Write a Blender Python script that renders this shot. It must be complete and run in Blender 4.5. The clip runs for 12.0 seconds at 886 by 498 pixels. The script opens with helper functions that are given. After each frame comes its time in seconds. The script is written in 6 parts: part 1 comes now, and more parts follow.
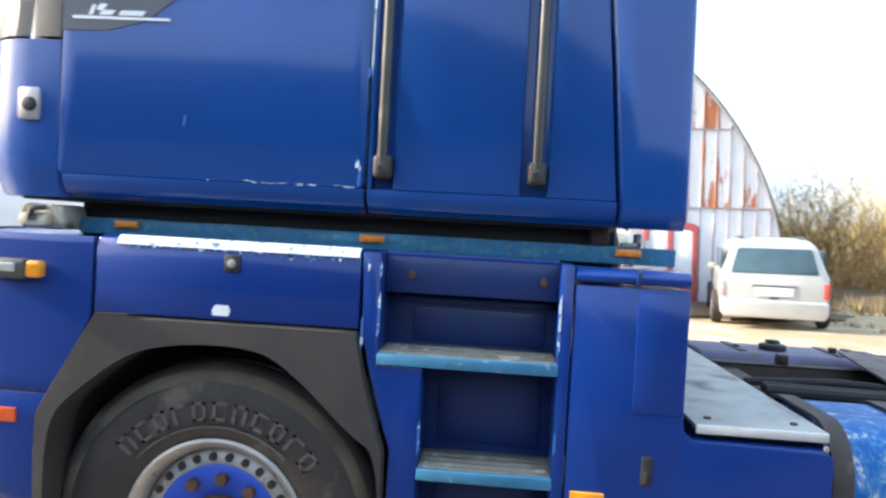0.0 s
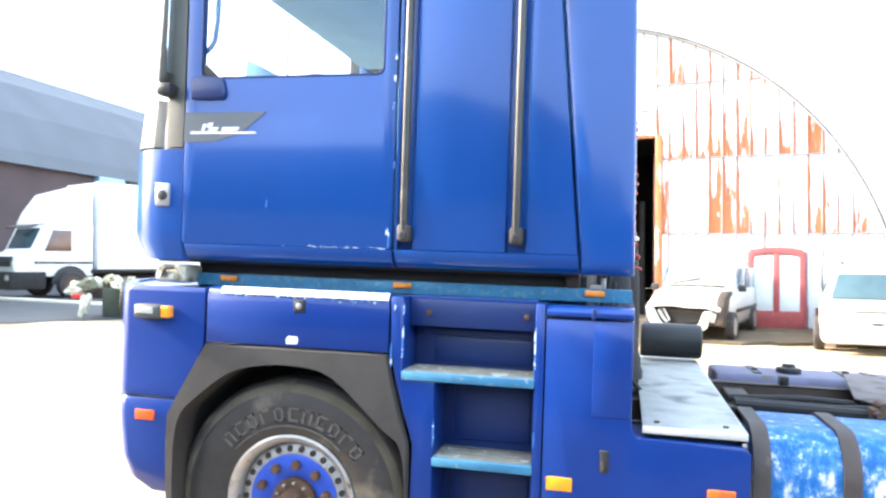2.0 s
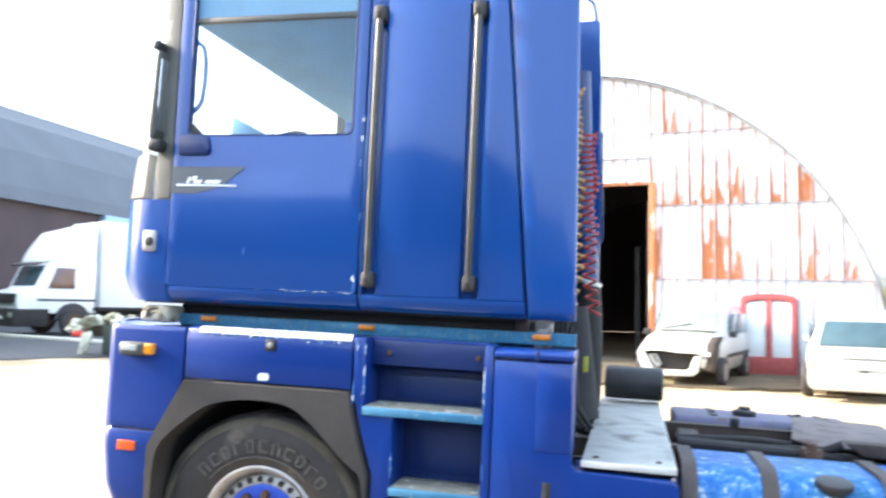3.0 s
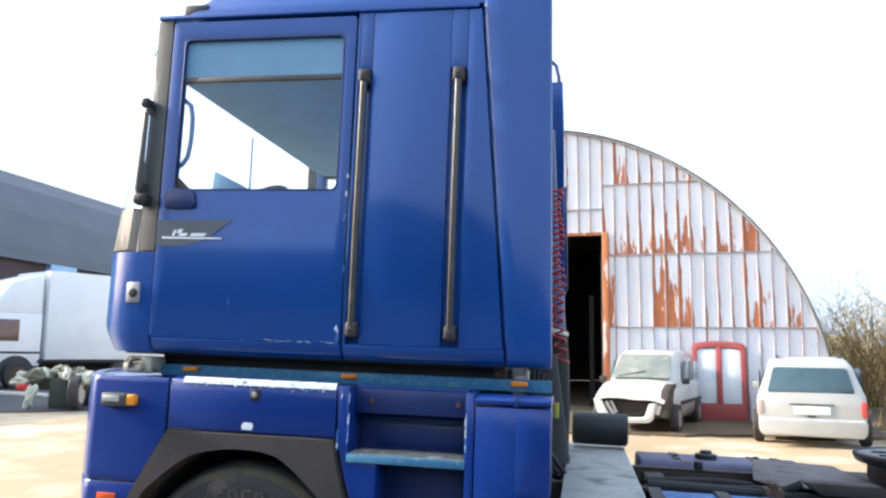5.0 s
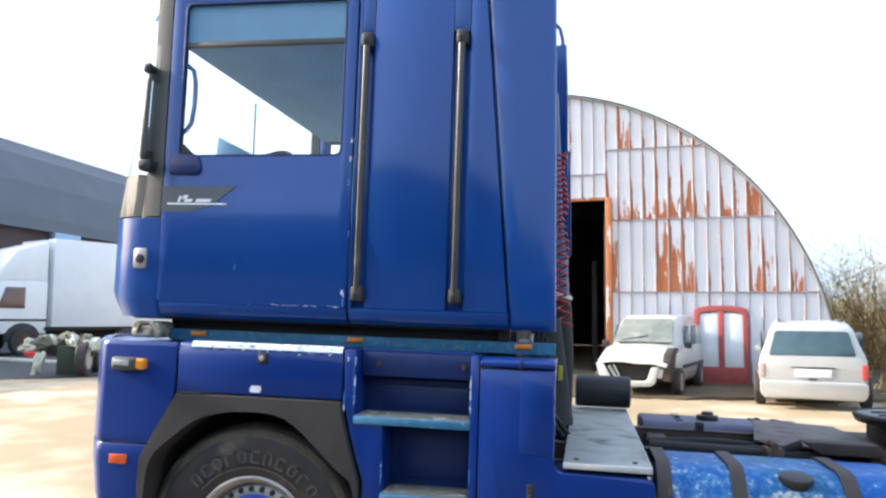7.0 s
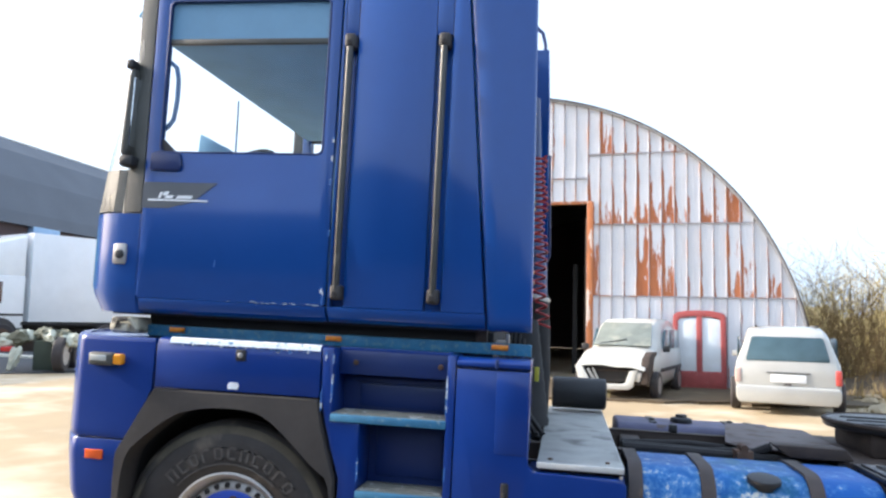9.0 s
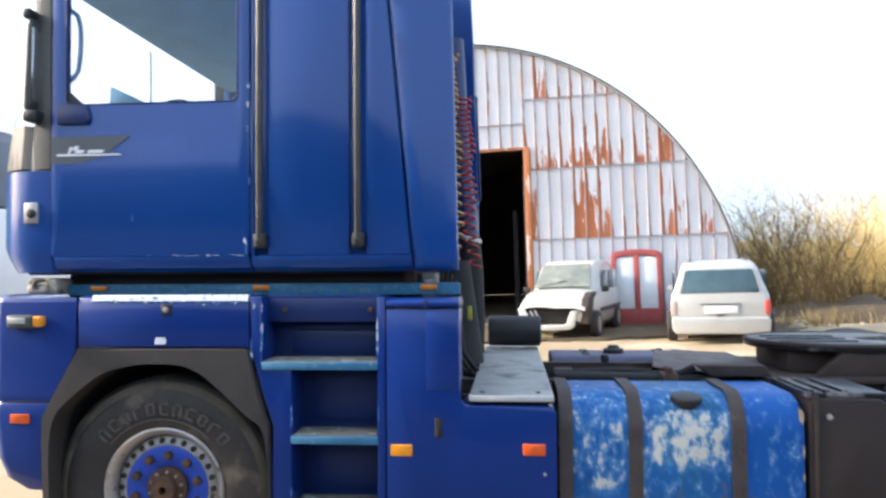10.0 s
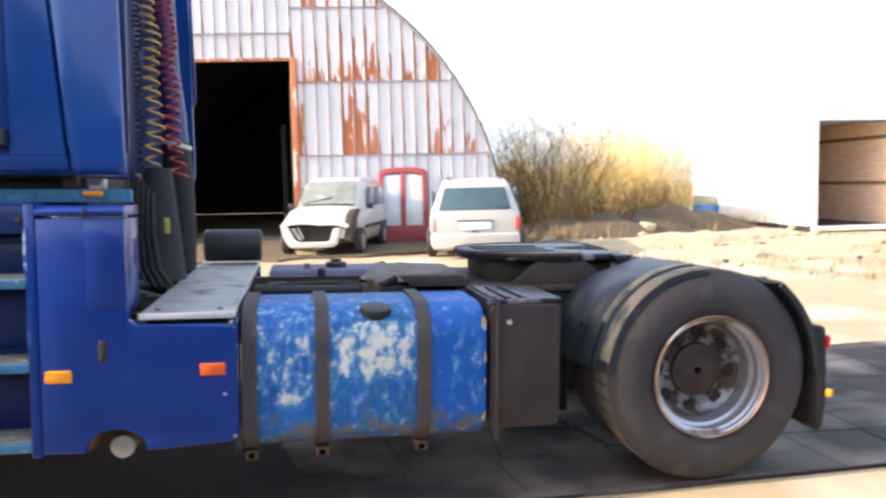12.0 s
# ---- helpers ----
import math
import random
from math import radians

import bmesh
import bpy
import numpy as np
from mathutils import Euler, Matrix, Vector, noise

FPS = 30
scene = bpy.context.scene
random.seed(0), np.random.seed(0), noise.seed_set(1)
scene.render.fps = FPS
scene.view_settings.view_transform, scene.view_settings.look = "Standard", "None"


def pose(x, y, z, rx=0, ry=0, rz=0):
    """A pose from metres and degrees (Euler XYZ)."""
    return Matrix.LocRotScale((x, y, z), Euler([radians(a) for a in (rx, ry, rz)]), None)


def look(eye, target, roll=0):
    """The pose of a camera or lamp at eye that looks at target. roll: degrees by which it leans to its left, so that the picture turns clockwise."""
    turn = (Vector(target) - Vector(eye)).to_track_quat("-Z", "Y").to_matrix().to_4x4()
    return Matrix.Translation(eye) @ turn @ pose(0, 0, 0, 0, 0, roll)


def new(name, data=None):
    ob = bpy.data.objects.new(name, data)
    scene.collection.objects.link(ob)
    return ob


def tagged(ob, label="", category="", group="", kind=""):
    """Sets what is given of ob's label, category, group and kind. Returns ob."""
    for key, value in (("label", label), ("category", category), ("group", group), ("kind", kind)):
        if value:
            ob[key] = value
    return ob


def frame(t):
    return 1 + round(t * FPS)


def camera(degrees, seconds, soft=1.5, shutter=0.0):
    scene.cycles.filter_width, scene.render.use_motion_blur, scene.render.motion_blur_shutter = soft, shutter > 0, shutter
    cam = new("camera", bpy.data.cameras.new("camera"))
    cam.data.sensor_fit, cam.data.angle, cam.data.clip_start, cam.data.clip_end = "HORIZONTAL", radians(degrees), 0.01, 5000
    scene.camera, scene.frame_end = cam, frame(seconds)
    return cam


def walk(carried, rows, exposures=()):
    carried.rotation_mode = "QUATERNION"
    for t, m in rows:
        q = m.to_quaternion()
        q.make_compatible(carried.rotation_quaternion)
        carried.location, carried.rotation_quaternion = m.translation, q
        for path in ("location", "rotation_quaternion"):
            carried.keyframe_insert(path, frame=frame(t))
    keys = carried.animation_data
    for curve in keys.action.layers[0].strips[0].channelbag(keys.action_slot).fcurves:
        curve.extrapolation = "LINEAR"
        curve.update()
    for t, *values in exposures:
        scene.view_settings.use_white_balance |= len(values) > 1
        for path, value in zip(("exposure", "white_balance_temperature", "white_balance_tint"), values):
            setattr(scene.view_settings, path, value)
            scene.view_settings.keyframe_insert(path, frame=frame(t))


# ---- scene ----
cam = camera(59.8, 12.0, soft=2.4, shutter=0.4)
PATH = [
    (0, (0.830, -2.404, 1.535), (0.673, -0.412, 1.491), 1.8),
    (0.2, (0.900, -2.488, 1.537), (0.663, -0.503, 1.497), 2.3),
    (0.5, (1.018, -2.572, 1.539), (0.703, -0.598, 1.505), 0.6),
    (0.8, (1.174, -2.621, 1.574), (0.759, -0.665, 1.529), 3.3),
    (1, (1.230, -2.719, 1.590), (0.748, -0.778, 1.556), 1.3),
    (1.2, (1.300, -2.801, 1.598), (0.828, -0.858, 1.580), 1.0),
    (1.5, (1.297, -2.969, 1.591), (0.893, -1.010, 1.591), 0.9),
    (1.8, (1.346, -3.130, 1.611), (0.907, -1.178, 1.622), 1.3),
    (2, (1.375, -3.176, 1.627), (0.911, -1.230, 1.653), 0.5),
    (2.2, (1.470, -3.210, 1.625), (0.943, -1.282, 1.684), 0.5),
    (2.5, (1.587, -3.291, 1.607), (1.017, -1.376, 1.687), 1.3),
    (2.8, (1.669, -3.352, 1.634), (1.084, -1.442, 1.739), 0.3),
    (3, (1.650, -3.425, 1.644), (1.174, -1.487, 1.778), 1.2),
    (3.2, (1.629, -3.521, 1.663), (1.223, -1.569, 1.822), 1.0),
    (3.5, (1.570, -3.566, 1.650), (1.202, -1.610, 1.846), 0.9),
    (3.7, (1.555, -3.613, 1.650), (1.188, -1.659, 1.871), 1.2),
    (5.3, (1.551, -3.620, 1.632), (1.199, -1.669, 1.895), 0.7),
    (5.5, (1.556, -3.635, 1.627), (1.207, -1.681, 1.874), 0.7),
    (6, (1.561, -3.64, 1.622), (1.206, -1.682, 1.826), 0.9),
    (6.5, (1.544, -3.637, 1.627), (1.182, -1.678, 1.807), 0.8),
    (8.5, (1.565, -3.649, 1.625), (1.217, -1.688, 1.799), -0.2),
    (9, (1.572, -3.674, 1.622), (1.253, -1.708, 1.801), 1.4),
    (9.2, (1.578, -3.655, 1.613), (1.272, -1.688, 1.803), 1.7),
    (9.5, (1.582, -3.682, 1.615), (1.299, -1.712, 1.814), 1.1),
    (9.8, (1.622, -3.650, 1.569), (1.391, -1.667, 1.686), -1.1),
    (10, (1.663, -3.656, 1.559), (1.487, -1.665, 1.617), -1.8),
    (10.2, (1.723, -3.634, 1.532), (1.586, -1.638, 1.557), -3.0),
    (10.5, (1.851, -3.648, 1.536), (1.753, -1.651, 1.509), -3.4),
    (10.8, (1.983, -3.620, 1.509), (1.944, -1.622, 1.436), -2.5),
    (11, (2.02, -3.628, 1.504), (2.073, -1.631, 1.408), -2.0),
    (11.2, (2.060, -3.612, 1.487), (2.194, -1.619, 1.387), -3.0),
    (11.5, (2.104, -3.604, 1.49), (2.318, -1.619, 1.365), -4.0),
    (11.8, (2.142, -3.505, 1.451), (2.426, -1.531, 1.305), -3.8),
    (12, (2.122, -3.445, 1.491), (2.492, -1.487, 1.325), -1.2),
]

# exposure and white balance drift along the walk
EXPOSURES = [(0.0, 1.02, 6500, 10), (0.5, 1.85, 6500, 10), (1.0, 1.98, 6600, 10), (2.0, 2.08, 6700, 9), (2.5, 2.0, 6700, 9), (3.5, 1.4, 6500, 11), (5.5, 0.78, 6500, 12),
             (9.5, 0.72, 6500, 12), (10.5, 0.76, 6750, 15), (12.0, 0.95, 6950, 18)]
walk(cam, [(t, look(eye, target, roll)) for t, eye, target, roll in PATH], EXPOSURES)

# ---- light: low sun from beyond the truck's nose, pale hazy sky ----
SUN_ELEV, SUN_AZ = 27.0, -1.0
world = bpy.data.worlds.new("sky")
scene.world = world
world.use_nodes = True
wn = world.node_tree
sky = wn.nodes.new("ShaderNodeTexSky")
sky.sky_type, sky.sun_disc = "NISHITA", False
sky.sun_elevation, sky.sun_rotation = radians(SUN_ELEV), radians(-90 + SUN_AZ)
sky.air_density, sky.dust_density, sky.ozone_density = 1.0, 6.0, 1.0
haze = wn.nodes.new("ShaderNodeMix")
haze.data_type, haze.inputs[0].default_value = "RGBA", 0.5
haze.inputs[7].default_value = (4.3, 5.6, 7.2, 1)
wn.links.new(sky.outputs[0], haze.inputs[6])
wn.links.new(haze.outputs[2], wn.nodes["Background"].inputs[0])
wn.nodes["Background"].inputs[1].default_value = 0.22
sun = new("sun", bpy.data.lights.new("sun", "SUN"))
sun.data.energy, sun.data.angle, sun.data.color = 5.0, radians(0.6), (1.0, 0.93, 0.82)
to_sun = Vector((-math.cos(radians(SUN_ELEV)) * math.cos(radians(SUN_AZ)), math.cos(radians(SUN_ELEV)) * math.sin(radians(SUN_AZ)), math.sin(radians(SUN_ELEV))))
sun.matrix_world = look((-40, 0, 30), Vector((-40, 0, 30)) - to_sun)


# ---- materials ----
def mat(name, col, rough=0.5, metal=0.0, var=0.18, scale=6.0, bump=0.0, bscale=80.0, coat=0.0,
        patch=None, patch_at=0.62, patch_scale=5.0, patch_soft=0.04, stretch=(1, 1, 1), spread=0.0, glow=0.0, spec=0.5, coat_rough=0.06):
    """A procedural surface: base colour with broad and fine variation, optional patches of wear, bump and clear coat."""
    m = bpy.data.materials.new(name)
    m.use_nodes = True
    nt = m.node_tree
    N, L = nt.nodes, nt.links
    b = N["Principled BSDF"]
    tc = N.new("ShaderNodeTexCoord")
    mp = N.new("ShaderNodeMapping")
    mp.inputs["Scale"].default_value = stretch
    L.new(tc.outputs["Object"], mp.inputs["Vector"])

    def noise_at(s, detail=6.0):
        t = N.new("ShaderNodeTexNoise")
        t.inputs["Scale"].default_value, t.inputs["Detail"].default_value = s, detail
        L.new(mp.outputs[0], t.inputs["Vector"])
        return t.outputs["Fac"]

    def ramp(src, a, c):
        r = N.new("ShaderNodeMapRange")
        r.inputs["From Min"].default_value, r.inputs["From Max"].default_value = a, c
        L.new(src, r.inputs["Value"])
        return r.outputs[0]

    def mix(fac, a, c):
        x = N.new("ShaderNodeMix")
        x.data_type = "RGBA"
        for i, v in ((0, fac), (6, a), (7, c)):
            if isinstance(v, (tuple, list)):
                x.inputs[i].default_value = (*v, 1)
            else:
                L.new(v, x.inputs[i])
        return x.outputs[2]

    big = ramp(noise_at(scale), 0.3, 0.7)
    fine = ramp(noise_at(scale * 9), 0.25, 0.75)
    lo = tuple(max(0, c * (1 - var)) for c in col)
    hi = tuple(min(1, c * (1 + var)) for c in col)
    c = mix(big, lo, hi)
    c2 = mix(fine, tuple(v * (1 - var * 0.5) for v in col), tuple(min(1, v * (1 + var * 0.5)) for v in col))
    half = N.new("ShaderNodeMix")
    half.data_type, half.inputs[0].default_value = "RGBA", 0.4
    L.new(c, half.inputs[6]), L.new(c2, half.inputs[7])
    c = half.outputs[2]
    if spread:
        oi = N.new("ShaderNodeObjectInfo")
        r = ramp(oi.outputs["Random"], 0.0, 1.0)
        hs = N.new("ShaderNodeHueSaturation")
        mul = N.new("ShaderNodeMath")
        mul.operation = "MULTIPLY_ADD"
        L.new(r, mul.inputs[0])
        mul.inputs[1].default_value, mul.inputs[2].default_value = 2 * spread, 1 - spread
        L.new(mul.outputs[0], hs.inputs["Value"])
        L.new(c, hs.inputs["Color"])
        c = hs.outputs[0]
    rgh = N.new("ShaderNodeMapRange")
    rgh.inputs["To Min"].default_value, rgh.inputs["To Max"].default_value = max(0.02, rough * 0.85), min(1, rough * 1.15)
    L.new(noise_at(scale * 2), rgh.inputs["Value"])
    rough_out = rgh.outputs[0]
    if patch:
        n1 = noise_at(patch_scale, 9.0)
        f = ramp(n1, patch_at, patch_at + patch_soft)
        c = mix(f, c, patch)
        rm = N.new("ShaderNodeMix")
        L.new(f, rm.inputs[0]), L.new(rough_out, rm.inputs[2])
        rm.inputs[3].default_value = max(rough, 0.7)
        rough_out = rm.outputs[0]
    L.new(c, b.inputs["Base Color"])
    L.new(rough_out, b.inputs["Roughness"])
    b.inputs["Metallic"].default_value = metal
    b.inputs["Specular IOR Level"].default_value = spec
    b.inputs["Coat Weight"].default_value = coat
    b.inputs["Coat Roughness"].default_value = coat_rough
    if bump:
        bp = N.new("ShaderNodeBump")
        bp.inputs["Strength"].default_value, bp.inputs["Distance"].default_value = bump, 0.01
        L.new(noise_at(bscale, 4.0), bp.inputs["Height"])
        L.new(bp.outputs[0], b.inputs["Normal"])
    if glow:
        b.inputs["Emission Color"].default_value = (*col, 1)
        b.inputs["Emission Strength"].default_value = glow
    return m


def glass_mat(name, tint, rough=0.02, clear=0.8):
    m = bpy.data.materials.new(name)
    m.use_nodes = True
    nt = m.node_tree
    N, L = nt.nodes, nt.links
    out = N["Material Output"]
    N.remove(N["Principled BSDF"])
    tr = N.new("ShaderNodeBsdfTransparent")
    tr.inputs[0].default_value = (*tint, 1)
    gl = N.new("ShaderNodeBsdfGlossy")
    gl.inputs["Roughness"].default_value = rough
    lw = N.new("ShaderNodeLayerWeight")
    lw.inputs[0].default_value = 0.5
    pw = N.new("ShaderNodeMath")
    pw.operation, pw.inputs[1].default_value = "POWER", 4.0
    L.new(lw.outputs["Facing"], pw.inputs[0])
    fr = N.new("ShaderNodeMath")
    fr.operation, fr.inputs[1].default_value, fr.inputs[2].default_value = "MULTIPLY_ADD", 0.6, 0.05
    L.new(pw.outputs[0], fr.inputs[0])
    mx = N.new("ShaderNodeMixShader")
    L.new(fr.outputs[0], mx.inputs[0]), L.new(tr.outputs[0], mx.inputs[1]), L.new(gl.outputs[0], mx.inputs[2])
    L.new(mx.outputs[0], out.inputs[0])
    return m


BLUE = (0.002, 0.055, 0.255)
M_BLUE = mat("blue_cab_paint", BLUE, 0.35, 0, 0.10, 1.5, coat=0.8, spec=0.2, bump=0.10, bscale=1.1, coat_rough=0.12)
M_BLUE_WORN = mat("blue_worn_paint", (0.0012, 0.029, 0.188), 0.40, 0, 0.14, 2.5, coat=0.7, spec=0.2, bump=0.03, bscale=6, coat_rough=0.11)
for m in (M_BLUE, M_BLUE_WORN):
    m.node_tree.nodes["Principled BSDF"].inputs["Coat IOR"].default_value = 1.5
# darker blue: recess shade put into the colour, also dark trim
M_BLUE_DARK = mat("blue_shade_trim_paint", (0.002, 0.019, 0.105), 0.45, 0, 0.2, 3, coat=0.2)
M_EDGE = mat("chipped_edge_paint", (0.62, 0.68, 0.72), 0.6, 0, 0.25, 20, patch=(0.03, 0.14, 0.42), patch_at=0.44, patch_scale=30)
M_TEAL = mat("teal_frame_paint", (0.018, 0.145, 0.27), 0.6, 0, 0.35, 14, bump=0.3, bscale=60, patch=(0.08, 0.20, 0.26), patch_at=0.52, patch_scale=34, patch_soft=0.12)
M_STEP_EDGE = mat("light_blue_step_paint", (0.032, 0.16, 0.285), 0.55, 0, 0.3, 15, patch=(0.22, 0.30, 0.33), patch_at=0.60, patch_scale=25, patch_soft=0.1)
M_TREAD = mat("grey_step_tread", (0.24, 0.23, 0.20), 0.75, 0.2, 0.35, 18, bump=0.6, bscale=120, patch=(0.42, 0.41, 0.38), patch_at=0.6, patch_scale=14)
M_BLACK = mat("black_plastic", (0.018, 0.018, 0.02), 0.55, 0, 0.3, 9, bump=0.1, bscale=200)
M_ARCH = mat("weathered_black_plastic", (0.040, 0.034, 0.031), 0.62, 0, 0.35, 5, bump=0.15, bscale=140, patch=(0.12, 0.115, 0.11), patch_at=0.66, patch_scale=6, patch_soft=0.15)
# near-black for dark parts; also paints shade inside gaps and holes
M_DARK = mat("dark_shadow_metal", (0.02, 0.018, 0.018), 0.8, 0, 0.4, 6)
M_PILLAR = mat("grey_pillar_plastic", (0.07, 0.068, 0.06), 0.5, 0, 0.2, 8, bump=0.1, bscale=150)
M_RUBBER = mat("tyre_rubber", (0.038, 0.032, 0.033), 0.75, 0, 0.35, 5, bump=0.2, bscale=90, patch=(0.065, 0.056, 0.048), patch_at=0.56, patch_scale=6, patch_soft=0.2)
M_RUBBER_FRONT = mat("scuffed_tyre_rubber", (0.036, 0.031, 0.029), 0.5, 0, 0.45, 5, bump=0.25, bscale=70, patch=(0.19, 0.155, 0.115), patch_at=0.53, patch_scale=4.5, patch_soft=0.18)
M_TREADTAN = mat("dusty_tread_rubber", (0.13, 0.11, 0.08), 0.9, 0, 0.4, 8, bump=0.3, bscale=50)
M_SHOULDER = mat("dusty_tyre_shoulder", (0.10, 0.085, 0.06), 0.85, 0, 0.4, 7, bump=0.2, bscale=60, patch=(0.035, 0.032, 0.03), patch_at=0.50, patch_scale=5, patch_soft=0.2)
M_MIRROR = mat("mirror_glass", (0.85, 0.87, 0.88), 0.03, 1.0, 0.02, 3)
M_LETTER = mat("faded_tyre_lettering", (0.105, 0.095, 0.085), 0.8, 0, 0.35, 30)
M_STEEL = mat("scuffed_wheel_steel", (0.42, 0.40, 0.38), 0.45, 0.6, 0.3, 10, patch=(0.16, 0.10, 0.06), patch_at=0.62, patch_scale=14, patch_soft=0.1)
M_DISH = mat("grimy_rim_dish", (0.26, 0.25, 0.26), 0.45, 0.4, 0.4, 9, patch=(0.085, 0.05, 0.035), patch_at=0.46, patch_scale=10, patch_soft=0.1)
M_SILVER = mat("silver_rim_paint", (0.46, 0.47, 0.50), 0.33, 0.75, 0.2, 8, patch=(0.17, 0.11, 0.075), patch_at=0.53, patch_scale=4, patch_soft=0.12)
M_RIMRUST = mat("rusty_rim_lip", (0.15, 0.095, 0.065), 0.55, 0.4, 0.4, 10, bump=0.2, bscale=80, patch=(0.34, 0.32, 0.31), patch_at=0.56, patch_scale=5, patch_soft=0.12)
M_HUB_BLUE = mat("blue_hub_paint", (0.02, 0.07, 0.42), 0.45, 0, 0.2, 12)
M_RUST = mat("rusty_hub_metal", (0.10, 0.055, 0.035), 0.8, 0.2, 0.45, 25, bump=0.4, bscale=120)
M_RUSTDARK = mat("dark_rusty_frame", (0.050, 0.035, 0.028), 0.75, 0.2, 0.4, 12, bump=0.3, bscale=90)
M_GREASE = mat("greasy_black_steel", (0.03, 0.03, 0.033), 0.35, 0.6, 0.4, 9, bump=0.2, bscale=60, patch=(0.24, 0.23, 0.225), patch_at=0.55, patch_scale=8, patch_soft=0.1)
M_ALU = mat("dull_aluminium_plate", (0.35, 0.35, 0.33), 0.55, 0.25, 0.25, 7, bump=0.5, bscale=130, patch=(0.17, 0.17, 0.16), patch_at=0.54, patch_scale=4.5, patch_soft=0.15)
M_ALU_EDGE = mat("bright_plate_edge", (0.62, 0.61, 0.58), 0.5, 0.4, 0.15, 12)
M_STRAP = mat("dusty_rubber_strap", (0.058, 0.046, 0.043), 0.75, 0.1, 0.3, 15, patch=(0.13, 0.09, 0.06), patch_at=0.62, patch_scale=12, patch_soft=0.1)
M_BOX = mat("brown_black_box_steel", (0.027, 0.0175, 0.016), 0.65, 0, 0.3, 5, bump=0.15, bscale=60)
M_GUARD = mat("dusty_mudguard_plastic", (0.021, 0.025, 0.035), 0.45, 0, 0.35, 5, bump=0.1, bscale=60, patch=(0.16, 0.14, 0.11), patch_at=0.62, patch_scale=4, patch_soft=0.2)
M_DUST = mat("tan_dust", (0.20, 0.17, 0.12), 0.95, 0, 0.4, 6, patch=(0.06, 0.06, 0.065), patch_at=0.51, patch_scale=7, patch_soft=0.15)
# blue tank paint with its violet glare put into the colour
M_RAIL = mat("glare_violet_tank_paint", (0.085, 0.083, 0.145), 0.6, 0, 0.35, 8, patch=(0.10, 0.07, 0.06), patch_at=0.58, patch_scale=9, patch_soft=0.1)
M_CHROME = mat("dull_grey_rail", (0.062, 0.060, 0.056), 0.34, 0.55, 0.3, 6, patch=(0.12, 0.11, 0.10), patch_at=0.6, patch_scale=9, patch_soft=0.1)
M_CARTRIM = mat("car_trim_metal", (0.15, 0.15, 0.145), 0.3, 0.8, 0.12, 6)
M_MARKER = mat("dirty_marker_lens", (0.80, 0.25, 0.012), 0.4, 0, 0.3, 40, coat=0.4)
M_AMBER = mat("amber_lens", (0.92, 0.33, 0.015), 0.25, 0, 0.15, 30, coat=0.6)
M_ORANGE = mat("red_orange_lens", (0.75, 0.11, 0.02), 0.25, 0, 0.15, 30, coat=0.6)
M_RED = mat("red_lens", (0.55, 0.02, 0.015), 0.25, 0, 0.15, 20, coat=0.6)
M_CLEAR = mat("clear_lamp_lens", (0.55, 0.55, 0.50), 0.2, 0.2, 0.25, 25, coat=0.6)
M_WHITE = mat("white_sticker", (0.78, 0.80, 0.82), 0.5, 0, 0.08, 20)
M_LINE = mat("pale_glint_line", (0.62, 0.68, 0.72), 0.5, 0, 0.25, 25, patch=(0.10, 0.22, 0.36), patch_at=0.57, patch_scale=34, patch_soft=0.08)
M_PALETRIM = mat("pale_trim_plastic", (0.52, 0.47, 0.35), 0.6, 0, 0.25, 8, patch=(0.06, 0.05, 0.04), patch_at=0.53, patch_scale=9, patch_soft=0.1)
M_DECAL = mat("grey_door_decal", (0.09, 0.10, 0.115), 0.45, 0, 0.12, 8)
M_SCUFF_GLINT = mat("scuff_glint_blue", (0.30, 0.38, 0.48), 0.5, 0, 0.3, 30)
M_CHIP = mat("bare_ochre_primer", (0.42, 0.34, 0.22), 0.8, 0, 0.3, 25)
M_INNERBLUE = mat("blue_grey_handle", (0.05, 0.14, 0.30), 0.5, 0, 0.15, 10)
M_INT = mat("blue_grey_cab_lining", (0.15, 0.35, 0.54), 0.85, 0, 0.15, 6, bump=0.1, bscale=150)
M_TINT = mat("grey_blue_sun_blind", (0.14, 0.29, 0.43), 0.6, 0, 0.1, 4)
M_COIL_R = mat("red_air_hose", (0.42, 0.03, 0.03), 0.4, 0, 0.2, 30)
M_COIL_Y = mat("yellow_air_hose", (0.55, 0.33, 0.10), 0.45, 0, 0.25, 30)
M_GLASS = glass_mat("clear_cab_glass", (0.965, 0.985, 0.99))
M_CARGLASS = mat("dark_car_glass", (0.04, 0.08, 0.10), 0.12, 0, 0.2, 3, coat=0.4)
M_CARWHITE = mat("white_car_paint", (0.50, 0.50, 0.47), 0.3, 0, 0.08, 3, coat=0.6, patch=(0.42, 0.40, 0.35), patch_at=0.66, patch_scale=4, patch_soft=0.2)
M_CARSILVER = mat("pale_silver_car_paint", (0.42, 0.42, 0.40), 0.3, 0.15, 0.08, 3, coat=0.6)
M_GREEN = mat("green_truck_paint", (0.05, 0.34, 0.13), 0.4, 0, 0.12, 2, coat=0.4)
M_LORRYBOX = mat("white_box_body", (0.74, 0.75, 0.77), 0.5, 0, 0.06, 2)
M_CONT = mat("white_container_paint", (0.80, 0.80, 0.78), 0.5, 0, 0.07, 1.5, patch=(0.45, 0.35, 0.25), patch_at=0.72, patch_scale=5)
M_CONT_IN = mat("tan_container_lining", (0.88, 0.66, 0.50), 0.8, 0, 0.2, 2, stretch=(1, 1, 4))
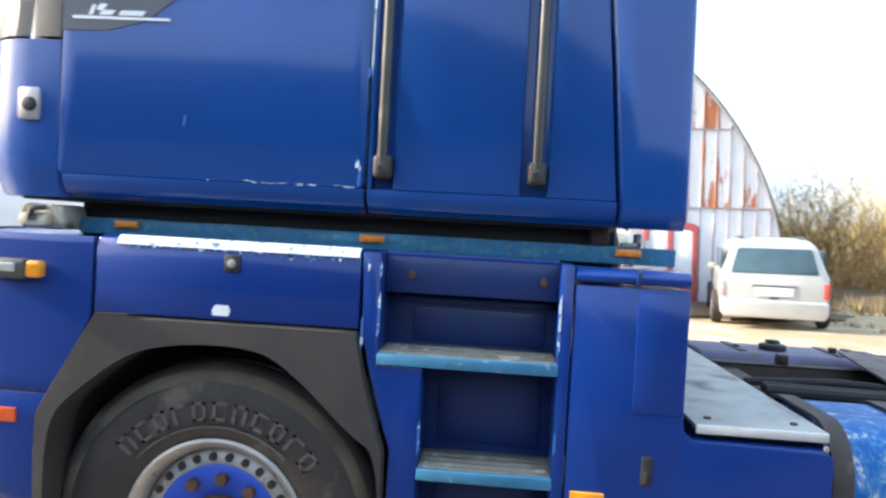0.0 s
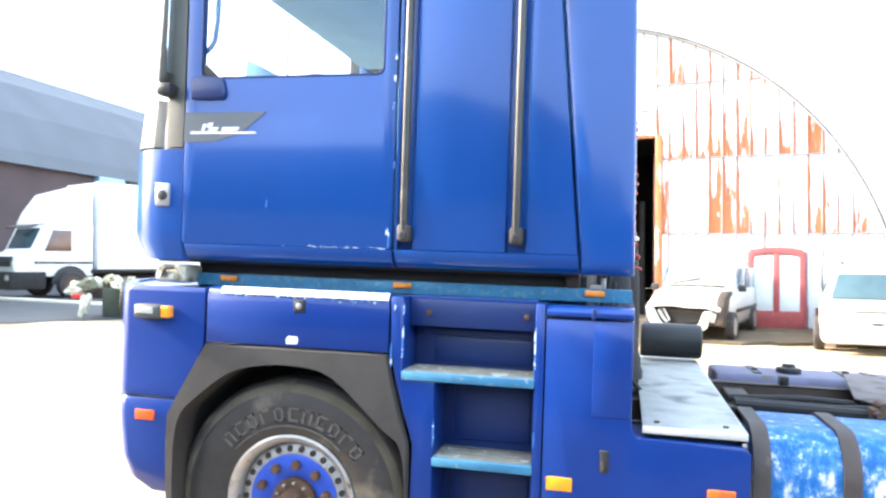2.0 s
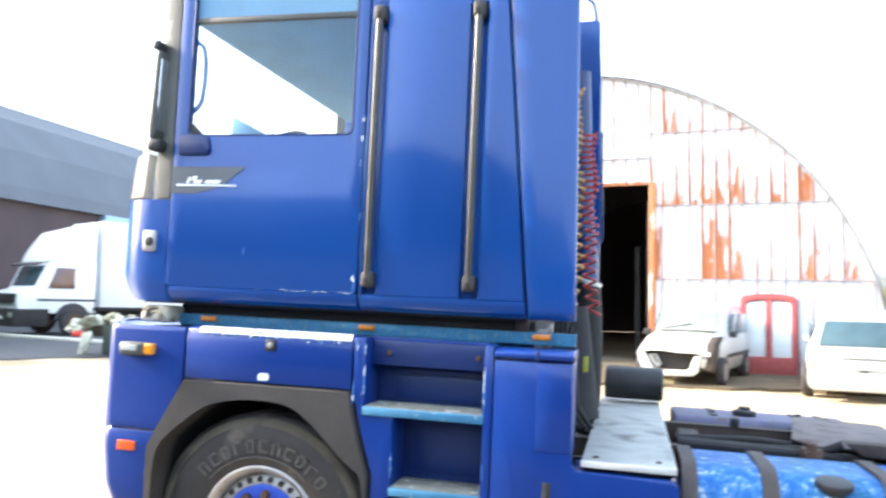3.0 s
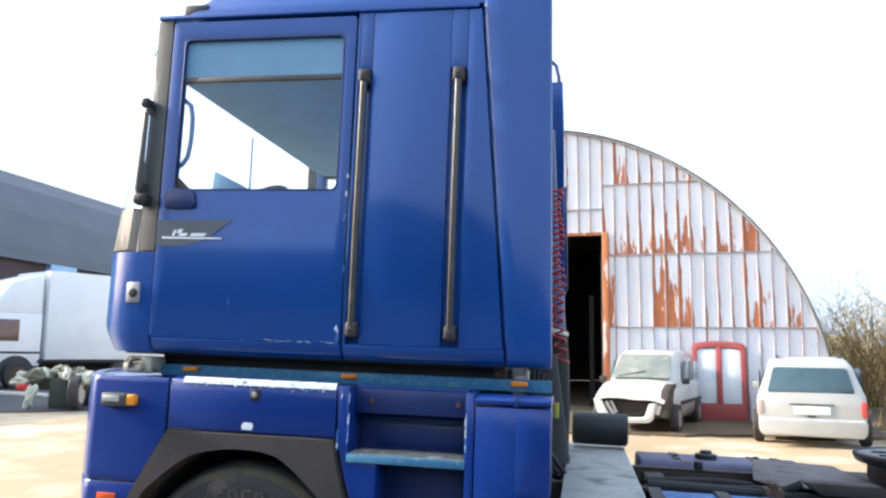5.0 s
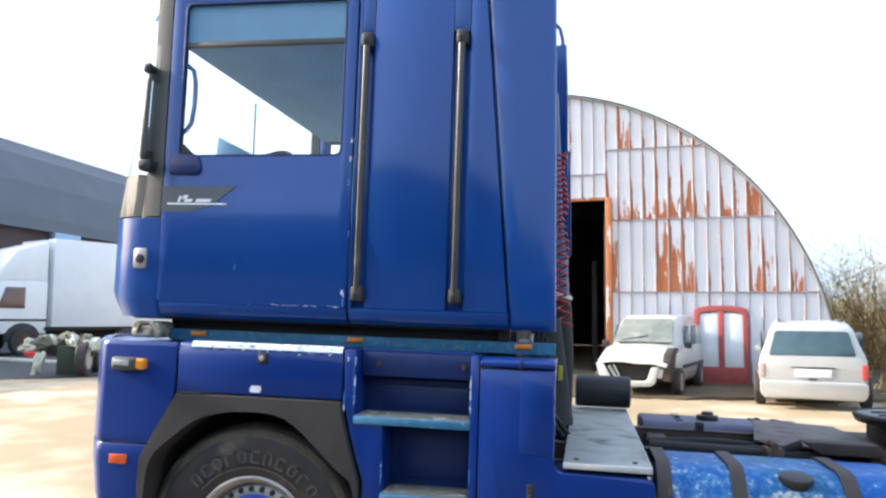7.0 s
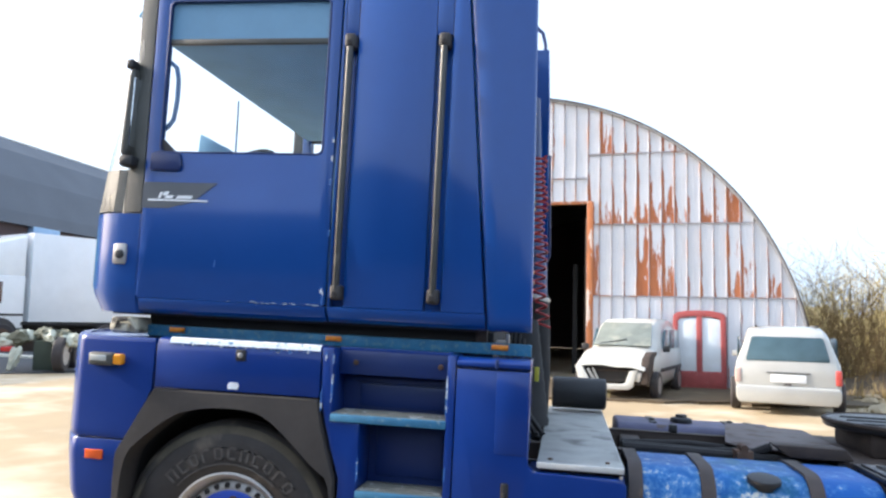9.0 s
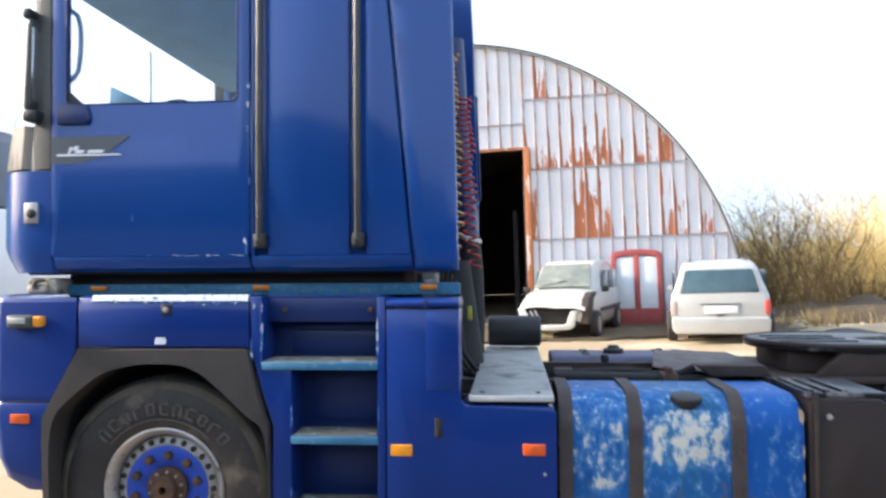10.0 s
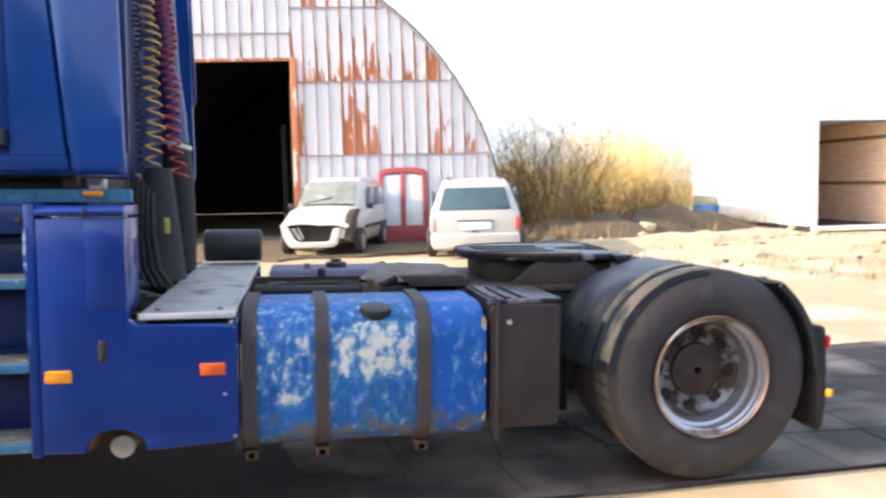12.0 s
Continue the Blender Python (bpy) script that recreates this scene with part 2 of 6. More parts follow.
M_REDDOOR = mat("faded_red_door_paint", (0.34, 0.065, 0.06), 0.65, 0, 0.2, 6, patch=(0.55, 0.25, 0.22), patch_at=0.66, patch_scale=10)
M_PANE = mat("milky_window_pane", (0.62, 0.66, 0.68), 0.25, 0, 0.12, 3, coat=0.3)
M_TARP = mat("pale_canvas_roll", (0.52, 0.52, 0.42), 0.85, 0, 0.3, 8, bump=0.3, bscale=30)
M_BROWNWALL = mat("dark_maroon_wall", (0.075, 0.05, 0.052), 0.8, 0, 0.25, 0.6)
M_GREYROOF = mat("slate_grey_roof_sheet", (0.105, 0.115, 0.135), 0.75, 0, 0.15, 0.5, bump=0.2, bscale=4)
M_TWIG = mat("bare_grey_twig", (0.20, 0.125, 0.05), 0.9, 0, 0.3, 4, spread=0.25)
M_TWIG_TAN = mat("straw_coloured_twig", (0.80, 0.60, 0.26), 0.9, 0, 0.3, 4, spread=0.2)
M_WALL_S = mat("unseen_dark_wall", (0.045, 0.055, 0.07), 0.9, 0, 0.25, 0.4)
M_STONE = mat("pale_rubble", (0.38, 0.30, 0.19), 0.95, 0, 0.25, 3, bump=0.5, bscale=20)
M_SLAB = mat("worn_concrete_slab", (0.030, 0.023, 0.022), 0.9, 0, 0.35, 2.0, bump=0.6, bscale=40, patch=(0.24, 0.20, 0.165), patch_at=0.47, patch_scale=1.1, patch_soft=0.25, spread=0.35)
M_GROUND = mat("dusty_yard_ground", (0.33, 0.25, 0.15), 0.95, 0, 0.2, 0.35, bump=0.6, bscale=6, patch=(0.50, 0.43, 0.32), patch_at=0.47, patch_scale=0.6, patch_soft=0.2)
M_ASPHALT = mat("grey_asphalt", (0.052, 0.054, 0.060), 0.9, 0, 0.25, 1.0, bump=0.4, bscale=40)
M_GRASS = mat("dry_scrub_ground", (0.085, 0.060, 0.036), 0.95, 0, 0.35, 1.2, bump=0.7, bscale=14)


def sheet_mat(name, rows_z, amount, seed):
    """White painted sheet; rust climbs from the lower end of each row of sheets and runs along the seams, sheet by sheet."""
    m = mat(name, (0.65, 0.655, 0.68), 0.55, 0.1, 0.10, 1.5, bump=0.1, bscale=30, spread=0.06)
    nt = m.node_tree
    N, L = nt.nodes, nt.links
    b = N["Principled BSDF"]
    old = b.inputs["Base Color"].links[0].from_socket

    def math_node(op, a, c):
        n = N.new("ShaderNodeMath")
        n.operation = op
        for i, v in enumerate((a, c)):
            if isinstance(v, (int, float)):
                n.inputs[i].default_value = v
            else:
                L.new(v, n.inputs[i])
        return n.outputs[0]

    tc = N.new("ShaderNodeTexCoord")
    oi = N.new("ShaderNodeObjectInfo")
    mp = N.new("ShaderNodeMapping")
    mp.inputs["Scale"].default_value = (2.6, 1.0, 0.42)
    mp.inputs["Location"].default_value = (seed, seed * 0.7, 0)
    L.new(tc.outputs["Object"], mp.inputs["Vector"])
    n = N.new("ShaderNodeTexNoise")
    n.inputs["Scale"].default_value, n.inputs["Detail"].default_value, n.inputs["Roughness"].default_value = 1.8, 9, 0.70
    L.new(mp.outputs[0], n.inputs["Vector"])
    xyz = N.new("ShaderNodeSeparateXYZ")
    L.new(tc.outputs["Object"], xyz.inputs[0])
    rise = N.new("ShaderNodeMapRange")
    rise.inputs["From Min"].default_value, rise.inputs["From Max"].default_value = rows_z, rows_z + 1.7
    rise.inputs["To Min"].default_value, rise.inputs["To Max"].default_value = 0.16, -0.10
    L.new(xyz.outputs["Z"], rise.inputs["Value"])
    pick = N.new("ShaderNodeMapRange")
    pick.inputs["To Min"].default_value, pick.inputs["To Max"].default_value = -0.22, 0.16
    L.new(oi.outputs["Random"], pick.inputs["Value"])
    frac = math_node("FRACT", math_node("DIVIDE", math_node("ADD", xyz.outputs["X"], 12.29), 0.325), 0.0)
    seam = math_node("MULTIPLY", math_node("MAXIMUM", math_node("SUBTRACT", 1.0, math_node("DIVIDE", frac, 0.30)), 0.0), 0.30)
    rise_seam = math_node("ADD", rise.outputs[0], math_node("SUBTRACT", seam, 0.055))
    total = math_node("ADD", math_node("ADD", n.outputs["Fac"], rise_seam), pick.outputs[0])
    r = N.new("ShaderNodeMapRange")
    r.inputs["From Min"].default_value, r.inputs["From Max"].default_value = amount, amount + 0.05
    L.new(total, r.inputs["Value"])
    n2 = N.new("ShaderNodeTexNoise")
    n2.inputs["Scale"].default_value, n2.inputs["Detail"].default_value = 4, 6
    L.new(mp.outputs[0], n2.inputs["Vector"])
    x = N.new("ShaderNodeMix")
    x.data_type = "RGBA"
    x.inputs[6].default_value, x.inputs[7].default_value = (0.30, 0.08, 0.028, 1), (0.55, 0.19, 0.07, 1)
    L.new(n2.outputs["Fac"], x.inputs[0])
    y = N.new("ShaderNodeMix")
    y.data_type = "RGBA"
    L.new(r.outputs[0], y.inputs[0]), L.new(old, y.inputs[6]), L.new(x.outputs[2], y.inputs[7])
    L.new(y.outputs[2], b.inputs["Base Color"])
    return m


M_SHEETS = [sheet_mat("white_shed_sheet_low", -0.5, 0.70, 3.0), sheet_mat("rusty_shed_sheet_middle", 2.3, 0.555, 7.0),
            sheet_mat("rusty_shed_sheet_upper", 4.2, 0.615, 11.0), sheet_mat("white_shed_sheet_top", 6.1, 0.63, 15.0)]
M_LINTEL = sheet_mat("white_lintel_sheet", 4.0, 0.71, 21.0)
M_SEAM = mat("rust_stained_seam", (0.30, 0.14, 0.08), 0.8, 0, 0.35, 3, patch=(0.26, 0.25, 0.28), patch_at=0.40, patch_scale=2.5, patch_soft=0.1, stretch=(1, 1, 0.5))


def tank_paint():
    """Weathered blue over cream primer: flaked smears below the filler, finer flecks elsewhere, brown dirt along the foot."""
    m = mat("flaking_blue_tank_paint", (0.012, 0.108, 0.33), 0.5, 0, 0.35, 4, bump=0.25, bscale=30, spec=0.2)
    nt = m.node_tree
    N, L = nt.nodes, nt.links
    b = N["Principled BSDF"]
    colour = b.inputs["Base Color"].links[0].from_socket
    tc = N.new("ShaderNodeTexCoord")
    xyz = N.new("ShaderNodeSeparateXYZ")
    L.new(tc.outputs["Object"], xyz.inputs[0])

    def op(kind, *args):
        n = N.new("ShaderNodeMath")
        n.operation = kind
        for i, v in enumerate(args):
            if isinstance(v, (int, float)):
                n.inputs[i].default_value = v
            else:
                L.new(v, n.inputs[i])
        return n.outputs[0]

    def grain(scale, stretch, detail, rough=0.6):
        mp = N.new("ShaderNodeMapping")
        mp.inputs["Scale"].default_value = stretch
        L.new(tc.outputs["Object"], mp.inputs["Vector"])
        t = N.new("ShaderNodeTexNoise")
        t.inputs["Scale"].default_value, t.inputs["Detail"].default_value, t.inputs["Roughness"].default_value = scale, detail, rough
        L.new(mp.outputs[0], t.inputs["Vector"])
        return t.outputs["Fac"]

    def step(v, a, w):
        r = N.new("ShaderNodeMapRange")
        r.inputs["From Min"].default_value, r.inputs["From Max"].default_value = a, a + w
        L.new(v, r.inputs["Value"])
        return r.outputs[0]

    def bell(axis, centre, half):
        d = op("DIVIDE", op("SUBTRACT", xyz.outputs[axis], centre), half)
        return op("MAXIMUM", op("SUBTRACT", 1.0, op("MULTIPLY", d, d)), 0.0)

    def over(base, fac, col):
        x = N.new("ShaderNodeMix")
        x.data_type = "RGBA"
        L.new(fac, x.inputs[0]), L.new(base, x.inputs[6])
        x.inputs[7].default_value = (*col, 1)
        return x.outputs[2]

    smear = op("MULTIPLY", op("MULTIPLY", bell("X", 2.44, 0.26), bell("Z", 0.80, 0.17)), 0.19)
    front = op("MULTIPLY", op("MULTIPLY", bell("X", 2.02, 0.20), bell("Z", 0.76, 0.26)), 0.10)
    colour = over(colour, op("MULTIPLY", op("MULTIPLY", bell("X", 2.43, 0.30), step(grain(7, (1, 1, 0.7), 6), 0.42, 0.2)), 0.8), (0.020, 0.120, 0.185))
    right = step(xyz.outputs["X"], 2.66, 0.02)
    colour = over(colour, op("MULTIPLY", right, 0.8), (0.007, 0.092, 0.36))
    flakes = op("ADD", op("ADD", grain(19, (1, 1, 0.6), 10, 0.68), smear), front)
    flakes = op("SUBTRACT", flakes, op("MULTIPLY", right, 0.02))
    pale = over(colour, op("MULTIPLY", step(flakes, 0.50, 0.16), 0.7), (0.14, 0.32, 0.58))
    cream = over(pale, op("MULTIPLY", step(flakes, 0.60, 0.09), 0.95), (0.56, 0.56, 0.49))
    ring = bell("Z", 0.868, 0.012)
    cream = over(cream, op("MULTIPLY", op("MULTIPLY", ring, bell("X", 2.44, 0.12)), 0.5), (0.30, 0.42, 0.50))
    low = op("ADD", grain(13, (1, 1, 0.8), 8), op("MULTIPLY", op("SUBTRACT", 0.50, xyz.outputs["Z"]), 0.9))
    dirt = over(cream, op("MULTIPLY", step(low, 0.50, 0.16), 0.8), (0.14, 0.11, 0.07))
    spot = over(dirt, step(grain(24, (1, 1, 1), 4), 0.715, 0.03), (0.16, 0.08, 0.04))
    L.new(spot, b.inputs["Base Color"])
    return m


M_TANK = tank_paint()


# ---- mesh helpers ----
def finish(bm, name, material, smooth=35):
    bmesh.ops.recalc_face_normals(bm, faces=bm.faces)
    me = bpy.data.meshes.new(name)
    bm.to_mesh(me)
    bm.free()
    me.materials.append(material)
    if smooth:
        me.shade_smooth()
        me.set_sharp_from_angle(angle=radians(smooth))
    return me


def part(name, bm, material, parent, label="", smooth=35):
    ob = new(name, finish(bm, name, material, smooth))
    ob.parent = parent
    if label:
        ob["label"] = label
    return ob


def thing(name, label, category, m=None, group="", kind=""):
    ob = new(name)
    ob.empty_display_size = 0.2
    if m is not None:
        ob.matrix_world = m
    return tagged(ob, label, category, group, kind)


def solo(name, bm, material, label, category, m=None, group="", kind="", smooth=35):
    ob = new(name, finish(bm, name, material, smooth))
    if m is not None:
        ob.matrix_world = m
    return tagged(ob, label, category, group, kind)


def bevel(bm, w, seg=2, angle=25, edges=None):
    if w > 0:
        es = edges if edges is not None else [e for e in bm.edges if len(e.link_faces) == 2 and e.calc_face_angle(0) > radians(angle)]
        if es:
            bmesh.ops.bevel(bm, geom=es, offset=w, segments=seg, profile=0.5, affect="EDGES", clamp_overlap=True)
    return bm


def join(*bms):
    """Several bmeshes as one."""
    out = bms[0]
    for b in bms[1:]:
        me = bpy.data.meshes.new("tmp")
        b.to_mesh(me)
        b.free()
        out.from_mesh(me)
        bpy.data.meshes.remove(me)
    return out


def box(x0, x1, y0, y1, z0, z1, w=0.006, seg=2):
    bm = bmesh.new()
    bmesh.ops.create_cube(bm, size=1)
    for v in bm.verts:
        v.co = ((x0 + x1) / 2 + v.co.x * (x1 - x0), (y0 + y1) / 2 + v.co.y * (y1 - y0), (z0 + z1) / 2 + v.co.z * (z1 - z0))
    return bevel(bm, w, seg)


def prism(pts, a, b, axis="y", w=0.006, seg=2):
    """A polygon drawn across the axis, stretched along it. For "y" the points are (x, z), for "x" (y, z), for "z" (x, y)."""
    bm = bmesh.new()

    def at(p, s):
        return {"y": (p[0], s, p[1]), "x": (s, p[0], p[1]), "z": (p[0], p[1], s)}[axis]
    va = [bm.verts.new(at(p, a)) for p in pts]
    vb = [bm.verts.new(at(p, b)) for p in pts]
    bm.faces.new(va), bm.faces.new(vb[::-1])
    n = len(pts)
    for i in range(n):
        bm.faces.new((va[i], va[(i + 1) % n], vb[(i + 1) % n], vb[i]))
    bmesh.ops.recalc_face_normals(bm, faces=bm.faces)
    return bevel(bm, w, seg)


def frame_panel(outer, inner, y0, y1, w=0.006):
    """A panel in the xz plane with one opening; outer and inner are loops of as many points."""
    bm = bmesh.new()
    loops = [[bm.verts.new((x, y, z)) for x, z in pts] for y in (y0, y1) for pts in (outer, inner)]
    n = len(outer)
    for i in range(n):
        j = (i + 1) % n
        bm.faces.new((loops[0][i], loops[0][j], loops[1][j], loops[1][i]))
        bm.faces.new((loops[2][i], loops[3][i], loops[3][j], loops[2][j]))
        bm.faces.new((loops[0][i], loops[2][i], loops[2][j], loops[0][j]))
        bm.faces.new((loops[1][i], loops[1][j], loops[3][j], loops[3][i]))
    bmesh.ops.recalc_face_normals(bm, faces=bm.faces)
    return bevel(bm, w, 2)


def rect(x0, x1, z0, z1):
    return [(x0, z0), (x1, z0), (x1, z1), (x0, z1)]


def soft_rect(x0, x1, z0, z1, r, n=4):
    out = []
    for cx, cz, a in ((x1 - r, z0 + r, -90), (x1 - r, z1 - r, 0), (x0 + r, z1 - r, 90), (x0 + r, z0 + r, 180)):
        for i in range(n + 1):
            t = radians(a + 90 * i / n)
            out.append((cx + r * math.cos(t), cz + r * math.sin(t)))
    return out


def loft(sections, closed=True, caps=True):
    bm = bmesh.new()
    rows = [[bm.verts.new(p) for p in s] for s in sections]
    n = len(rows[0])
    for a, b in zip(rows, rows[1:]):
        for i in range(n if closed else n - 1):
            j = (i + 1) % n
            bm.faces.new((a[i], a[j], b[j], b[i]))
    if caps and closed:
        bm.faces.new(rows[0][::-1]), bm.faces.new(rows[-1])
    bmesh.ops.recalc_face_normals(bm, faces=bm.faces)
    return bm


def revolve(profile, cx, cz, n=64, closed=False):
    """Turns (radius, y) pairs about the axle through (cx, cz)."""
    bm = bmesh.new()
    rings = []
    for r, y in profile:
        rings.append([bm.verts.new((cx + r * math.cos(2 * math.pi * i / n), y, cz + r * math.sin(2 * math.pi * i / n))) for i in range(n)])
    pairs = list(zip(rings, rings[1:])) + ([(rings[-1], rings[0])] if closed else [])
    for a, b in pairs:
        for i in range(n):
            bm.faces.new((a[i], a[(i + 1) % n], b[(i + 1) % n], b[i]))
    if not closed:
        for ring in (rings[0], rings[-1]):
            bm.faces.new(ring)
    bmesh.ops.recalc_face_normals(bm, faces=bm.faces)
    return bm


def tube(pts, r, n=8, r_end=None):
    """A round bar along the points."""
    pts = [Vector(p) for p in pts]
    bm = bmesh.new()
    rows = []
    side = None
    for i, p in enumerate(pts):
        d = (pts[min(i + 1, len(pts) - 1)] - pts[max(i - 1, 0)]).normalized()
        if side is None:
            side = d.cross((0.3, 0.2, 0.93) if abs(d.z) < 0.9 else (1, 0, 0)).normalized()
        side = (side - d * side.dot(d)).normalized()
        up = d.cross(side)
        q = r if r_end is None else r + (r_end - r) * i / (len(pts) - 1)
        rows.append([bm.verts.new(p + q * (math.cos(2 * math.pi * k / n) * side + math.sin(2 * math.pi * k / n) * up)) for k in range(n)])
    for a, b in zip(rows, rows[1:]):
        for k in range(n):
            bm.faces.new((a[k], a[(k + 1) % n], b[(k + 1) % n], b[k]))
    bm.faces.new(rows[0][::-1]), bm.faces.new(rows[-1])
    return bm


def rod_y(x, z, r, y0, y1, n=16, w=0.0):
    return bevel(revolve([(r, y0), (r, y1)], x, z, n), w, 2, 40)


def shift(bm, x=0, y=0, z=0):
    bmesh.ops.translate(bm, verts=bm.verts, vec=(x, y, z))
    return bm


def turned(bm, m):
    bmesh.ops.transform(bm, matrix=m, verts=bm.verts)
    return bm


# ---- ground and surroundings ----
def grid(x0, x1, y0, y1, step, height):
    bm = bmesh.new()
    nx, ny = int(round((x1 - x0) / step)), int(round((y1 - y0) / step))
    v = [[bm.verts.new((x0 + i * step, y0 + j * step, height(x0 + i * step, y0 + j * step))) for j in range(ny + 1)] for i in range(nx + 1)]
    for i in range(nx):
        for j in range(ny):
            bm.faces.new((v[i][j], v[i + 1][j], v[i + 1][j + 1], v[i][j + 1]))
    return bm


def ground_height(x, y):
    far = max(abs(x - 4) - 40, abs(y - 8) - 40, 0)
    rough = 0.05 * noise.noise((x * 0.35, y * 0.35, 0)) + 0.025 * noise.noise((x * 1.3, y * 1.3, 4))
    calm = min(1.0, max(0.0, (math.hypot(max(abs(x - 1) - 16, 0), max(abs(y + 2.5) - 7, 0))) / 4))
    return -0.03 - 0.045 * (1 - calm) + rough * calm * (1 if far == 0 else 0)


def ground_sheet():
    xs = [-900, -400, -150, -70] + [-46 + i for i in range(0, 87)] + [70, 150, 400, 900]
    ys = [-900, -400, -120, -50] + [-32 + i for i in range(0, 81)] + [90, 180, 400, 900]
    bm = bmesh.new()
    v = [[bm.verts.new((x, y, ground_height(x, y))) for y in ys] for x in xs]
    for i in range(len(xs) - 1):
        for j in range(len(ys) - 1):
            bm.faces.new((v[i][j], v[i + 1][j], v[i + 1][j + 1], v[i][j + 1]))
    return bm


solo("ground", ground_sheet(), M_GROUND, "sunlit dusty tan earth of an open vehicle yard", "ground", kind="structure", smooth=60)


def flat_patch(pts, z, jitter, seed):
    """A flat patch of another surface with a ragged edge."""
    rnd = random.Random(seed)
    out = []
    for (ax, ay), (bx, by) in zip(pts, pts[1:] + pts[:1]):
        n = 8
        for i in range(n):
            t = i / n
            out.append((ax + (bx - ax) * t + rnd.uniform(-jitter, jitter), ay + (by - ay) * t + rnd.uniform(-jitter, jitter)))
    return prism(out, z - 0.12, z, "z", 0)


# asphalt; its dark outline also paints the warehouse's shadow on the ground
solo("road", flat_patch([(-45, 15), (-13.5, 11.5), (-11, 15), (-19, 27), (-29.5, 48), (-45, 48)], 0.03, 0.25, 3), M_ASPHALT,
     "grey asphalt strip with the warehouse's shadow painted in, before parked lorries", "road", kind="structure", smooth=0)

# unseen dark ground, added to lower the bounce light on the truck
solo("yard_asphalt", flat_patch([(-14, -8.8), (16, -8.8), (16, -0.55), (-14, -0.55)], -0.05, 0.10, 8), M_ASPHALT, "unseen dark ground added to cut bounce light on the truck", "asphalt", kind="structure", smooth=0)

solo("scrub_ground", flat_patch([(7.6, 16.6), (12, 16.2), (17.5, 19.0), (20, 27), (8.5, 27)], 0.03, 0.45, 12), M_GRASS, "dark brown scrubby earth under bushes", "ground", kind="structure", smooth=0)

# brown earth, its colour darkened further for the shade around the cars
solo("bare_earth", flat_patch([(-3, 13.4), (1.9, 12.9), (4.0, 13.2), (7.8, 13.9), (9.0, 17.4), (-3, 18.6)], 0.02, 0.30, 19), mat("trodden_shaded_earth", (0.10, 0.072, 0.042), 0.95, 0, 0.35, 1.0, bump=0.6, bscale=12, patch=(0.22, 0.17, 0.10), patch_at=0.58, patch_scale=1.2, patch_soft=0.2), "trodden brown earth along the shed front, car shade painted in", "ground", kind="structure", smooth=0)
kerb_run = prism([(-21.4, 20.2), (-15.3, 18.6), (-15.25, 18.95), (-21.3, 20.6)], -0.05, 0.11, "z", 0.02)
solo("kerb", kerb_run, mat("pale_kerb_concrete", (0.62, 0.58, 0.50), 0.9, 0, 0.2, 2, bump=0.3, bscale=25), "pale concrete kerb in front of parked lorries", "kerb", kind="structure")

# unseen wall behind the viewer, added for dark reflections in the cab side
solo("wall_south", prism([(-40, -0.1), (40, -0.1), (40, 2.4), (6, 2.6), (1.5, 3.1), (-3.5, 3.9), (-40, 4.2)], -9.3, -9, "y", 0), M_WALL_S, "plain dark unseen wall added for the cab's reflections", "wall", kind="structure", smooth=0)


# ---- the arched shed ----
HANGAR = Matrix.Translation((4.3, 17.3, 0)) @ pose(0, 0, 0, 0, 0, -8)
HU, HR, HZ = -4.47, 7.87, 0.03
hangar = thing("arched_shed", "arched metal shed clad in rusty white corrugated sheets, door open", "shed", HANGAR)


def arch_z(u):
    return HZ + math.sqrt(max(0.0, HR * HR - (u - HU) ** 2))


DOOR_U0, DOOR_U1, DOOR_Z = -6.2, -2.2, 4.85
SHEET_W = 0.325
ROWS_Z = [0.0, 2.33, 4.27, 6.2, 8.2]
LINTEL_Z = 5.55          # the sheets over the doorway meet at a height of their own


def sheet(u0, u1, z0, z1, lean):
    """One flat pan of sheet with a slight crease, cut to the arch at its top."""
    bm = bmesh.new()
    prof = [(0.02, 0.0), (0.10, 0.004), (0.46, 0.006), (0.50, 0.0), (0.54, 0.006), (0.92, 0.004), (0.985, 0.0)]
    rows = []
    for f, d in prof:
        u = u0 + (u1 - u0) * f
        top = min(z1, arch_z(u) - 0.02)
        low = min(z0, top - 0.01)
        rows.append([bm.verts.new((u, d + lean, low)), bm.verts.new((u, d, top))])
    for a, b in zip(rows, rows[1:]):
        bm.faces.new((a[0], b[0], b[1], a[1]))
    back = bmesh.ops.extrude_face_region(bm, geom=bm.faces[:])
    bmesh.ops.translate(bm, verts=[g for g in back["geom"] if isinstance(g, bmesh.types.BMVert)], vec=(0, 0.006, 0))
    return bm


rnd = random.Random(5)
shed_front = part("front_wall", box(-0.1, 0.1, 0.22, 0.3, 0, 0.3), M_DARK, hangar)
n_u = int((HU + HR - (HU - HR)) / SHEET_W)
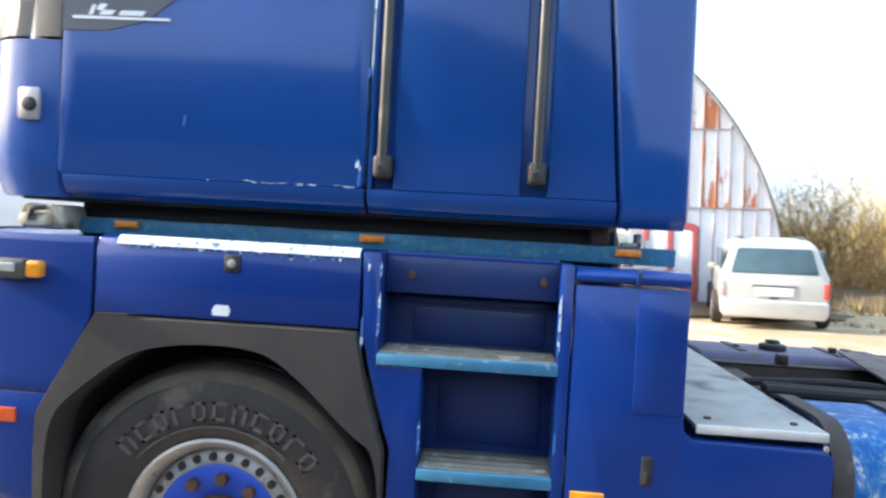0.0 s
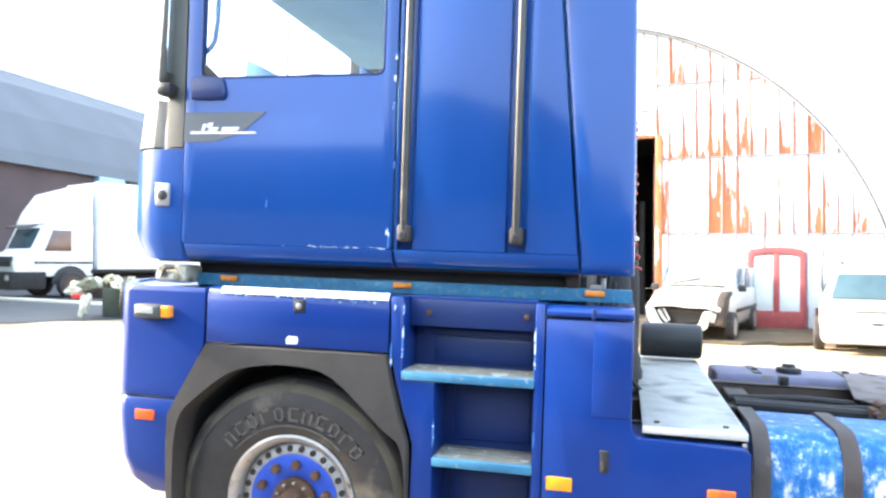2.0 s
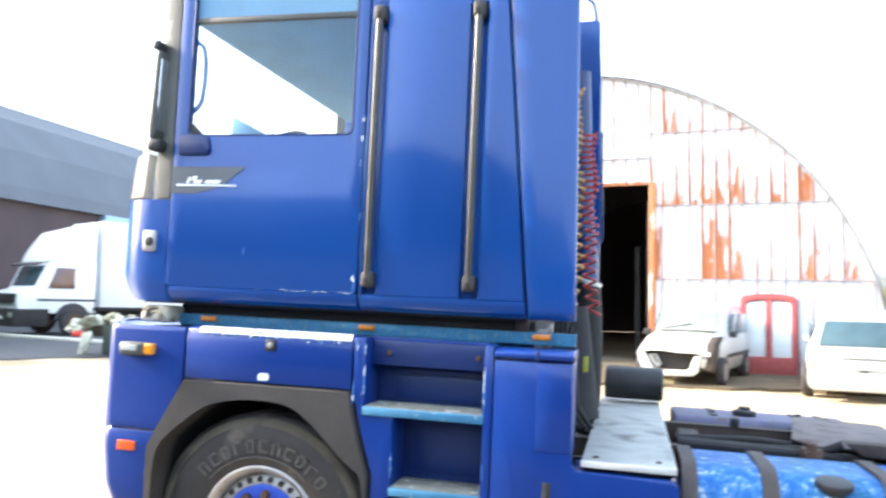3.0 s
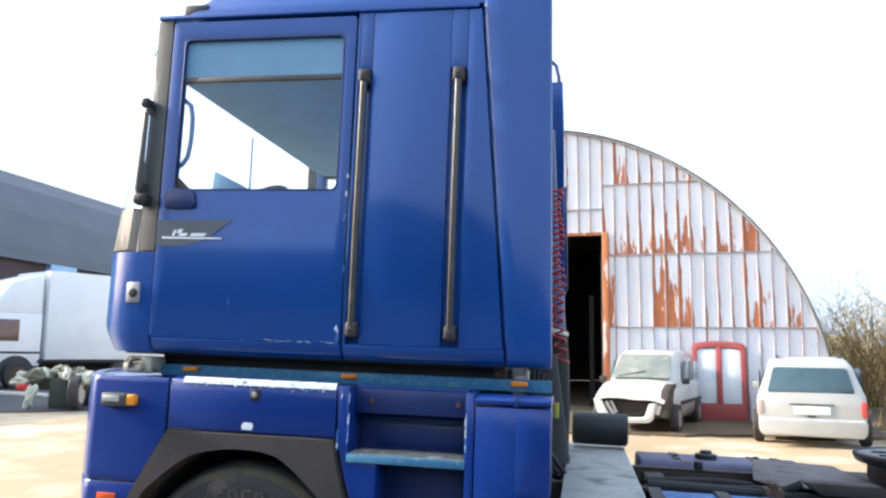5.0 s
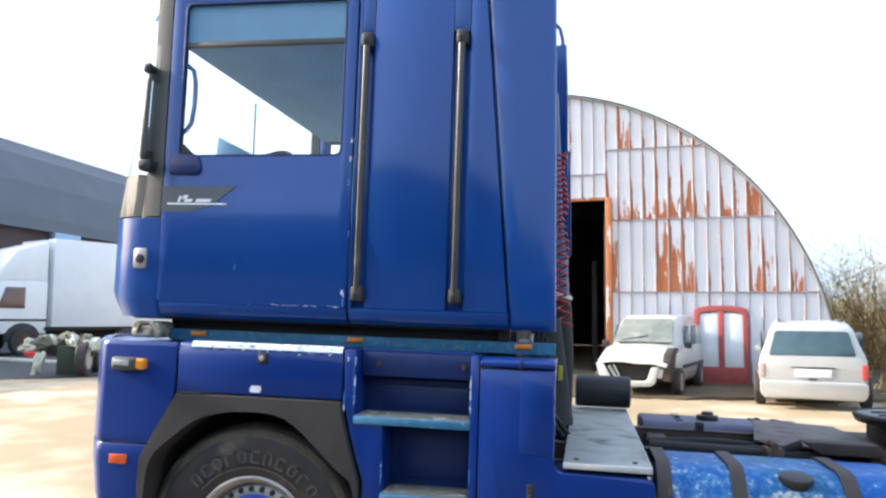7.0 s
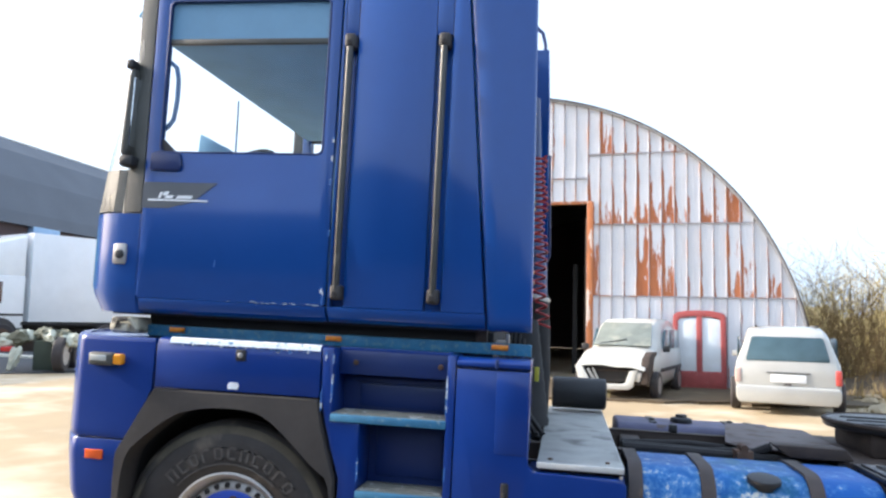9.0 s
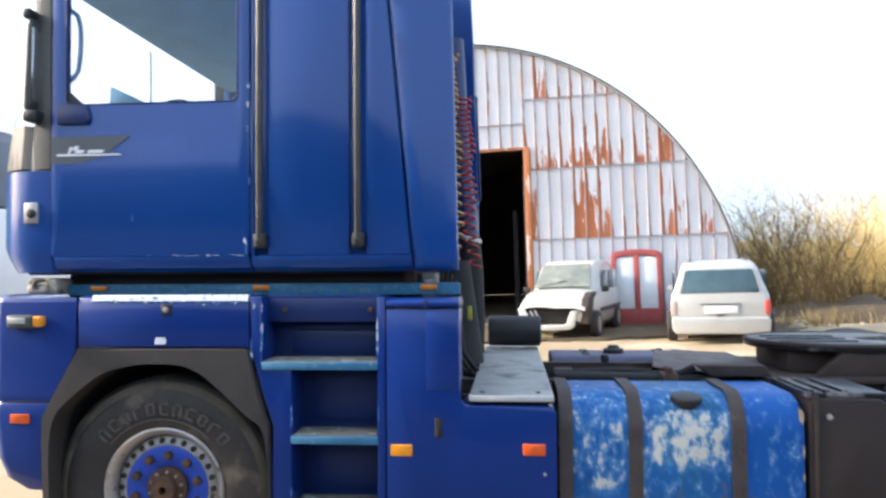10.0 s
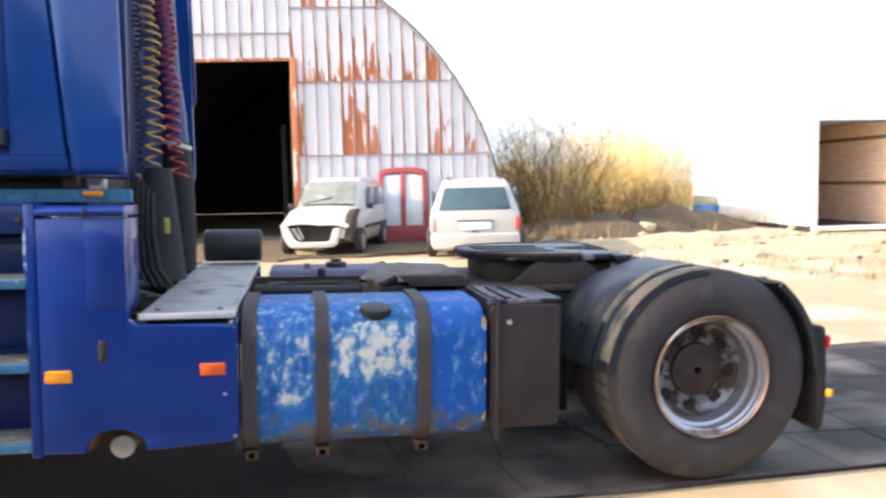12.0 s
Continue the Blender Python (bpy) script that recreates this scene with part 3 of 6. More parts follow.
for r in range(len(ROWS_Z) - 1):
    for i in range(n_u + 1):
        lintel = DOOR_U0 < HU - HR + 0.05 + (i + 0.5) * SHEET_W < DOOR_U1
        u0 = HU - HR + 0.05 + i * SHEET_W
        u1 = min(u0 + SHEET_W, HU + HR - 0.03)
        z0, z1 = ROWS_Z[r], ROWS_Z[r + 1] + 0.03
        mid = (u0 + u1) / 2
        if u1 - u0 < 0.08 or arch_z(mid) < z0 + 0.12:
            continue
        if lintel:
            if r < 2:
                continue
            z0, z1 = ((DOOR_Z, LINTEL_Z + 0.03), (LINTEL_Z, 8.2))[r - 2]
        lean = -0.012 + rnd.uniform(-0.006, 0.006)
        part("sheet", sheet(u0, u1, z0, z1, lean), M_LINTEL if lintel else M_SHEETS[r], shed_front, smooth=0)
        top = min(z1, arch_z(u0) - 0.03)
        if top > z0 + 0.1:
            part("seam", box(u0 - 0.014, u0 + 0.014, -0.035 + lean, 0.01, z0, top, 0.004, 1), M_SEAM, shed_front, smooth=0)


def arch_strip(r0, r1, y0, y1, n=72):
    """The curved roof, running back from the front."""
    bm = bmesh.new()
    rows = []
    for i in range(n + 1):
        a = math.pi * i / n
        c, s = math.cos(a), math.sin(a)
        rows.append([bm.verts.new((HU + r * c, y, HZ + r * s)) for r, y in ((r0, y0), (r1, y0), (r1, y1), (r0, y1))])
    for a, b in zip(rows, rows[1:]):
        for k in range(4):
            bm.faces.new((a[k], a[(k + 1) % 4], b[(k + 1) % 4], b[k]))
    return bm


part("roof", arch_strip(HR - 0.05, HR + 0.03, -0.10, 26), mat("dull_grey_roof_sheet", (0.34, 0.34, 0.35), 0.6, 0.2, 0.2, 0.8), hangar, "dull grey curved sheet roof")
part("roof_trim", arch_strip(HR - 0.005, HR + 0.025, -0.13, -0.08), M_RUSTDARK, hangar, "thin dark edge strip along the arch")
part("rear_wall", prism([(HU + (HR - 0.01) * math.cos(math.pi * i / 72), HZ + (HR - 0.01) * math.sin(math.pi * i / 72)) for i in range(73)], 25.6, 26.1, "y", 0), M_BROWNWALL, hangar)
M_RUSTPOST = mat("orange_rusty_post", (0.42, 0.15, 0.06), 0.8, 0.1, 0.3, 5, patch=(0.60, 0.50, 0.44), patch_at=0.58, patch_scale=4, stretch=(2, 2, 0.5))
part("door_post", box(DOOR_U1 - 0.02, DOOR_U1 + 0.15, -0.07, 0.1, 0, DOOR_Z + 0.05, 0.01), M_RUSTPOST, hangar, "rusty orange door post")
part("door_post", box(DOOR_U0 - 0.14, DOOR_U0 + 0.02, -0.06, 0.1, 0, DOOR_Z + 0.05, 0.01), M_RUSTPOST, hangar, "rusty orange door post")
part("door_lintel", box(DOOR_U0, DOOR_U1, -0.05, 0.06, DOOR_Z - 0.02, DOOR_Z + 0.06, 0.01), M_RUSTPOST, hangar)
part("door_leaf", box(DOOR_U1 - 0.09, DOOR_U1 - 0.03, 0.15, 2.1, 0.1, 4.4, 0.01), M_RUSTDARK, hangar, "dark steel door leaf folded inwards")
part("inner_post", box(-3.0, -2.85, 3.0, 3.15, 0, 3.4, 0.01), M_DARK, hangar)
for r in range(1, 4):
    z = ROWS_Z[r]
    reach = math.sqrt(HR * HR - z * z) - 0.08
    spans = [(HU - reach, HU + reach)] if z > DOOR_Z else [(HU - reach, DOOR_U0 - 0.14), (DOOR_U1 + 0.15, HU + reach)]
    if r == 3:
        spans = [(DOOR_U1, HU + reach)]
    for a, b in spans:
        part("joint_strip", box(a, b, -0.052, -0.02, z - 0.014, z + 0.014, 0.003, 1), M_SEAM, shed_front, smooth=0)
part("joint_strip", box(DOOR_U0, DOOR_U1, -0.052, -0.02, LINTEL_Z - 0.014, LINTEL_Z + 0.014, 0.003, 1), M_SEAM, shed_front, smooth=0)
solo("shed_floor", box(HU - HR + 0.1, HU + HR - 0.1, 0.3, 25.5, -0.1, 0.02, 0), M_GROUND, "trodden earth floor inside the shed", "floor", HANGAR, kind="structure", smooth=0)

# red double door leaning against the shed
red_door = thing("red_garage_door", "faded red wooden double door with two milky panes, leaning on the shed", "door", HANGAR @ pose(0.02, -0.32, 0, -7, 0, 0))
arch_top = [(1.30, 0.02), (1.30, 1.86), (1.22, 1.94), (0.95, 1.99), (0.65, 2.0), (0.35, 1.99), (0.08, 1.94), (0.0, 1.86), (0.0, 0.02)]
inner_top = [(1.17, 0.42), (1.17, 1.74), (1.12, 1.79), (0.9, 1.84), (0.65, 1.85), (0.4, 1.84), (0.18, 1.79), (0.13, 1.74), (0.13, 0.42)]
part("door_frame", frame_panel(arch_top, inner_top, 0, 0.07, 0.006), M_REDDOOR, red_door)
part("middle_post", box(0.58, 0.72, -0.004, 0.066, 0.41, 1.85, 0.005), M_REDDOOR, red_door)
part("bottom_panel", box(0.10, 1.20, 0.012, 0.05, 0.05, 0.44, 0.005), M_REDDOOR, red_door)
part("pane", box(0.12, 0.60, 0.03, 0.045, 0.40, 1.80, 0.002), M_PANE, red_door)
part("pane", box(0.70, 1.18, 0.03, 0.045, 0.40, 1.80, 0.002), M_PANE, red_door)


# ---- parked cars by the shed ----
def wheel_at(parent, x, y, r, w, side, rim_mat=M_STEEL):
    """A plain road wheel with rim, axle across x."""
    tyre = revolve([(r * 0.62, 0), (r * 0.92, 0), (r, 0.03), (r, w - 0.03), (r * 0.92, w), (r * 0.62, w)], 0, 0, 32, True)
    rim = revolve([(0.02, 0.03), (r * 0.3, 0.02), (r * 0.45, 0.05), (r * 0.6, 0.01), (r * 0.63, 0.0), (r * 0.63, w), (0.02, w)], 0, 0, 32, True)
    m = Matrix.Translation((x, y, r)) @ pose(0, 0, 0, 0, 0, -90 if side > 0 else 90)
    ob = part("wheel", turned(tyre, m), M_RUBBER, parent)
    part("rim", turned(rim, m), rim_mat, ob)


def body_sections(rows):
    """Rows of (y, half width at sill, half width at belt, half width at roof, z sill, z belt, z roof) make a car body."""
    out = []
    for y, ws, wb, wr, zs, zb, zr in rows:
        half = [(ws * 0.9, zs), (ws, zs + 0.08), (wb, (zs + zb) / 2), (wb * 0.985, zb), (wr + 0.05, zr - 0.10), (wr - 0.03, zr - 0.02), (wr * 0.5, zr)]
        pts = [(x, y, z) for x, z in half] + [(-x, y, z) for x, z in reversed(half)]
        out.append(pts)
    return out


# silver minivan seen from behind: its tail points to -y
M_TAIL = mat("faded_tail_light", (0.42, 0.06, 0.05), 0.35, 0, 0.2, 20)
# left light's copy, made paler to paint the reflection on it
M_TAIL_PALE = mat("glare_pale_tail_light", (0.52, 0.38, 0.34), 0.35, 0, 0.2, 9)
mv = thing("minivan", "pale silver minivan with tinted rear window parked on earth", "car", pose(5.69, 11.85, -0.03, 0, 0, -13) @ Matrix.Diagonal((0.97, 0.97, 0.955, 1)))
b = loft(body_sections([(0.0, 0.86, 0.90, 0.80, 0.32, 0.95, 1.04), (0.06, 0.90, 0.95, 0.77, 0.28, 0.98, 1.28), (0.13, 0.90, 0.95, 0.71, 0.28, 0.98, 1.55), (0.28, 0.92, 0.96, 0.68, 0.27, 0.98, 1.67),
                        (1.2, 0.93, 0.97, 0.69, 0.27, 0.98, 1.74), (2.8, 0.93, 0.97, 0.69, 0.27, 0.97, 1.71), (3.5, 0.92, 0.96, 0.66, 0.27, 0.97, 1.25), (4.4, 0.88, 0.90, 0.6, 0.28, 0.85, 0.92), (4.7, 0.78, 0.82, 0.5, 0.3, 0.65, 0.72)]))
part("body", bevel(b, 0.02, 2, 40), M_CARSILVER, mv, smooth=50)
part("rear_window", turned(prism([(-0.74, 0.0), (0.74, 0.0), (0.75, 0.04), (0.65, 0.46), (0.60, 0.49), (-0.60, 0.49), (-0.65, 0.46), (-0.75, 0.04)], -0.012, 0.012, "y", 0.008), pose(0, 0.003, 1.045, -13, 0, 0)), M_CARGLASS, mv, "dark tinted rear window")
part("rear_bumper", bevel(prism([(-0.86, 0.21), (0.86, 0.21), (0.93, 0.30), (0.94, 0.50), (0.90, 0.55), (-0.90, 0.55), (-0.94, 0.50), (-0.93, 0.30)], -0.10, 0.25, "y", 0.03, 3), 0), M_CARSILVER, mv)
for s in (-1, 1):
    part("tail_light", box(s * 0.895 - 0.06, s * 0.895 + 0.06, -0.015, 0.16, 0.60, 0.90, 0.03, 3), M_TAIL if s > 0 else M_TAIL_PALE, mv, "faded red tail light" if s > 0 else "pale pink tail light, reflection put into its colour")
    wheel_at(mv, s * 0.86, 0.85, 0.33, 0.2, s)
    wheel_at(mv, s * 0.86, 3.9, 0.33, 0.2, s)
    part("wing_mirror", box(s * 1.0 - 0.09, s * 1.0 + 0.09, 3.0, 3.08, 1.0, 1.14, 0.02), M_CARSILVER, mv)
    part("roof_rail", box(s * 0.56 - 0.02, s * 0.56 + 0.02, 0.4, 2.6, 1.71, 1.760, 0.008), M_CARTRIM, mv)
    part("side_window", turned(box(-0.01, 0.01, 0.45, 3.0, 1.06, 1.5, 0.006), Matrix.Translation((s * 0.905, 0, 0)) @ Matrix.Shear("YZ", 4, (0, 0)) @ pose(0, 0, 0)), M_CARGLASS, mv)
part("number_plate", box(-0.30, 0.33, -0.035, 0.01, 0.63, 0.78, 0.004), M_WHITE, mv, "plain pale plate")
part("tailgate_trim", box(-0.38, 0.40, -0.03, 0.01, 0.805, 0.830, 0.006), M_CARTRIM, mv)
part("badge", box(-0.07, 0.07, -0.028, 0.01, 0.575, 0.600, 0.004), M_DARK, mv)

# wrecked white van facing the yard, its nose stripped
van = thing("wrecked_van", "white car-van with a crumpled bonnet and missing front grille", "car", pose(2.50, 13.35, -0.02, 0, 0, -17))
b = loft(body_sections([(0.30, 0.74, 0.78, 0.60, 0.50, 0.80, 0.88), (0.95, 0.80, 0.83, 0.66, 0.26, 0.95, 1.04), (1.10, 0.81, 0.84, 0.66, 0.26, 0.95, 1.10), (1.75, 0.82, 0.85, 0.62, 0.25, 0.96, 1.66),
                        (2.1, 0.82, 0.85, 0.62, 0.25, 0.96, 1.74), (3.3, 0.82, 0.85, 0.62, 0.25, 0.96, 1.76), (3.95, 0.81, 0.84, 0.60, 0.26, 0.96, 1.72), (4.05, 0.78, 0.8, 0.55, 0.3, 0.9, 1.6)]))
part("body", bevel(b, 0.02, 2, 40), M_CARWHITE, van, smooth=50)
part("windscreen", turned(prism([(-0.66, 0.0), (0.66, 0.0), (0.56, 0.80), (-0.56, 0.80)], -0.025, 0.01, "y", 0.01), pose(0, 1.05, 1.12, -50, 0, 0)), mat("patchy_windscreen", (0.17, 0.19, 0.17), 0.45, 0, 0.3, 3, patch=(0.34, 0.34, 0.28), patch_at=0.52, patch_scale=2.5, patch_soft=0.2), van, "grey-green windscreen with paler patches")
# solid dark block stands in for the shade inside the open nose
part("engine_bay", box(-0.66, 0.62, 0.10, 0.6, 0.36, 0.74, 0.03), M_DARK, van, "dark block filling the empty engine bay")
bonnet = bmesh.new()
rows = []
for j in range(8):
    y = -0.08 + 1.1 * j / 7
    rows.append([bonnet.verts.new((x, y + (0.07 * noise.noise((x * 5, 0, 3)) - 0.05 * x if j == 0 else 0), 0.735 + 0.365 * math.sin(min(1.0, j / 7) * 1.45) + 0.05 * noise.noise((x * 2.2, y * 2.5, 1)) * (1 - j / 8) - 0.07 * (x / 0.74) ** 4)) for x in [-0.74 + 1.48 * i / 12 for i in range(13)]])
for r0, r1 in zip(rows, rows[1:]):
    for i in range(12):
        bonnet.faces.new((r0[i], r0[i + 1], r1[i + 1], r1[i]))
back = bmesh.ops.extrude_face_region(bonnet, geom=bonnet.faces[:])
bmesh.ops.translate(bonnet, verts=[g for g in back["geom"] if isinstance(g, bmesh.types.BMVert)], vec=(0, 0, -0.025))
part("bonnet", bonnet, M_CARWHITE, van, "crumpled white bonnet", smooth=40)
part("front_panel", prism([(-0.76, 0.70), (-0.70, 0.46), (-0.58, 0.24), (-0.50, 0.21), (0.40, 0.23), (0.50, 0.30), (0.56, 0.56), (0.60, 0.66), (0.42, 0.63), (0.33, 0.38), (0.26, 0.345), (-0.34, 0.335), (-0.44, 0.40), (-0.58, 0.67)], -0.06, 0.02, "y", 0.012), M_CARWHITE, van, "bent white front panel round an empty opening")
part("bumper_corner", turned(box(-0.07, 0.07, -0.02, 0.22, -0.10, 0.12, 0.03), pose(0.58, 0.0, 0.50, 4, 14, -8)), M_CARWHITE, van, "loose white bumper corner")
part("inner_strut", join(tube([(-0.50, 0.02, 0.64), (-0.40, 0.04, 0.46), (-0.33, 0.06, 0.38)], 0.04, 6), tube([(-0.40, 0.04, 0.66), (-0.28, 0.06, 0.42)], 0.025, 6)), M_CARWHITE, van)
part("fallen_panel", turned(box(-0.22, 0.20, -0.10, 0.10, -0.015, 0.015, 0.01), pose(-0.20, 0.02, 0.12, 40, 4, 10)), mat("yellowed_plastic", (0.26, 0.20, 0.09), 0.6, 0, 0.3, 6), van, "yellowed panel hanging under the bumper")
part("radiator_bar", box(-0.45, 0.50, 0.06, 0.10, 0.60, 0.63, 0.005), M_RUSTDARK, van)
part("torn_wing", bevel(prism([(-0.02, 0.36), (0.02, 0.72), (0.16, 0.90), (0.55, 1.02), (0.98, 1.02), (0.98, 0.36), (0.90, 0.36), (0.60, 0.62), (0.30, 0.46), (0.20, 0.30)], 0.64, 0.80, "x", 0.015), 0), M_RUSTDARK, van, "torn dark front wing")
part("headlight", box(-0.74, -0.60, -0.045, 0.10, 0.56, 0.70, 0.03), M_CLEAR, van, "loose headlight")
part("wiper", tube([(-0.5, 1.06, 1.16), (0.1, 1.16, 1.27)], 0.012, 6), M_BLACK, van)
for s in (-1, 1):
    wheel_at(van, s * 0.74, 0.72, 0.30, 0.17, s)
    wheel_at(van, s * 0.74, 3.3, 0.30, 0.17, s)
    part("wing_mirror", box(s * 0.93 - 0.08, s * 0.93 + 0.08, 1.35, 1.42, 1.0, 1.14, 0.02), M_BLACK, van)
    part("side_window", prism([(1.55, 1.05), (2.35, 1.05), (2.35, 1.50), (1.95, 1.50)], s * 0.80 - 0.03, s * 0.80 + 0.03, "x", 0.01), M_CARGLASS, van)
    part("side_window", prism([(2.45, 1.05), (3.75, 1.05), (3.65, 1.50), (2.45, 1.50)], s * 0.80 - 0.03, s * 0.80 + 0.03, "x", 0.01), M_CARGLASS, van)
    part("side_moulding", box(s * 0.85 - 0.012, s * 0.85 + 0.012, 1.2, 3.9, 0.56, 0.64, 0.005), M_BLACK, van)


# ---- lorries across the yard ----
def lorry(name, label, at, turn, paint, height, body):
    """A light lorry: nose at y = 0 pointing to -y."""
    root = thing(name, label, "truck", pose(*at, 0, 0, turn) @ Matrix.Scale(1.12, 4))
    w = 1.12
    axle = 1.88 if body else 1.5
    cab_pts = [(0.10, 0.75), (0.05, 1.15), (0.12, 1.45), (0.62, 1.60), (1.0, 2.45), (1.15, 2.52), (2.68, 2.55), (2.68, 0.75)]
    if not body:
        cab_pts = [(0.06, 0.75), (0.0, 1.2), (0.08, 1.75), (0.34, 2.75), (0.62, 3.35), (0.95, height), (2.2, height), (2.3, 0.75)]
    part("cab", prism(cab_pts, -w, w, "x", 0.05, 3), paint, root)
    glass_at = pose(0, 0.66, 1.66, -24, 0, 0) if body else pose(0, 0.09, 1.80, -14.5, 0, 0)
    part("windscreen", turned(box(-0.95, 0.95, -0.012, 0.012, 0, 0.80, 0.01), glass_at), M_CARGLASS, root)
    part("grille", box(-0.95, 0.95, 0.0, 0.12, 1.08, 1.42, 0.02), M_BLACK, root)
    for k in range(3):
        part("grille_bar", box(-0.93, 0.93, -0.012, 0.02, 1.14 + 0.1 * k, 1.165 + 0.1 * k, 0.004), M_PILLAR, root)
    part("bumper", box(-w - 0.02, w + 0.02, -0.06, 1.10 if body else 0.55, 0.32, 0.92, 0.05), M_DARK, root)
    part("number_plate", box(-0.26, 0.26, -0.062, -0.04, 0.55, 0.67, 0.004), M_WHITE, root, "plain pale plate")
    for s in (-1, 1):
        part("side_window", prism([(1.02, 1.60), (1.92, 1.60), (1.92, 2.32), (1.28, 2.32)] if body else [(0.42, 1.85), (1.25, 1.85), (1.25, 2.6), (0.60, 2.6)], s * w - 0.015, s * w + 0.015, "x", 0.01), mat("brown_cab_window", (0.10, 0.045, 0.04), 0.15, 0, 0.2, 3, coat=0.8), root)
        part("headlight", box(s * 0.9 - 0.16, s * 0.9 + 0.16, -0.075, 0.1, 0.62, 0.80, 0.02), M_CLEAR, root)
        part("side_stripe", box(s * w - 0.02, s * w + 0.02, 0.7, 2.66, 1.18, 1.25, 0.005), M_BLACK, root)
        part("wheel_arch", prism([(axle + 0.62 * math.cos(math.pi * i / 12), 0.5 + 0.62 * math.sin(math.pi * i / 12)) for i in range(13)], s * w - 0.05, s * w + 0.03, "x", 0.01), M_BLACK, root)
        for yy in (axle, 5.6):
            wheel_at(root, s * (w - 0.02), yy, 0.46, 0.28, s, M_RUST)
    if body:
        part("sun_visor", turned(box(-1.0, 1.0, -0.25, 0.0, -0.03, 0.03, 0.01), pose(0, 0.85, 2.48, 20, 0, 0)), M_BLACK, root, "dark sun visor")
    part("frame", box(-0.45, 0.45, 0.5, 6.6, 0.55, 0.85, 0.02), M_DARK, root)
    if body:
        part("roof_spoiler", prism([(0.95, 2.5), (1.15, 2.95), (1.6, height - 0.45), (2.68, height - 0.1), (2.68, 2.5)], -1.1, 1.1, "x", 0.08, 3), paint, root)
        part("box_body", box(-1.22, 1.22, 2.8, 8.0, 0.98, height, 0.02), M_LORRYBOX, root, "plain white box body")
        part("side_guard", box(-1.2, 1.2, 2.6, 6.8, 0.86, 0.97, 0.01), M_DARK, root)
    else:
        part("bumper_band", box(-w - 0.03, w + 0.03, -0.07, 0.9, 0.93, 1.02, 0.02), M_LORRYBOX, root, "pale bumper band")
        part("box_body", box(-1.22, 1.22, 2.8, 8.0, 0.98, height - 0.2, 0.02), paint, root)
    return root


lorry("box_lorry", "white box lorry with roof spoiler and brown side window", (-21.43, 20.91, 0), -26, mat("white_lorry_paint", (0.76, 0.77, 0.78), 0.4, 0, 0.06, 2, coat=0.4), 4.05, True)
lorry("green_lorry", "green lorry with tall cab roof parked beside another", (-18.4, 16.4, 0), 110, M_GREEN, 4.1, False)

# long building behind the lorries
shed2 = thing("long_warehouse", "long dark warehouse with maroon wall and slate grey roof", "building")
part("wall", box(-45, -30, 10, 75, -0.1, 6.5, 0), M_BROWNWALL, shed2, "dark maroon wall", smooth=0)
part("roof", prism([(-29.6, 6.42), (-29.9, 7.2), (-31.2, 9.4), (-33.2, 11.5), (-36, 13.0), (-45, 14.0), (-45, 6.42)], 10, 75, "y", 0), M_GREYROOF, shed2, "slate grey rounded roof", smooth=0)
part("roof_edge", tube([(-36, y, 13.04) for y in (10, 40, 75)], 0.10, 6), M_CONT, shed2)
part("blue_panel", box(-30.05, -29.6, 37.2, 39.6, 5.3, 6.45, 0.02), mat("pale_blue_panel", (0.30, 0.46, 0.66), 0.5, 0, 0.1, 1), shed2, "pale blue wall panel")

# stripped chassis with a rolled canvas
scrap = thing("stripped_chassis", "stripped lorry axle under crumpled pale canvas with red lamp", "vehicle part", pose(-12.05, 14.7, 0, 0, 0, 20))
part("frame_rail", box(-0.75, 0.80, -0.1, 0.1, 0.50, 0.78, 0.02), M_RUSTDARK, scrap)
part("frame_rail", box(-0.75, 0.80, 0.8, 1.0, 0.50, 0.78, 0.02), M_RUSTDARK, scrap)
part("toolbox", box(-0.05, 0.60, -0.3, 0.4, 0.02, 0.80, 0.05), mat("dark_green_box", (0.035, 0.045, 0.03), 0.8, 0, 0.3, 4), scrap, "dark box below the canvas")
rnd = random.Random(14)
M_CANVAS_DARK = mat("dirty_canvas", (0.14, 0.14, 0.10), 0.9, 0, 0.4, 6, bump=0.4, bscale=25)


def crumple(seed, sx, sy, sz):
    """A crumpled bundle of cloth with sharp folds."""
    bm = bmesh.new()
    bmesh.ops.create_icosphere(bm, subdivisions=3, radius=1)
    for v in bm.verts:
        n = abs(noise.noise(v.co * 1.7 + Vector((seed * 3.1, 0, 0)))) + 0.5 * abs(noise.noise(v.co * 4.3 + Vector((0, seed, 0))))
        v.co *= 0.72 + 0.75 * n
        v.co = Vector((v.co.x * sx, v.co.y * sy, v.co.z * sz))
    return bm


for i in range(9):
    x = -0.62 + 0.17 * i + rnd.uniform(-0.06, 0.06)
    z = 0.86 + rnd.uniform(-0.06, 0.16) - 0.18 * (abs(i - 5) / 5) ** 2
    part("canvas_fold", turned(crumple(i, rnd.uniform(0.16, 0.26), 0.34, rnd.uniform(0.13, 0.20)), pose(x, 0.0 + rnd.uniform(-0.15, 0.25), z, rnd.uniform(-20, 20), rnd.uniform(-30, 30), rnd.uniform(0, 180))), M_CANVAS_DARK if i in (1, 4, 7) else M_TARP, scrap, smooth=25)
part("canvas_end", turned(crumple(20, 0.13, 0.16, 0.32), pose(-0.45, -0.36, 0.36, 0, 18, 0)), M_TARP, scrap, smooth=25)
part("tail_lamp", box(-0.80, -0.50, -0.36, -0.26, 0.50, 0.64, 0.02), M_RED, scrap)
for y in (-0.25, 1.0):
    wheel_at(scrap, 0.5, y, 0.45, 0.25, 1)

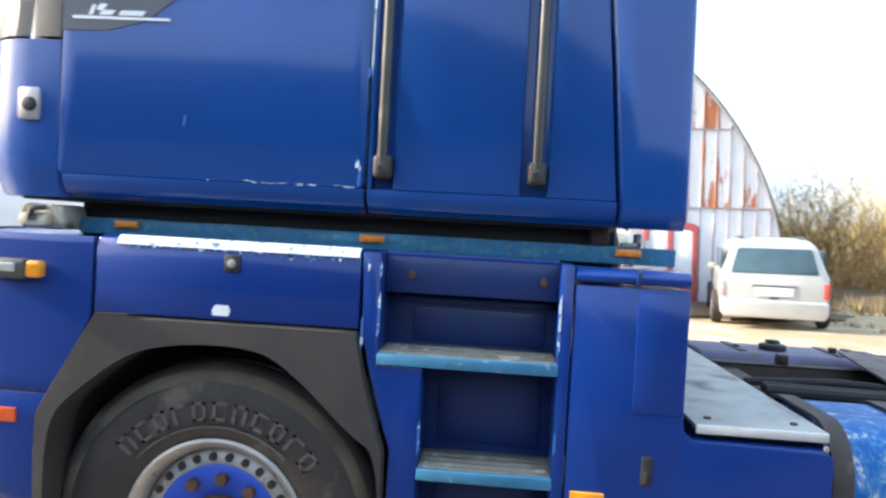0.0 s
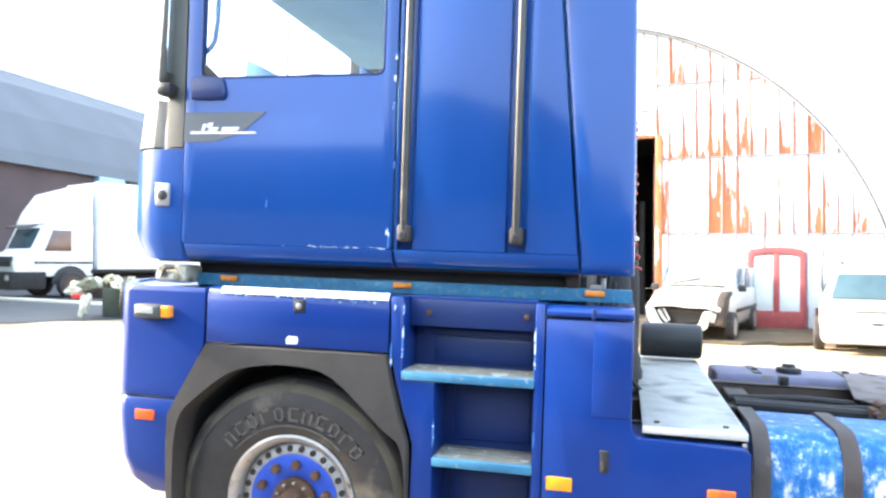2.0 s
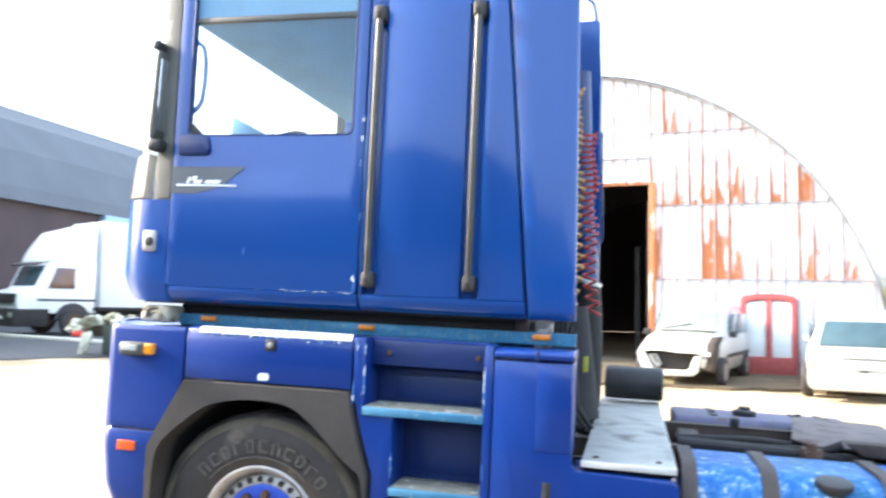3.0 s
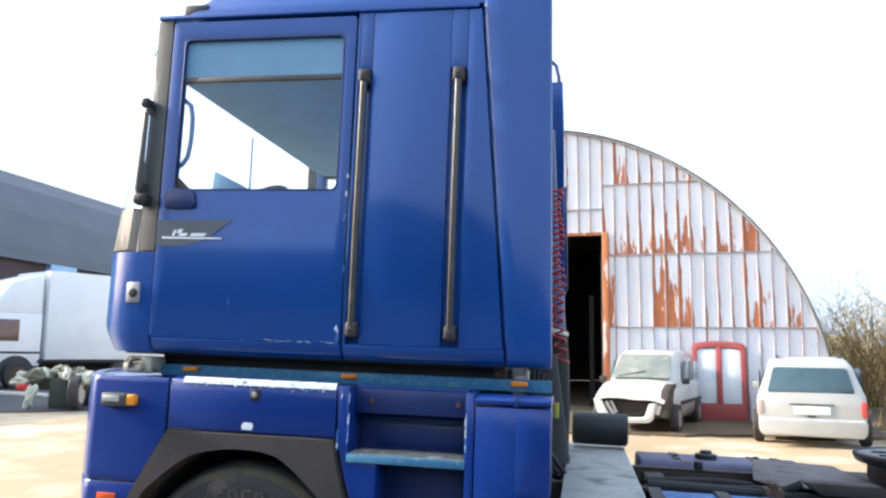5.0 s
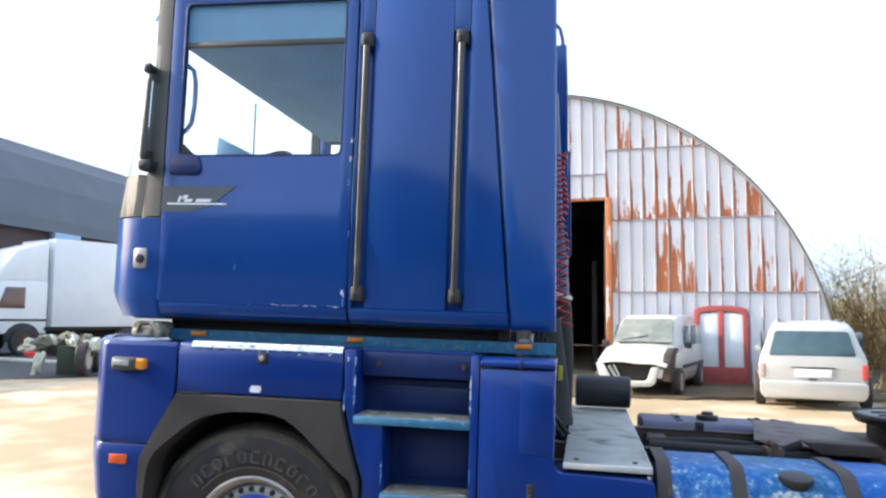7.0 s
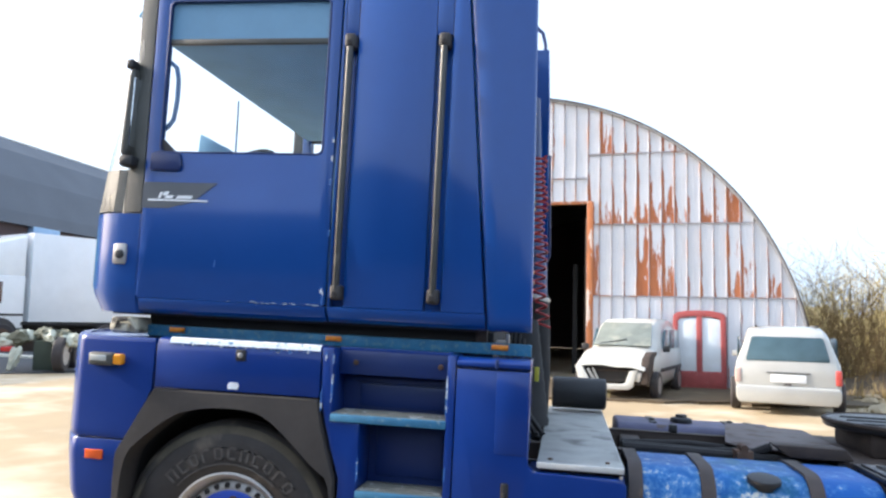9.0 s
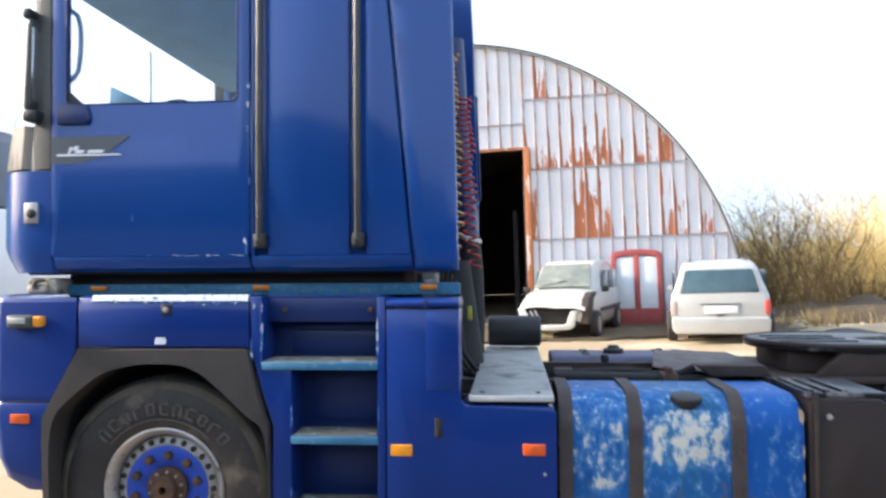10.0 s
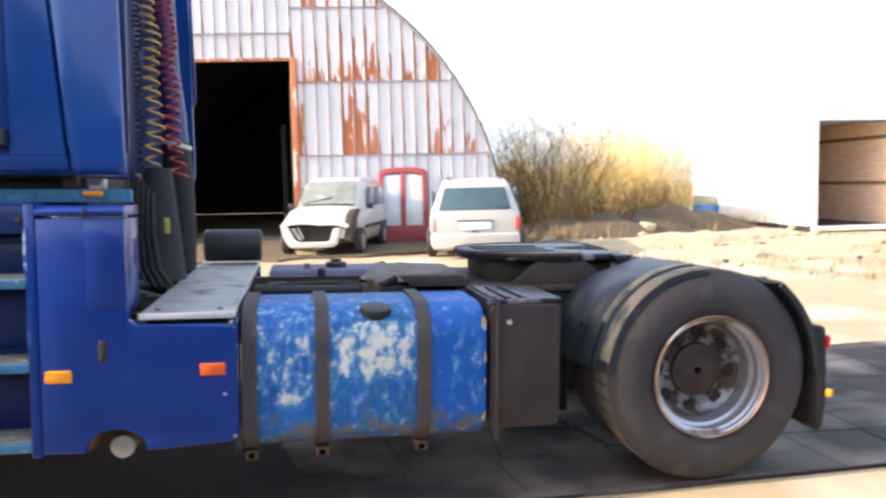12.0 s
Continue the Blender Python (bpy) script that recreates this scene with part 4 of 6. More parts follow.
# white container with its end open
cont = thing("open_container", "white box container with open end and tan lining", "container", pose(16.12, 15.5, 0, 0, 0, -3.4))
CW, CL, CH = 2.5, 7.4, 3.10
part("side_wall", box(0, 0.06, 0, CL, 0.12, CH, 0.004), M_CONT, cont)
part("side_wall", box(CW - 0.06, CW, 0, CL, 0.12, CH, 0.004), M_CONT, cont)
part("rear_wall", box(0.06, CW - 0.06, CL - 0.06, CL, 0.12, CH, 0), M_CONT, cont)
part("roof", box(-0.01, CW + 0.01, -0.01, CL, CH, CH + 0.06, 0.004), M_CONT, cont)
part("floor", box(0, CW, 0, CL, 0.0, 0.14, 0.004), M_RUSTDARK, cont, "brown plank floor")
part("lining", box(0.065, 0.08, 0.1, CL - 0.1, 0.15, CH - 0.02, 0), M_CONT_IN, cont, "tan plywood lining", smooth=0)
part("lining", box(CW - 0.08, CW - 0.065, 0.1, CL - 0.1, 0.15, CH - 0.02, 0), M_CONT_IN, cont, "tan plywood lining", smooth=0)
part("lining", box(0.08, CW - 0.08, CL - 0.1, CL - 0.075, 0.15, CH - 0.02, 0), M_CONT_IN, cont, "tan plywood lining", smooth=0)
M_RAILWOOD = mat("brown_lining_batten", (0.24, 0.15, 0.09), 0.8, 0, 0.25, 5)
for zz in (1.25, 2.55):
    part("lining_rail", box(0.08, CW - 0.08, CL - 0.16, CL - 0.11, zz, zz + 0.10, 0.004), M_RAILWOOD, cont)
    part("lining_rail", box(CW - 0.12, CW - 0.082, 0.12, CL - 0.12, zz, zz + 0.10, 0.004), M_RAILWOOD, cont)
part("door_frame", frame_panel(rect(-0.02, CW + 0.02, 0.0, CH + 0.08), rect(0.09, CW - 0.09, 0.14, CH - 0.08), -0.03, 0.08, 0.006), M_CONT, cont, "white steel end frame")
part("corner_seal", box(0.085, 0.115, -0.036, 0.02, 0.14, CH - 0.08, 0.002), M_RUSTDARK, cont)
part("side_seal", box(-0.028, -0.018, 0.09, 0.17, 0.10, CH - 0.15, 0.002), M_RUSTDARK, cont, "dark seal along the side")
# dark strip paints the shadow line between side wall and ground
part("bottom_rail", box(-0.02, 0.04, 0.08, CL, 0.0, 0.12, 0.006), M_DARK, cont, "dark strip painting the shadow line at the foot")
part("corner_seal", box(0.115, CW - 0.09, -0.036, 0.02, CH - 0.11, CH - 0.08, 0.002), M_RUSTDARK, cont)
bin_thing = thing("storage_bin", "blue storage bin with grey-green top beside a container", "bin", pose(16.08, 21.2, -0.02, 0, 0, 6))
part("body", box(-0.33, 0.33, -0.3, 0.3, 0, 0.62, 0.02), mat("blue_bin_plastic", (0.03, 0.20, 0.55), 0.5, 0, 0.15, 4), bin_thing)
part("top", prism([(-0.31, 0.62), (0.31, 0.62), (0.26, 0.96), (-0.29, 0.96)], -0.28, 0.28, "y", 0.02), mat("grey_green_bin_top", (0.33, 0.36, 0.26), 0.7, 0, 0.2, 4), bin_thing, "grey-green top")


# ---- scrub, rubble and mounds ----
def bush(name, x, y, spread, height, stems, seed, material, label):
    """Many bare stems that fan out and fork, as one crown on a few trunks."""
    rnd = random.Random(seed)
    verts, faces = [], []

    def stick(a, b, r0, r1):
        d = (b - a).normalized()
        s = d.cross(Vector((rnd.uniform(-1, 1), rnd.uniform(-1, 1), 0.2))).normalized()
        u = d.cross(s)
        n = len(verts)
        for p, r in ((a, r0), (b, r1)):
            for k in range(3):
                t = 2 * math.pi * k / 3
                verts.append(p + r * (math.cos(t) * s + math.sin(t) * u))
        for k in range(3):
            faces.append((n + k, n + (k + 1) % 3, n + 3 + (k + 1) % 3, n + 3 + k))

    for i in range(int(stems * 0.45)):
        p = Vector((rnd.gauss(0, spread * 0.45), rnd.gauss(0, spread * 0.35), -0.05))
        lean = Vector((rnd.gauss(0, 0.28), rnd.gauss(0, 0.28), 1))
        h = height * rnd.uniform(0.35, 1.08)
        r = rnd.uniform(0.010, 0.028)
        segs = 4
        for k in range(segs):
            q = p + (lean + Vector((rnd.gauss(0, 0.22), rnd.gauss(0, 0.22), 0))).normalized() * (h / segs)
            stick(p, q, r, r * 0.72)
            r *= 0.72
            for _ in range(2 if k else 1):
                tip = q + Vector((rnd.gauss(0, 0.5), rnd.gauss(0, 0.5), rnd.uniform(0.2, 0.9))) * h * 0.22
                stick(q, tip, r * 0.6, 0.005)
                tip2 = tip + Vector((rnd.gauss(0, 0.5), rnd.gauss(0, 0.5), rnd.uniform(0.1, 0.8))) * h * 0.13
                stick(tip, tip2, 0.006, 0.003)
            p = q
    me = bpy.data.meshes.new(name)
    me.from_pydata([tuple(v) for v in verts], [], faces)
    me.materials.append(material)
    ob = new(name, me)
    ob.location = (x, y, 0)
    return tagged(ob, label, "bush", "scrub beside the shed")


for k, (x, y, s, h, n, tan) in enumerate([(8.6, 18.6, 0.9, 3.2, 110, 0), (9.5, 19.4, 1.0, 3.6, 120, 0), (10.6, 19.2, 1.0, 2.9, 90, 0), (11.6, 22.2, 1.2, 2.8, 100, 1), (12.8, 23.0, 1.3, 3.2, 120, 1),
                                           (14.0, 23.6, 1.2, 3.5, 170, 1), (15.3, 24.2, 1.1, 3.4, 170, 1), (9.4, 17.6, 0.9, 1.5, 90, 0), (10.9, 18.1, 1.0, 1.3, 90, 0), (12.4, 19.2, 1.0, 1.2, 110, 0), (11.0, 24.5, 1.5, 3.6, 130, 1),
                                           (13.6, 26.0, 1.6, 4.0, 170, 1), (16.2, 26.4, 1.3, 3.8, 170, 1), (17.0, 25.2, 0.9, 3.3, 150, 1), (9.6, 21.6, 1.1, 3.6, 120, 1), (13.6, 20.4, 1.0, 1.4, 110, 0)]):
    bush("bush", x, y, s, h, int(n * 1.35), 40 + k, M_TWIG_TAN if tan else M_TWIG, "straw-coloured leafless bush in rough scrub" if tan else "grey-brown leafless bush with fine twigs")


def heap(name, x, y, rx, ry, h, seed, material, label):
    def z(px, py):
        d = math.hypot((px) / rx, (py) / ry)
        return max(-0.08, h * max(0, 1 - d * d) * (1 + 0.5 * noise.noise((px * 1.3 + seed, py * 1.3, 0))) + 0.12 * h * noise.noise((px * 5, py * 5, seed)) - 0.06)
    step = max(rx, ry) / 14
    solo(name, shift(grid(-rx, rx, -ry, ry, step, z), x, y, 0), material, label, "mound", group="mounds at the yard's edge", smooth=60)


for k, (x, y, rx, ry, h, m) in enumerate([(10.5, 17.6, 3.4, 1.6, 0.55, M_GRASS), (13.2, 18.8, 3.4, 1.6, 0.65, M_GRASS), (14.2, 20.8, 2.2, 1.3, 0.55, M_GRASS), (10.0, 13.8, 2.6, 1.3, 0.18, M_STONE), (12.2, 14.6, 2.6, 1.2, 0.20, M_STONE), (14.6, 12.6, 2.6, 1.3, 0.15, M_STONE), (11.5, 11.0, 2.8, 1.4, 0.15, M_STONE)]):
    heap("earth_mound", x, y, rx, ry, h, k * 3.1, m, "low mound of pale rubble and earth" if m is M_STONE else "low bank of dry scrub grass")


heap("field_bank", 14.0, 33.0, 12.0, 4.0, 2.1, 7.7, mat("straw_field", (0.52, 0.38, 0.18), 0.95, 0, 0.3, 0.8, bump=0.6, bscale=8, patch=(0.30, 0.20, 0.09), patch_at=0.55, patch_scale=0.9, patch_soft=0.2), "distant bank of straw-coloured field grass")


def stone(seed, r):
    rnd = random.Random(seed)
    bm = bmesh.new()
    bmesh.ops.create_icosphere(bm, subdivisions=2, radius=r)
    off = rnd.uniform(0, 50)
    for v in bm.verts:
        v.co *= 1 + 0.35 * noise.noise(v.co * (1.5 / r) + Vector((off, 0, 0)))
        v.co.z *= 0.7
    return bm


rnd = random.Random(21)
for k in range(46):
    x, y = rnd.uniform(7.5, 17), rnd.uniform(7, 16.5)
    solo("stone", stone(k, rnd.uniform(0.05, 0.16)), M_STONE if rnd.random() < 0.8 else M_ASPHALT, "pale stone lying on rough earth", "stone", pose(x, y, ground_height(x, y) + 0.04, 0, 0, rnd.uniform(0, 360)), group="loose stones")
solo("boulder", stone(77, 0.27), M_STONE, "large pale boulder on the rubble", "stone", pose(11.75, 16.7, 0.16))


# dry grass tufts over the rough ground
rnd = random.Random(88)
verts, faces = [], []
for k in range(400):
    if k < 260:
        cx, cy = rnd.uniform(7.5, 17), rnd.uniform(6.5, 15.5)
    else:
        cx = rnd.uniform(8.0, 16.5)
        cy = 16.4 + 0.35 * (cx - 9) + rnd.gauss(0, 0.6)
    h = rnd.uniform(0.06, 0.16) if k < 260 else rnd.uniform(0.2, 0.5)
    for i in range(9):
        a = rnd.uniform(0, 6.283)
        p = Vector((cx + rnd.gauss(0, 0.10), cy + rnd.gauss(0, 0.10), ground_height(cx, cy) - 0.02))
        tip = p + Vector((math.cos(a) * 0.5 * h, math.sin(a) * 0.5 * h, h * rnd.uniform(0.7, 1.3)))
        w = Vector((-math.sin(a), math.cos(a), 0)) * (0.010 + 0.02 * h)
        n = len(verts)
        verts += [tuple(p - w), tuple(p + w), tuple(tip)]
        faces.append((n, n + 1, n + 2))
me = bpy.data.meshes.new("dry_grass")
me.from_pydata(verts, [], faces)
me.materials.append(mat("dry_grass_blade", (0.25, 0.185, 0.085), 0.9, 0, 0.4, 0.8))
tagged(new("dry_grass", me), "tufts of dry yellow grass on rough earth", "grass", kind="stuff")


# ---- the blue tractor unit; it stands slightly nose-up ----
TRUCK = pose(0.4, 0, 0, 0, 1.43, 0) @ Matrix.Translation((-0.4, 0, 0))
truck = thing("tractor_unit", "blue high-cab tractor unit with worn paint, side steps and rusty chassis", "truck", TRUCK)
Y0, YF = 0.05, 2.45          # near and far side of the cab


def pane(pts):
    bm = bmesh.new()
    bm.faces.new([bm.verts.new(p) for p in pts])
    return bm


def side_sill(x0, x1, y, far=False):
    """The lower edge of a cab side, turned inwards."""
    s = -1 if far else 1
    prof = [(y, 1.665), (y + s * 0.010, 1.635), (y + s * 0.030, 1.605), (y + s * 0.06, 1.588), (y + s * 0.09, 1.585), (y + s * 0.09, 1.665)]
    return prism(prof, x0, x1, "x", 0.004)


def door(y, far):
    s = -1 if far else 1
    a, b = sorted((y, y + s * 0.05))
    win = soft_rect(-0.625, 0.272, 2.437, 3.262, 0.03, 3)
    out = soft_rect(-0.70, 0.332, 1.665, 3.362, 0.02, 3)
    ob = part("cab_door", join(frame_panel(out, win, a, b, 0.006), side_sill(-0.685, 0.332, y, far)), M_BLUE, truck, "blue cab door with scratched lower edge")
    gy = y + s * 0.022
    part("window_seal", frame_panel(soft_rect(-0.628, 0.275, 2.434, 3.266, 0.033, 3), soft_rect(-0.618, 0.265, 2.442, 3.254, 0.027, 3), min(gy - s * 0.026, gy), max(gy - s * 0.026, gy), 0.003), M_BLUE_DARK, ob)
    part("window_pane", pane([(-0.62, gy, 2.44), (0.268, gy, 2.44), (0.268, gy, 3.03), (-0.62, gy, 3.03)]), M_GLASS, ob, "clear side window", smooth=0).visible_shadow = False
    part("sun_blind", box(-0.62, 0.268, gy, gy + 0.006, 3.05, 3.26, 0), M_TINT, ob, "grey-blue upper window panel", smooth=0)
    part("window_bar", box(-0.625, 0.272, gy - 0.012, gy + 0.012, 3.025, 3.055, 0.004), M_PILLAR, ob)
    return ob


near_door = door(Y0, False)
door(YF, True)

# badge on the door: grey wedge with a pale stroke and a long pale line
part("door_decal", prism([(-0.70, 2.275), (-0.285, 2.275), (-0.415, 2.175), (-0.55, 2.140), (-0.70, 2.138)], Y0 - 0.004, Y0 + 0.004, "y", 0), M_DECAL, near_door, "dark grey wedge decal", smooth=0)
part("decal_line", prism([(-0.665, 2.176), (-0.33, 2.176), (-0.335, 2.184), (-0.665, 2.186)], Y0 - 0.007, Y0, "y", 0), M_WHITE, near_door, "thin white line", smooth=0)
for k, (x0, x1, z0, z1) in enumerate([(-0.61, -0.585, 2.19, 2.222), (-0.585, -0.548, 2.205, 2.226), (-0.575, -0.52, 2.190, 2.206), (-0.51, -0.415, 2.190, 2.206)]):
    part("decal_stroke", prism([(x0, z0), (x1 - 0.012, z0), (x1, z1), (x0 + 0.012, z1)], Y0 - 0.007, Y0, "y", 0), M_WHITE, near_door, smooth=0)
part("mirror_foot", bevel(prism([(-0.665, 2.335), (-0.50, 2.335), (-0.485, 2.36), (-0.50, 2.43), (-0.62, 2.445), (-0.665, 2.43)], Y0 - 0.02, Y0 + 0.005, "y", 0.012, 3), 0), M_BLUE_DARK, near_door)
part("corner_panel", prism([(-0.625, 2.437), (-0.53, 2.437), (-0.56, 2.462), (-0.60, 2.50), (-0.625, 2.51)], Y0 + 0.005, Y0 + 0.02, "y", 0.003), M_BLACK, near_door)
part("paint_chip", prism([(-0.275, 1.84), (-0.268, 1.838), (-0.266, 1.872), (-0.272, 1.875)], Y0 - 0.0025, Y0, "y", 0), M_EDGE, near_door, smooth=0)
for x, z in ((0.31, 1.68), (0.302, 1.73), (0.318, 2.40), (0.322, 2.50), (0.316, 2.28), (0.326, 2.02)):
    part("paint_chip", prism([(x, z), (x + 0.010, z), (x + 0.012, z + 0.03), (x + 0.002, z + 0.03)], Y0 - 0.0025, Y0, "y", 0), M_EDGE, near_door, smooth=0)


# pale strokes: scuffs plus the crease's highlight, painted as colour
rnd = random.Random(61)
for k in range(16):
    x = -0.22 + 0.53 * rnd.random()
    z = 1.668 + rnd.uniform(-0.003, 0.004)
    w, h = rnd.uniform(0.012, 0.05), rnd.uniform(0.0015, 0.0035)
    part("paint_scuff", prism([(x, z), (x + w * 0.5, z - h), (x + w, z), (x + w * 0.5, z + h)], Y0 - 0.0022, Y0 + 0.006, "y", 0), M_SCUFF_GLINT, near_door, smooth=0)
part("paint_scuff", prism([(0.312, 1.672), (0.318, 1.668), (0.320, 1.735), (0.315, 1.745)], Y0 - 0.0022, Y0, "y", 0), M_EDGE, near_door, smooth=0)


def rear_side(y, far):
    """Cab side behind the door, with two sunk channels for the grab rails and a slanted rear edge."""
    s = -1 if far else 1
    a, b = sorted((y, y + s * 0.05))
    d0, d1 = sorted((y + s * 0.045, y + s * 0.062))

    def edge(z):
        return 1.135 - (z - 1.68) * (1.135 - 0.985) / (3.37 - 1.68)
    first = part("cab_side_panel", prism(rect(0.425, 0.834, 1.665, 3.375), a, b, "y", 0.008), M_BLUE, truck, "glossy blue side panel between sunk rail channels")
    part("door_jamb", prism(rect(0.343, 0.358, 1.665, 3.375), a, b, "y", 0.003), M_BLUE, first)
    for x0, x1 in ((0.358, 0.425), (0.834, 0.918)):
        part("rail_channel", join(prism(rect(x0, x1, 1.665, 3.06), d0, d1, "y", 0.0), prism(rect(x0, x1, 3.06, 3.375), a + s * 0.0005 if not far else a, b, "y", 0.004)), M_BLUE, first)
    part("rear_side_panel", prism([(0.918, 1.665), (edge(1.665), 1.665), (edge(3.375), 3.375), (0.918, 3.375)], a, b, "y", 0.008), M_BLUE, truck, "blue rear side panel with slanted edge")
    part("cab_sill", side_sill(0.343, 1.14, y, far), M_BLUE, truck)


rear_side(Y0, False)
rear_side(YF, True)


def fairing(y, far):
    """Side wind deflector behind the cab, its rear edge drawn inwards."""
    s = -1 if far else 1
    keys = ((1.585, 1.150, 1.366), (1.66, 1.147, 1.368), (1.72, 1.142, 1.366), (2.2, 1.098, 1.357), (2.8, 1.045, 1.345), (3.39, 0.992, 1.333), (3.80, 0.955, 1.315))
    depth = ((0, 0.012), (0.06, 0.0), (0.5, 0.004), (0.85, 0.012), (0.97, 0.024), (1.0, 0.04))

    def between(table, v, k):
        for p, q in zip(table, table[1:]):
            if v <= q[0]:
                return p[k] + (q[k] - p[k]) * (v - p[0]) / (q[0] - p[0])
        return table[-1][k]
    zs = (1.585, 1.60, 1.63, 1.66, 1.72, 1.85, 2.0, 2.2, 2.5, 2.8, 3.1, 3.39, 3.6, 3.80)
    fs = (0, 0.03, 0.06, 0.3, 0.5, 0.7, 0.85, 0.93, 0.97, 0.985, 1.0)
    rows = []
    for z in zs:
        xf, xr = between(keys, z, 1), between(keys, z, 2)
        tuck = 0.05 if z < 1.59 else 0.03 if z < 1.61 else 0.012 if z < 1.7 else 0.0
        tuck += 0.10 * max(0, z - 3.4)
        xr += 0.006 if far else 0.0
        pts = []
        for f in fs:
            x = xf + (xr - xf) * f
            d = between(depth, f, 1)
            pts.append((x, y + s * (d + tuck), z))
        for f, d in ((0.98, 0.055), (0.5, 0.035), (0.0, 0.045)):
            pts.append((xf + (xr - xf) * f, y + s * (d + tuck), z))
        rows.append(pts)
    return loft(rows)


part("side_fairing", fairing(Y0, False), M_BLUE, truck, "glossy blue wind deflector", smooth=50)
part("side_fairing", fairing(YF, True), M_BLUE, truck, smooth=50)


CORNER = [(0.0, 0.0), (0.10, 0.003), (0.165, 0.012), (0.215, 0.034), (0.265, 0.068), (0.315, 0.118), (0.36, 0.185), (0.395, 0.27), (0.42, 0.38), (0.435, 0.52)]


def corner_outline(z, far):
    """Plan of the rounded front corner at a height, from the door edge round to the front."""
    lean = max(0.0, (z - 2.10) / 1.28)
    low = max(0.0, (1.70 - z) / 0.12)
    out = [(-0.706 - dx * (1 - 0.62 * lean - 0.16 * low), Y0 + dy * (1 - 0.25 * lean) + 0.03 * low) for dx, dy in CORNER]
    inner = [(x + 0.03, y + 0.035) for x, y in reversed(out)]
    pts = out + inner
    if far:
        pts = [(x, 2 * 1.25 - y) for x, y in pts]
    return [(x, y, z) for x, y in pts]


for far in (False, True):
    part("corner_panel", loft([corner_outline(z, far) for z in (1.585, 1.60, 1.63, 1.67, 1.72, 1.9, 2.105)]), M_BLUE, truck, "blue rounded cab corner", smooth=50)
    rows = [corner_outline(z, far) for z in (2.115, 2.4, 2.7, 3.0, 3.2, 3.375)]
    pil = [(-0.706, Y0), (-0.752, Y0 + 0.001), (-0.797, Y0 + 0.010), (-0.775, Y0 + 0.045), (-0.706, Y0 + 0.045)]
    if far:
        pil = [(x, 2.5 - y) for x, y in pil]
    part("windscreen_pillar", loft([[(x, y, z) for x, y in pil] for z in (2.115, 2.7, 3.375)]), M_PILLAR, truck, "grey weathered windscreen pillar", smooth=50)
    low_rows = [corner_outline(z, far) for z in (2.115, 2.22, 2.34)]
    part("corner_trim", loft([r[2:7] + r[13:18] for r in low_rows]), M_PILLAR, truck, "grey plastic windscreen corner trim", smooth=50)
    part("screen_corner", loft([[Vector(p) for p in r[1:10]] for r in rows[:5]], False, False), M_GLASS, truck, "curved windscreen corner", smooth=60).visible_shadow = False
    a, b = (0.565, 1.25) if not far else (1.25, 1.935)
    part("front_panel", prism([(-1.141, 1.70), (-1.07, 1.585), (-1.03, 1.585), (-1.09, 2.105), (-1.141, 2.105)], a, b, "y", 0.004), M_BLUE, truck)
part("windscreen", pane([(-1.139, 0.568, 2.116), (-0.909, 0.468, 3.20), (-0.909, 2.032, 3.20), (-1.139, 1.932, 2.116)]), M_GLASS, truck, "large clear windscreen", smooth=0).visible_shadow = False
part("screen_header", prism([(-0.885, 3.225), (-0.70, 3.235), (-0.66, 3.37), (-0.80, 3.37)], 0.16, 2.34, "y", 0.006), M_INT, truck)

# roof, gutter and cab interior
part("roof_gutter", join(box(-0.79, 0.97, Y0 - 0.012, Y0 + 0.06, 3.377, 3.400, 0.006), box(-0.79, 0.97, YF - 0.06, YF + 0.012, 3.377, 3.400, 0.006)), M_BLUE, truck)
roof_rows = []
for z, x0, x1, inset in ((3.40, -0.80, 1.15, 0.0), (3.46, -0.76, 1.15, 0.03), (3.62, -0.60, 1.14, 0.10), (3.78, -0.30, 1.12, 0.20), (3.84, 0.0, 1.05, 0.34)):
    roof_rows.append([(x, y, z) for x, y in ((x0 + 0.18, Y0 + inset), (x1, Y0 + inset), (x1, YF - inset), (x0 + 0.18, YF - inset), (x0 + 0.05, YF - inset - 0.12), (x0, 1.25), (x0 + 0.05, Y0 + inset + 0.12))])
part("cab_roof", bevel(loft(roof_rows), 0.02, 2, 30), M_BLUE, truck, "blue raised cab roof", smooth=45)
part("roof_lamp", box(-0.66, -0.52, Y0 + 0.015, Y0 + 0.14, 3.405, 3.47, 0.012), M_BLACK, truck, "black roof marker lamp")
part("ceiling_lining", box(-0.66, 1.10, Y0 + 0.06, YF - 0.06, 3.042, 3.36, 0.01), M_INT, truck, "grey headlining and shelf")
part("rear_wall", box(1.10, 1.148, Y0 + 0.052, YF - 0.052, 1.585, 3.395, 0.004), M_BLUE_DARK, truck)
part("bunk_wall", box(0.95, 1.095, Y0 + 0.06, YF - 0.06, 1.66, 2.99, 0.01), M_INT, truck)
part("cab_floor", box(-0.88, 1.10, Y0 + 0.095, YF - 0.095, 1.575, 1.66, 0.006), M_DARK, truck)
part("dashboard", prism([(-0.98, 1.70), (-0.55, 1.70), (-0.58, 2.25), (-0.66, 2.38), (-1.0, 2.40)], 0.32, 2.18, "y", 0.03, 3), M_BLACK, truck, "dark dashboard")
wheel_bm = bmesh.new()
ring = [(0.23 * math.cos(2 * math.pi * i / 28), 0.23 * math.sin(2 * math.pi * i / 28), 0) for i in range(29)]
wheel_bm.free()
SW = Matrix.Translation((-0.42, 0.62, 2.42)) @ pose(0, 0, 0, 0, -38, 0)
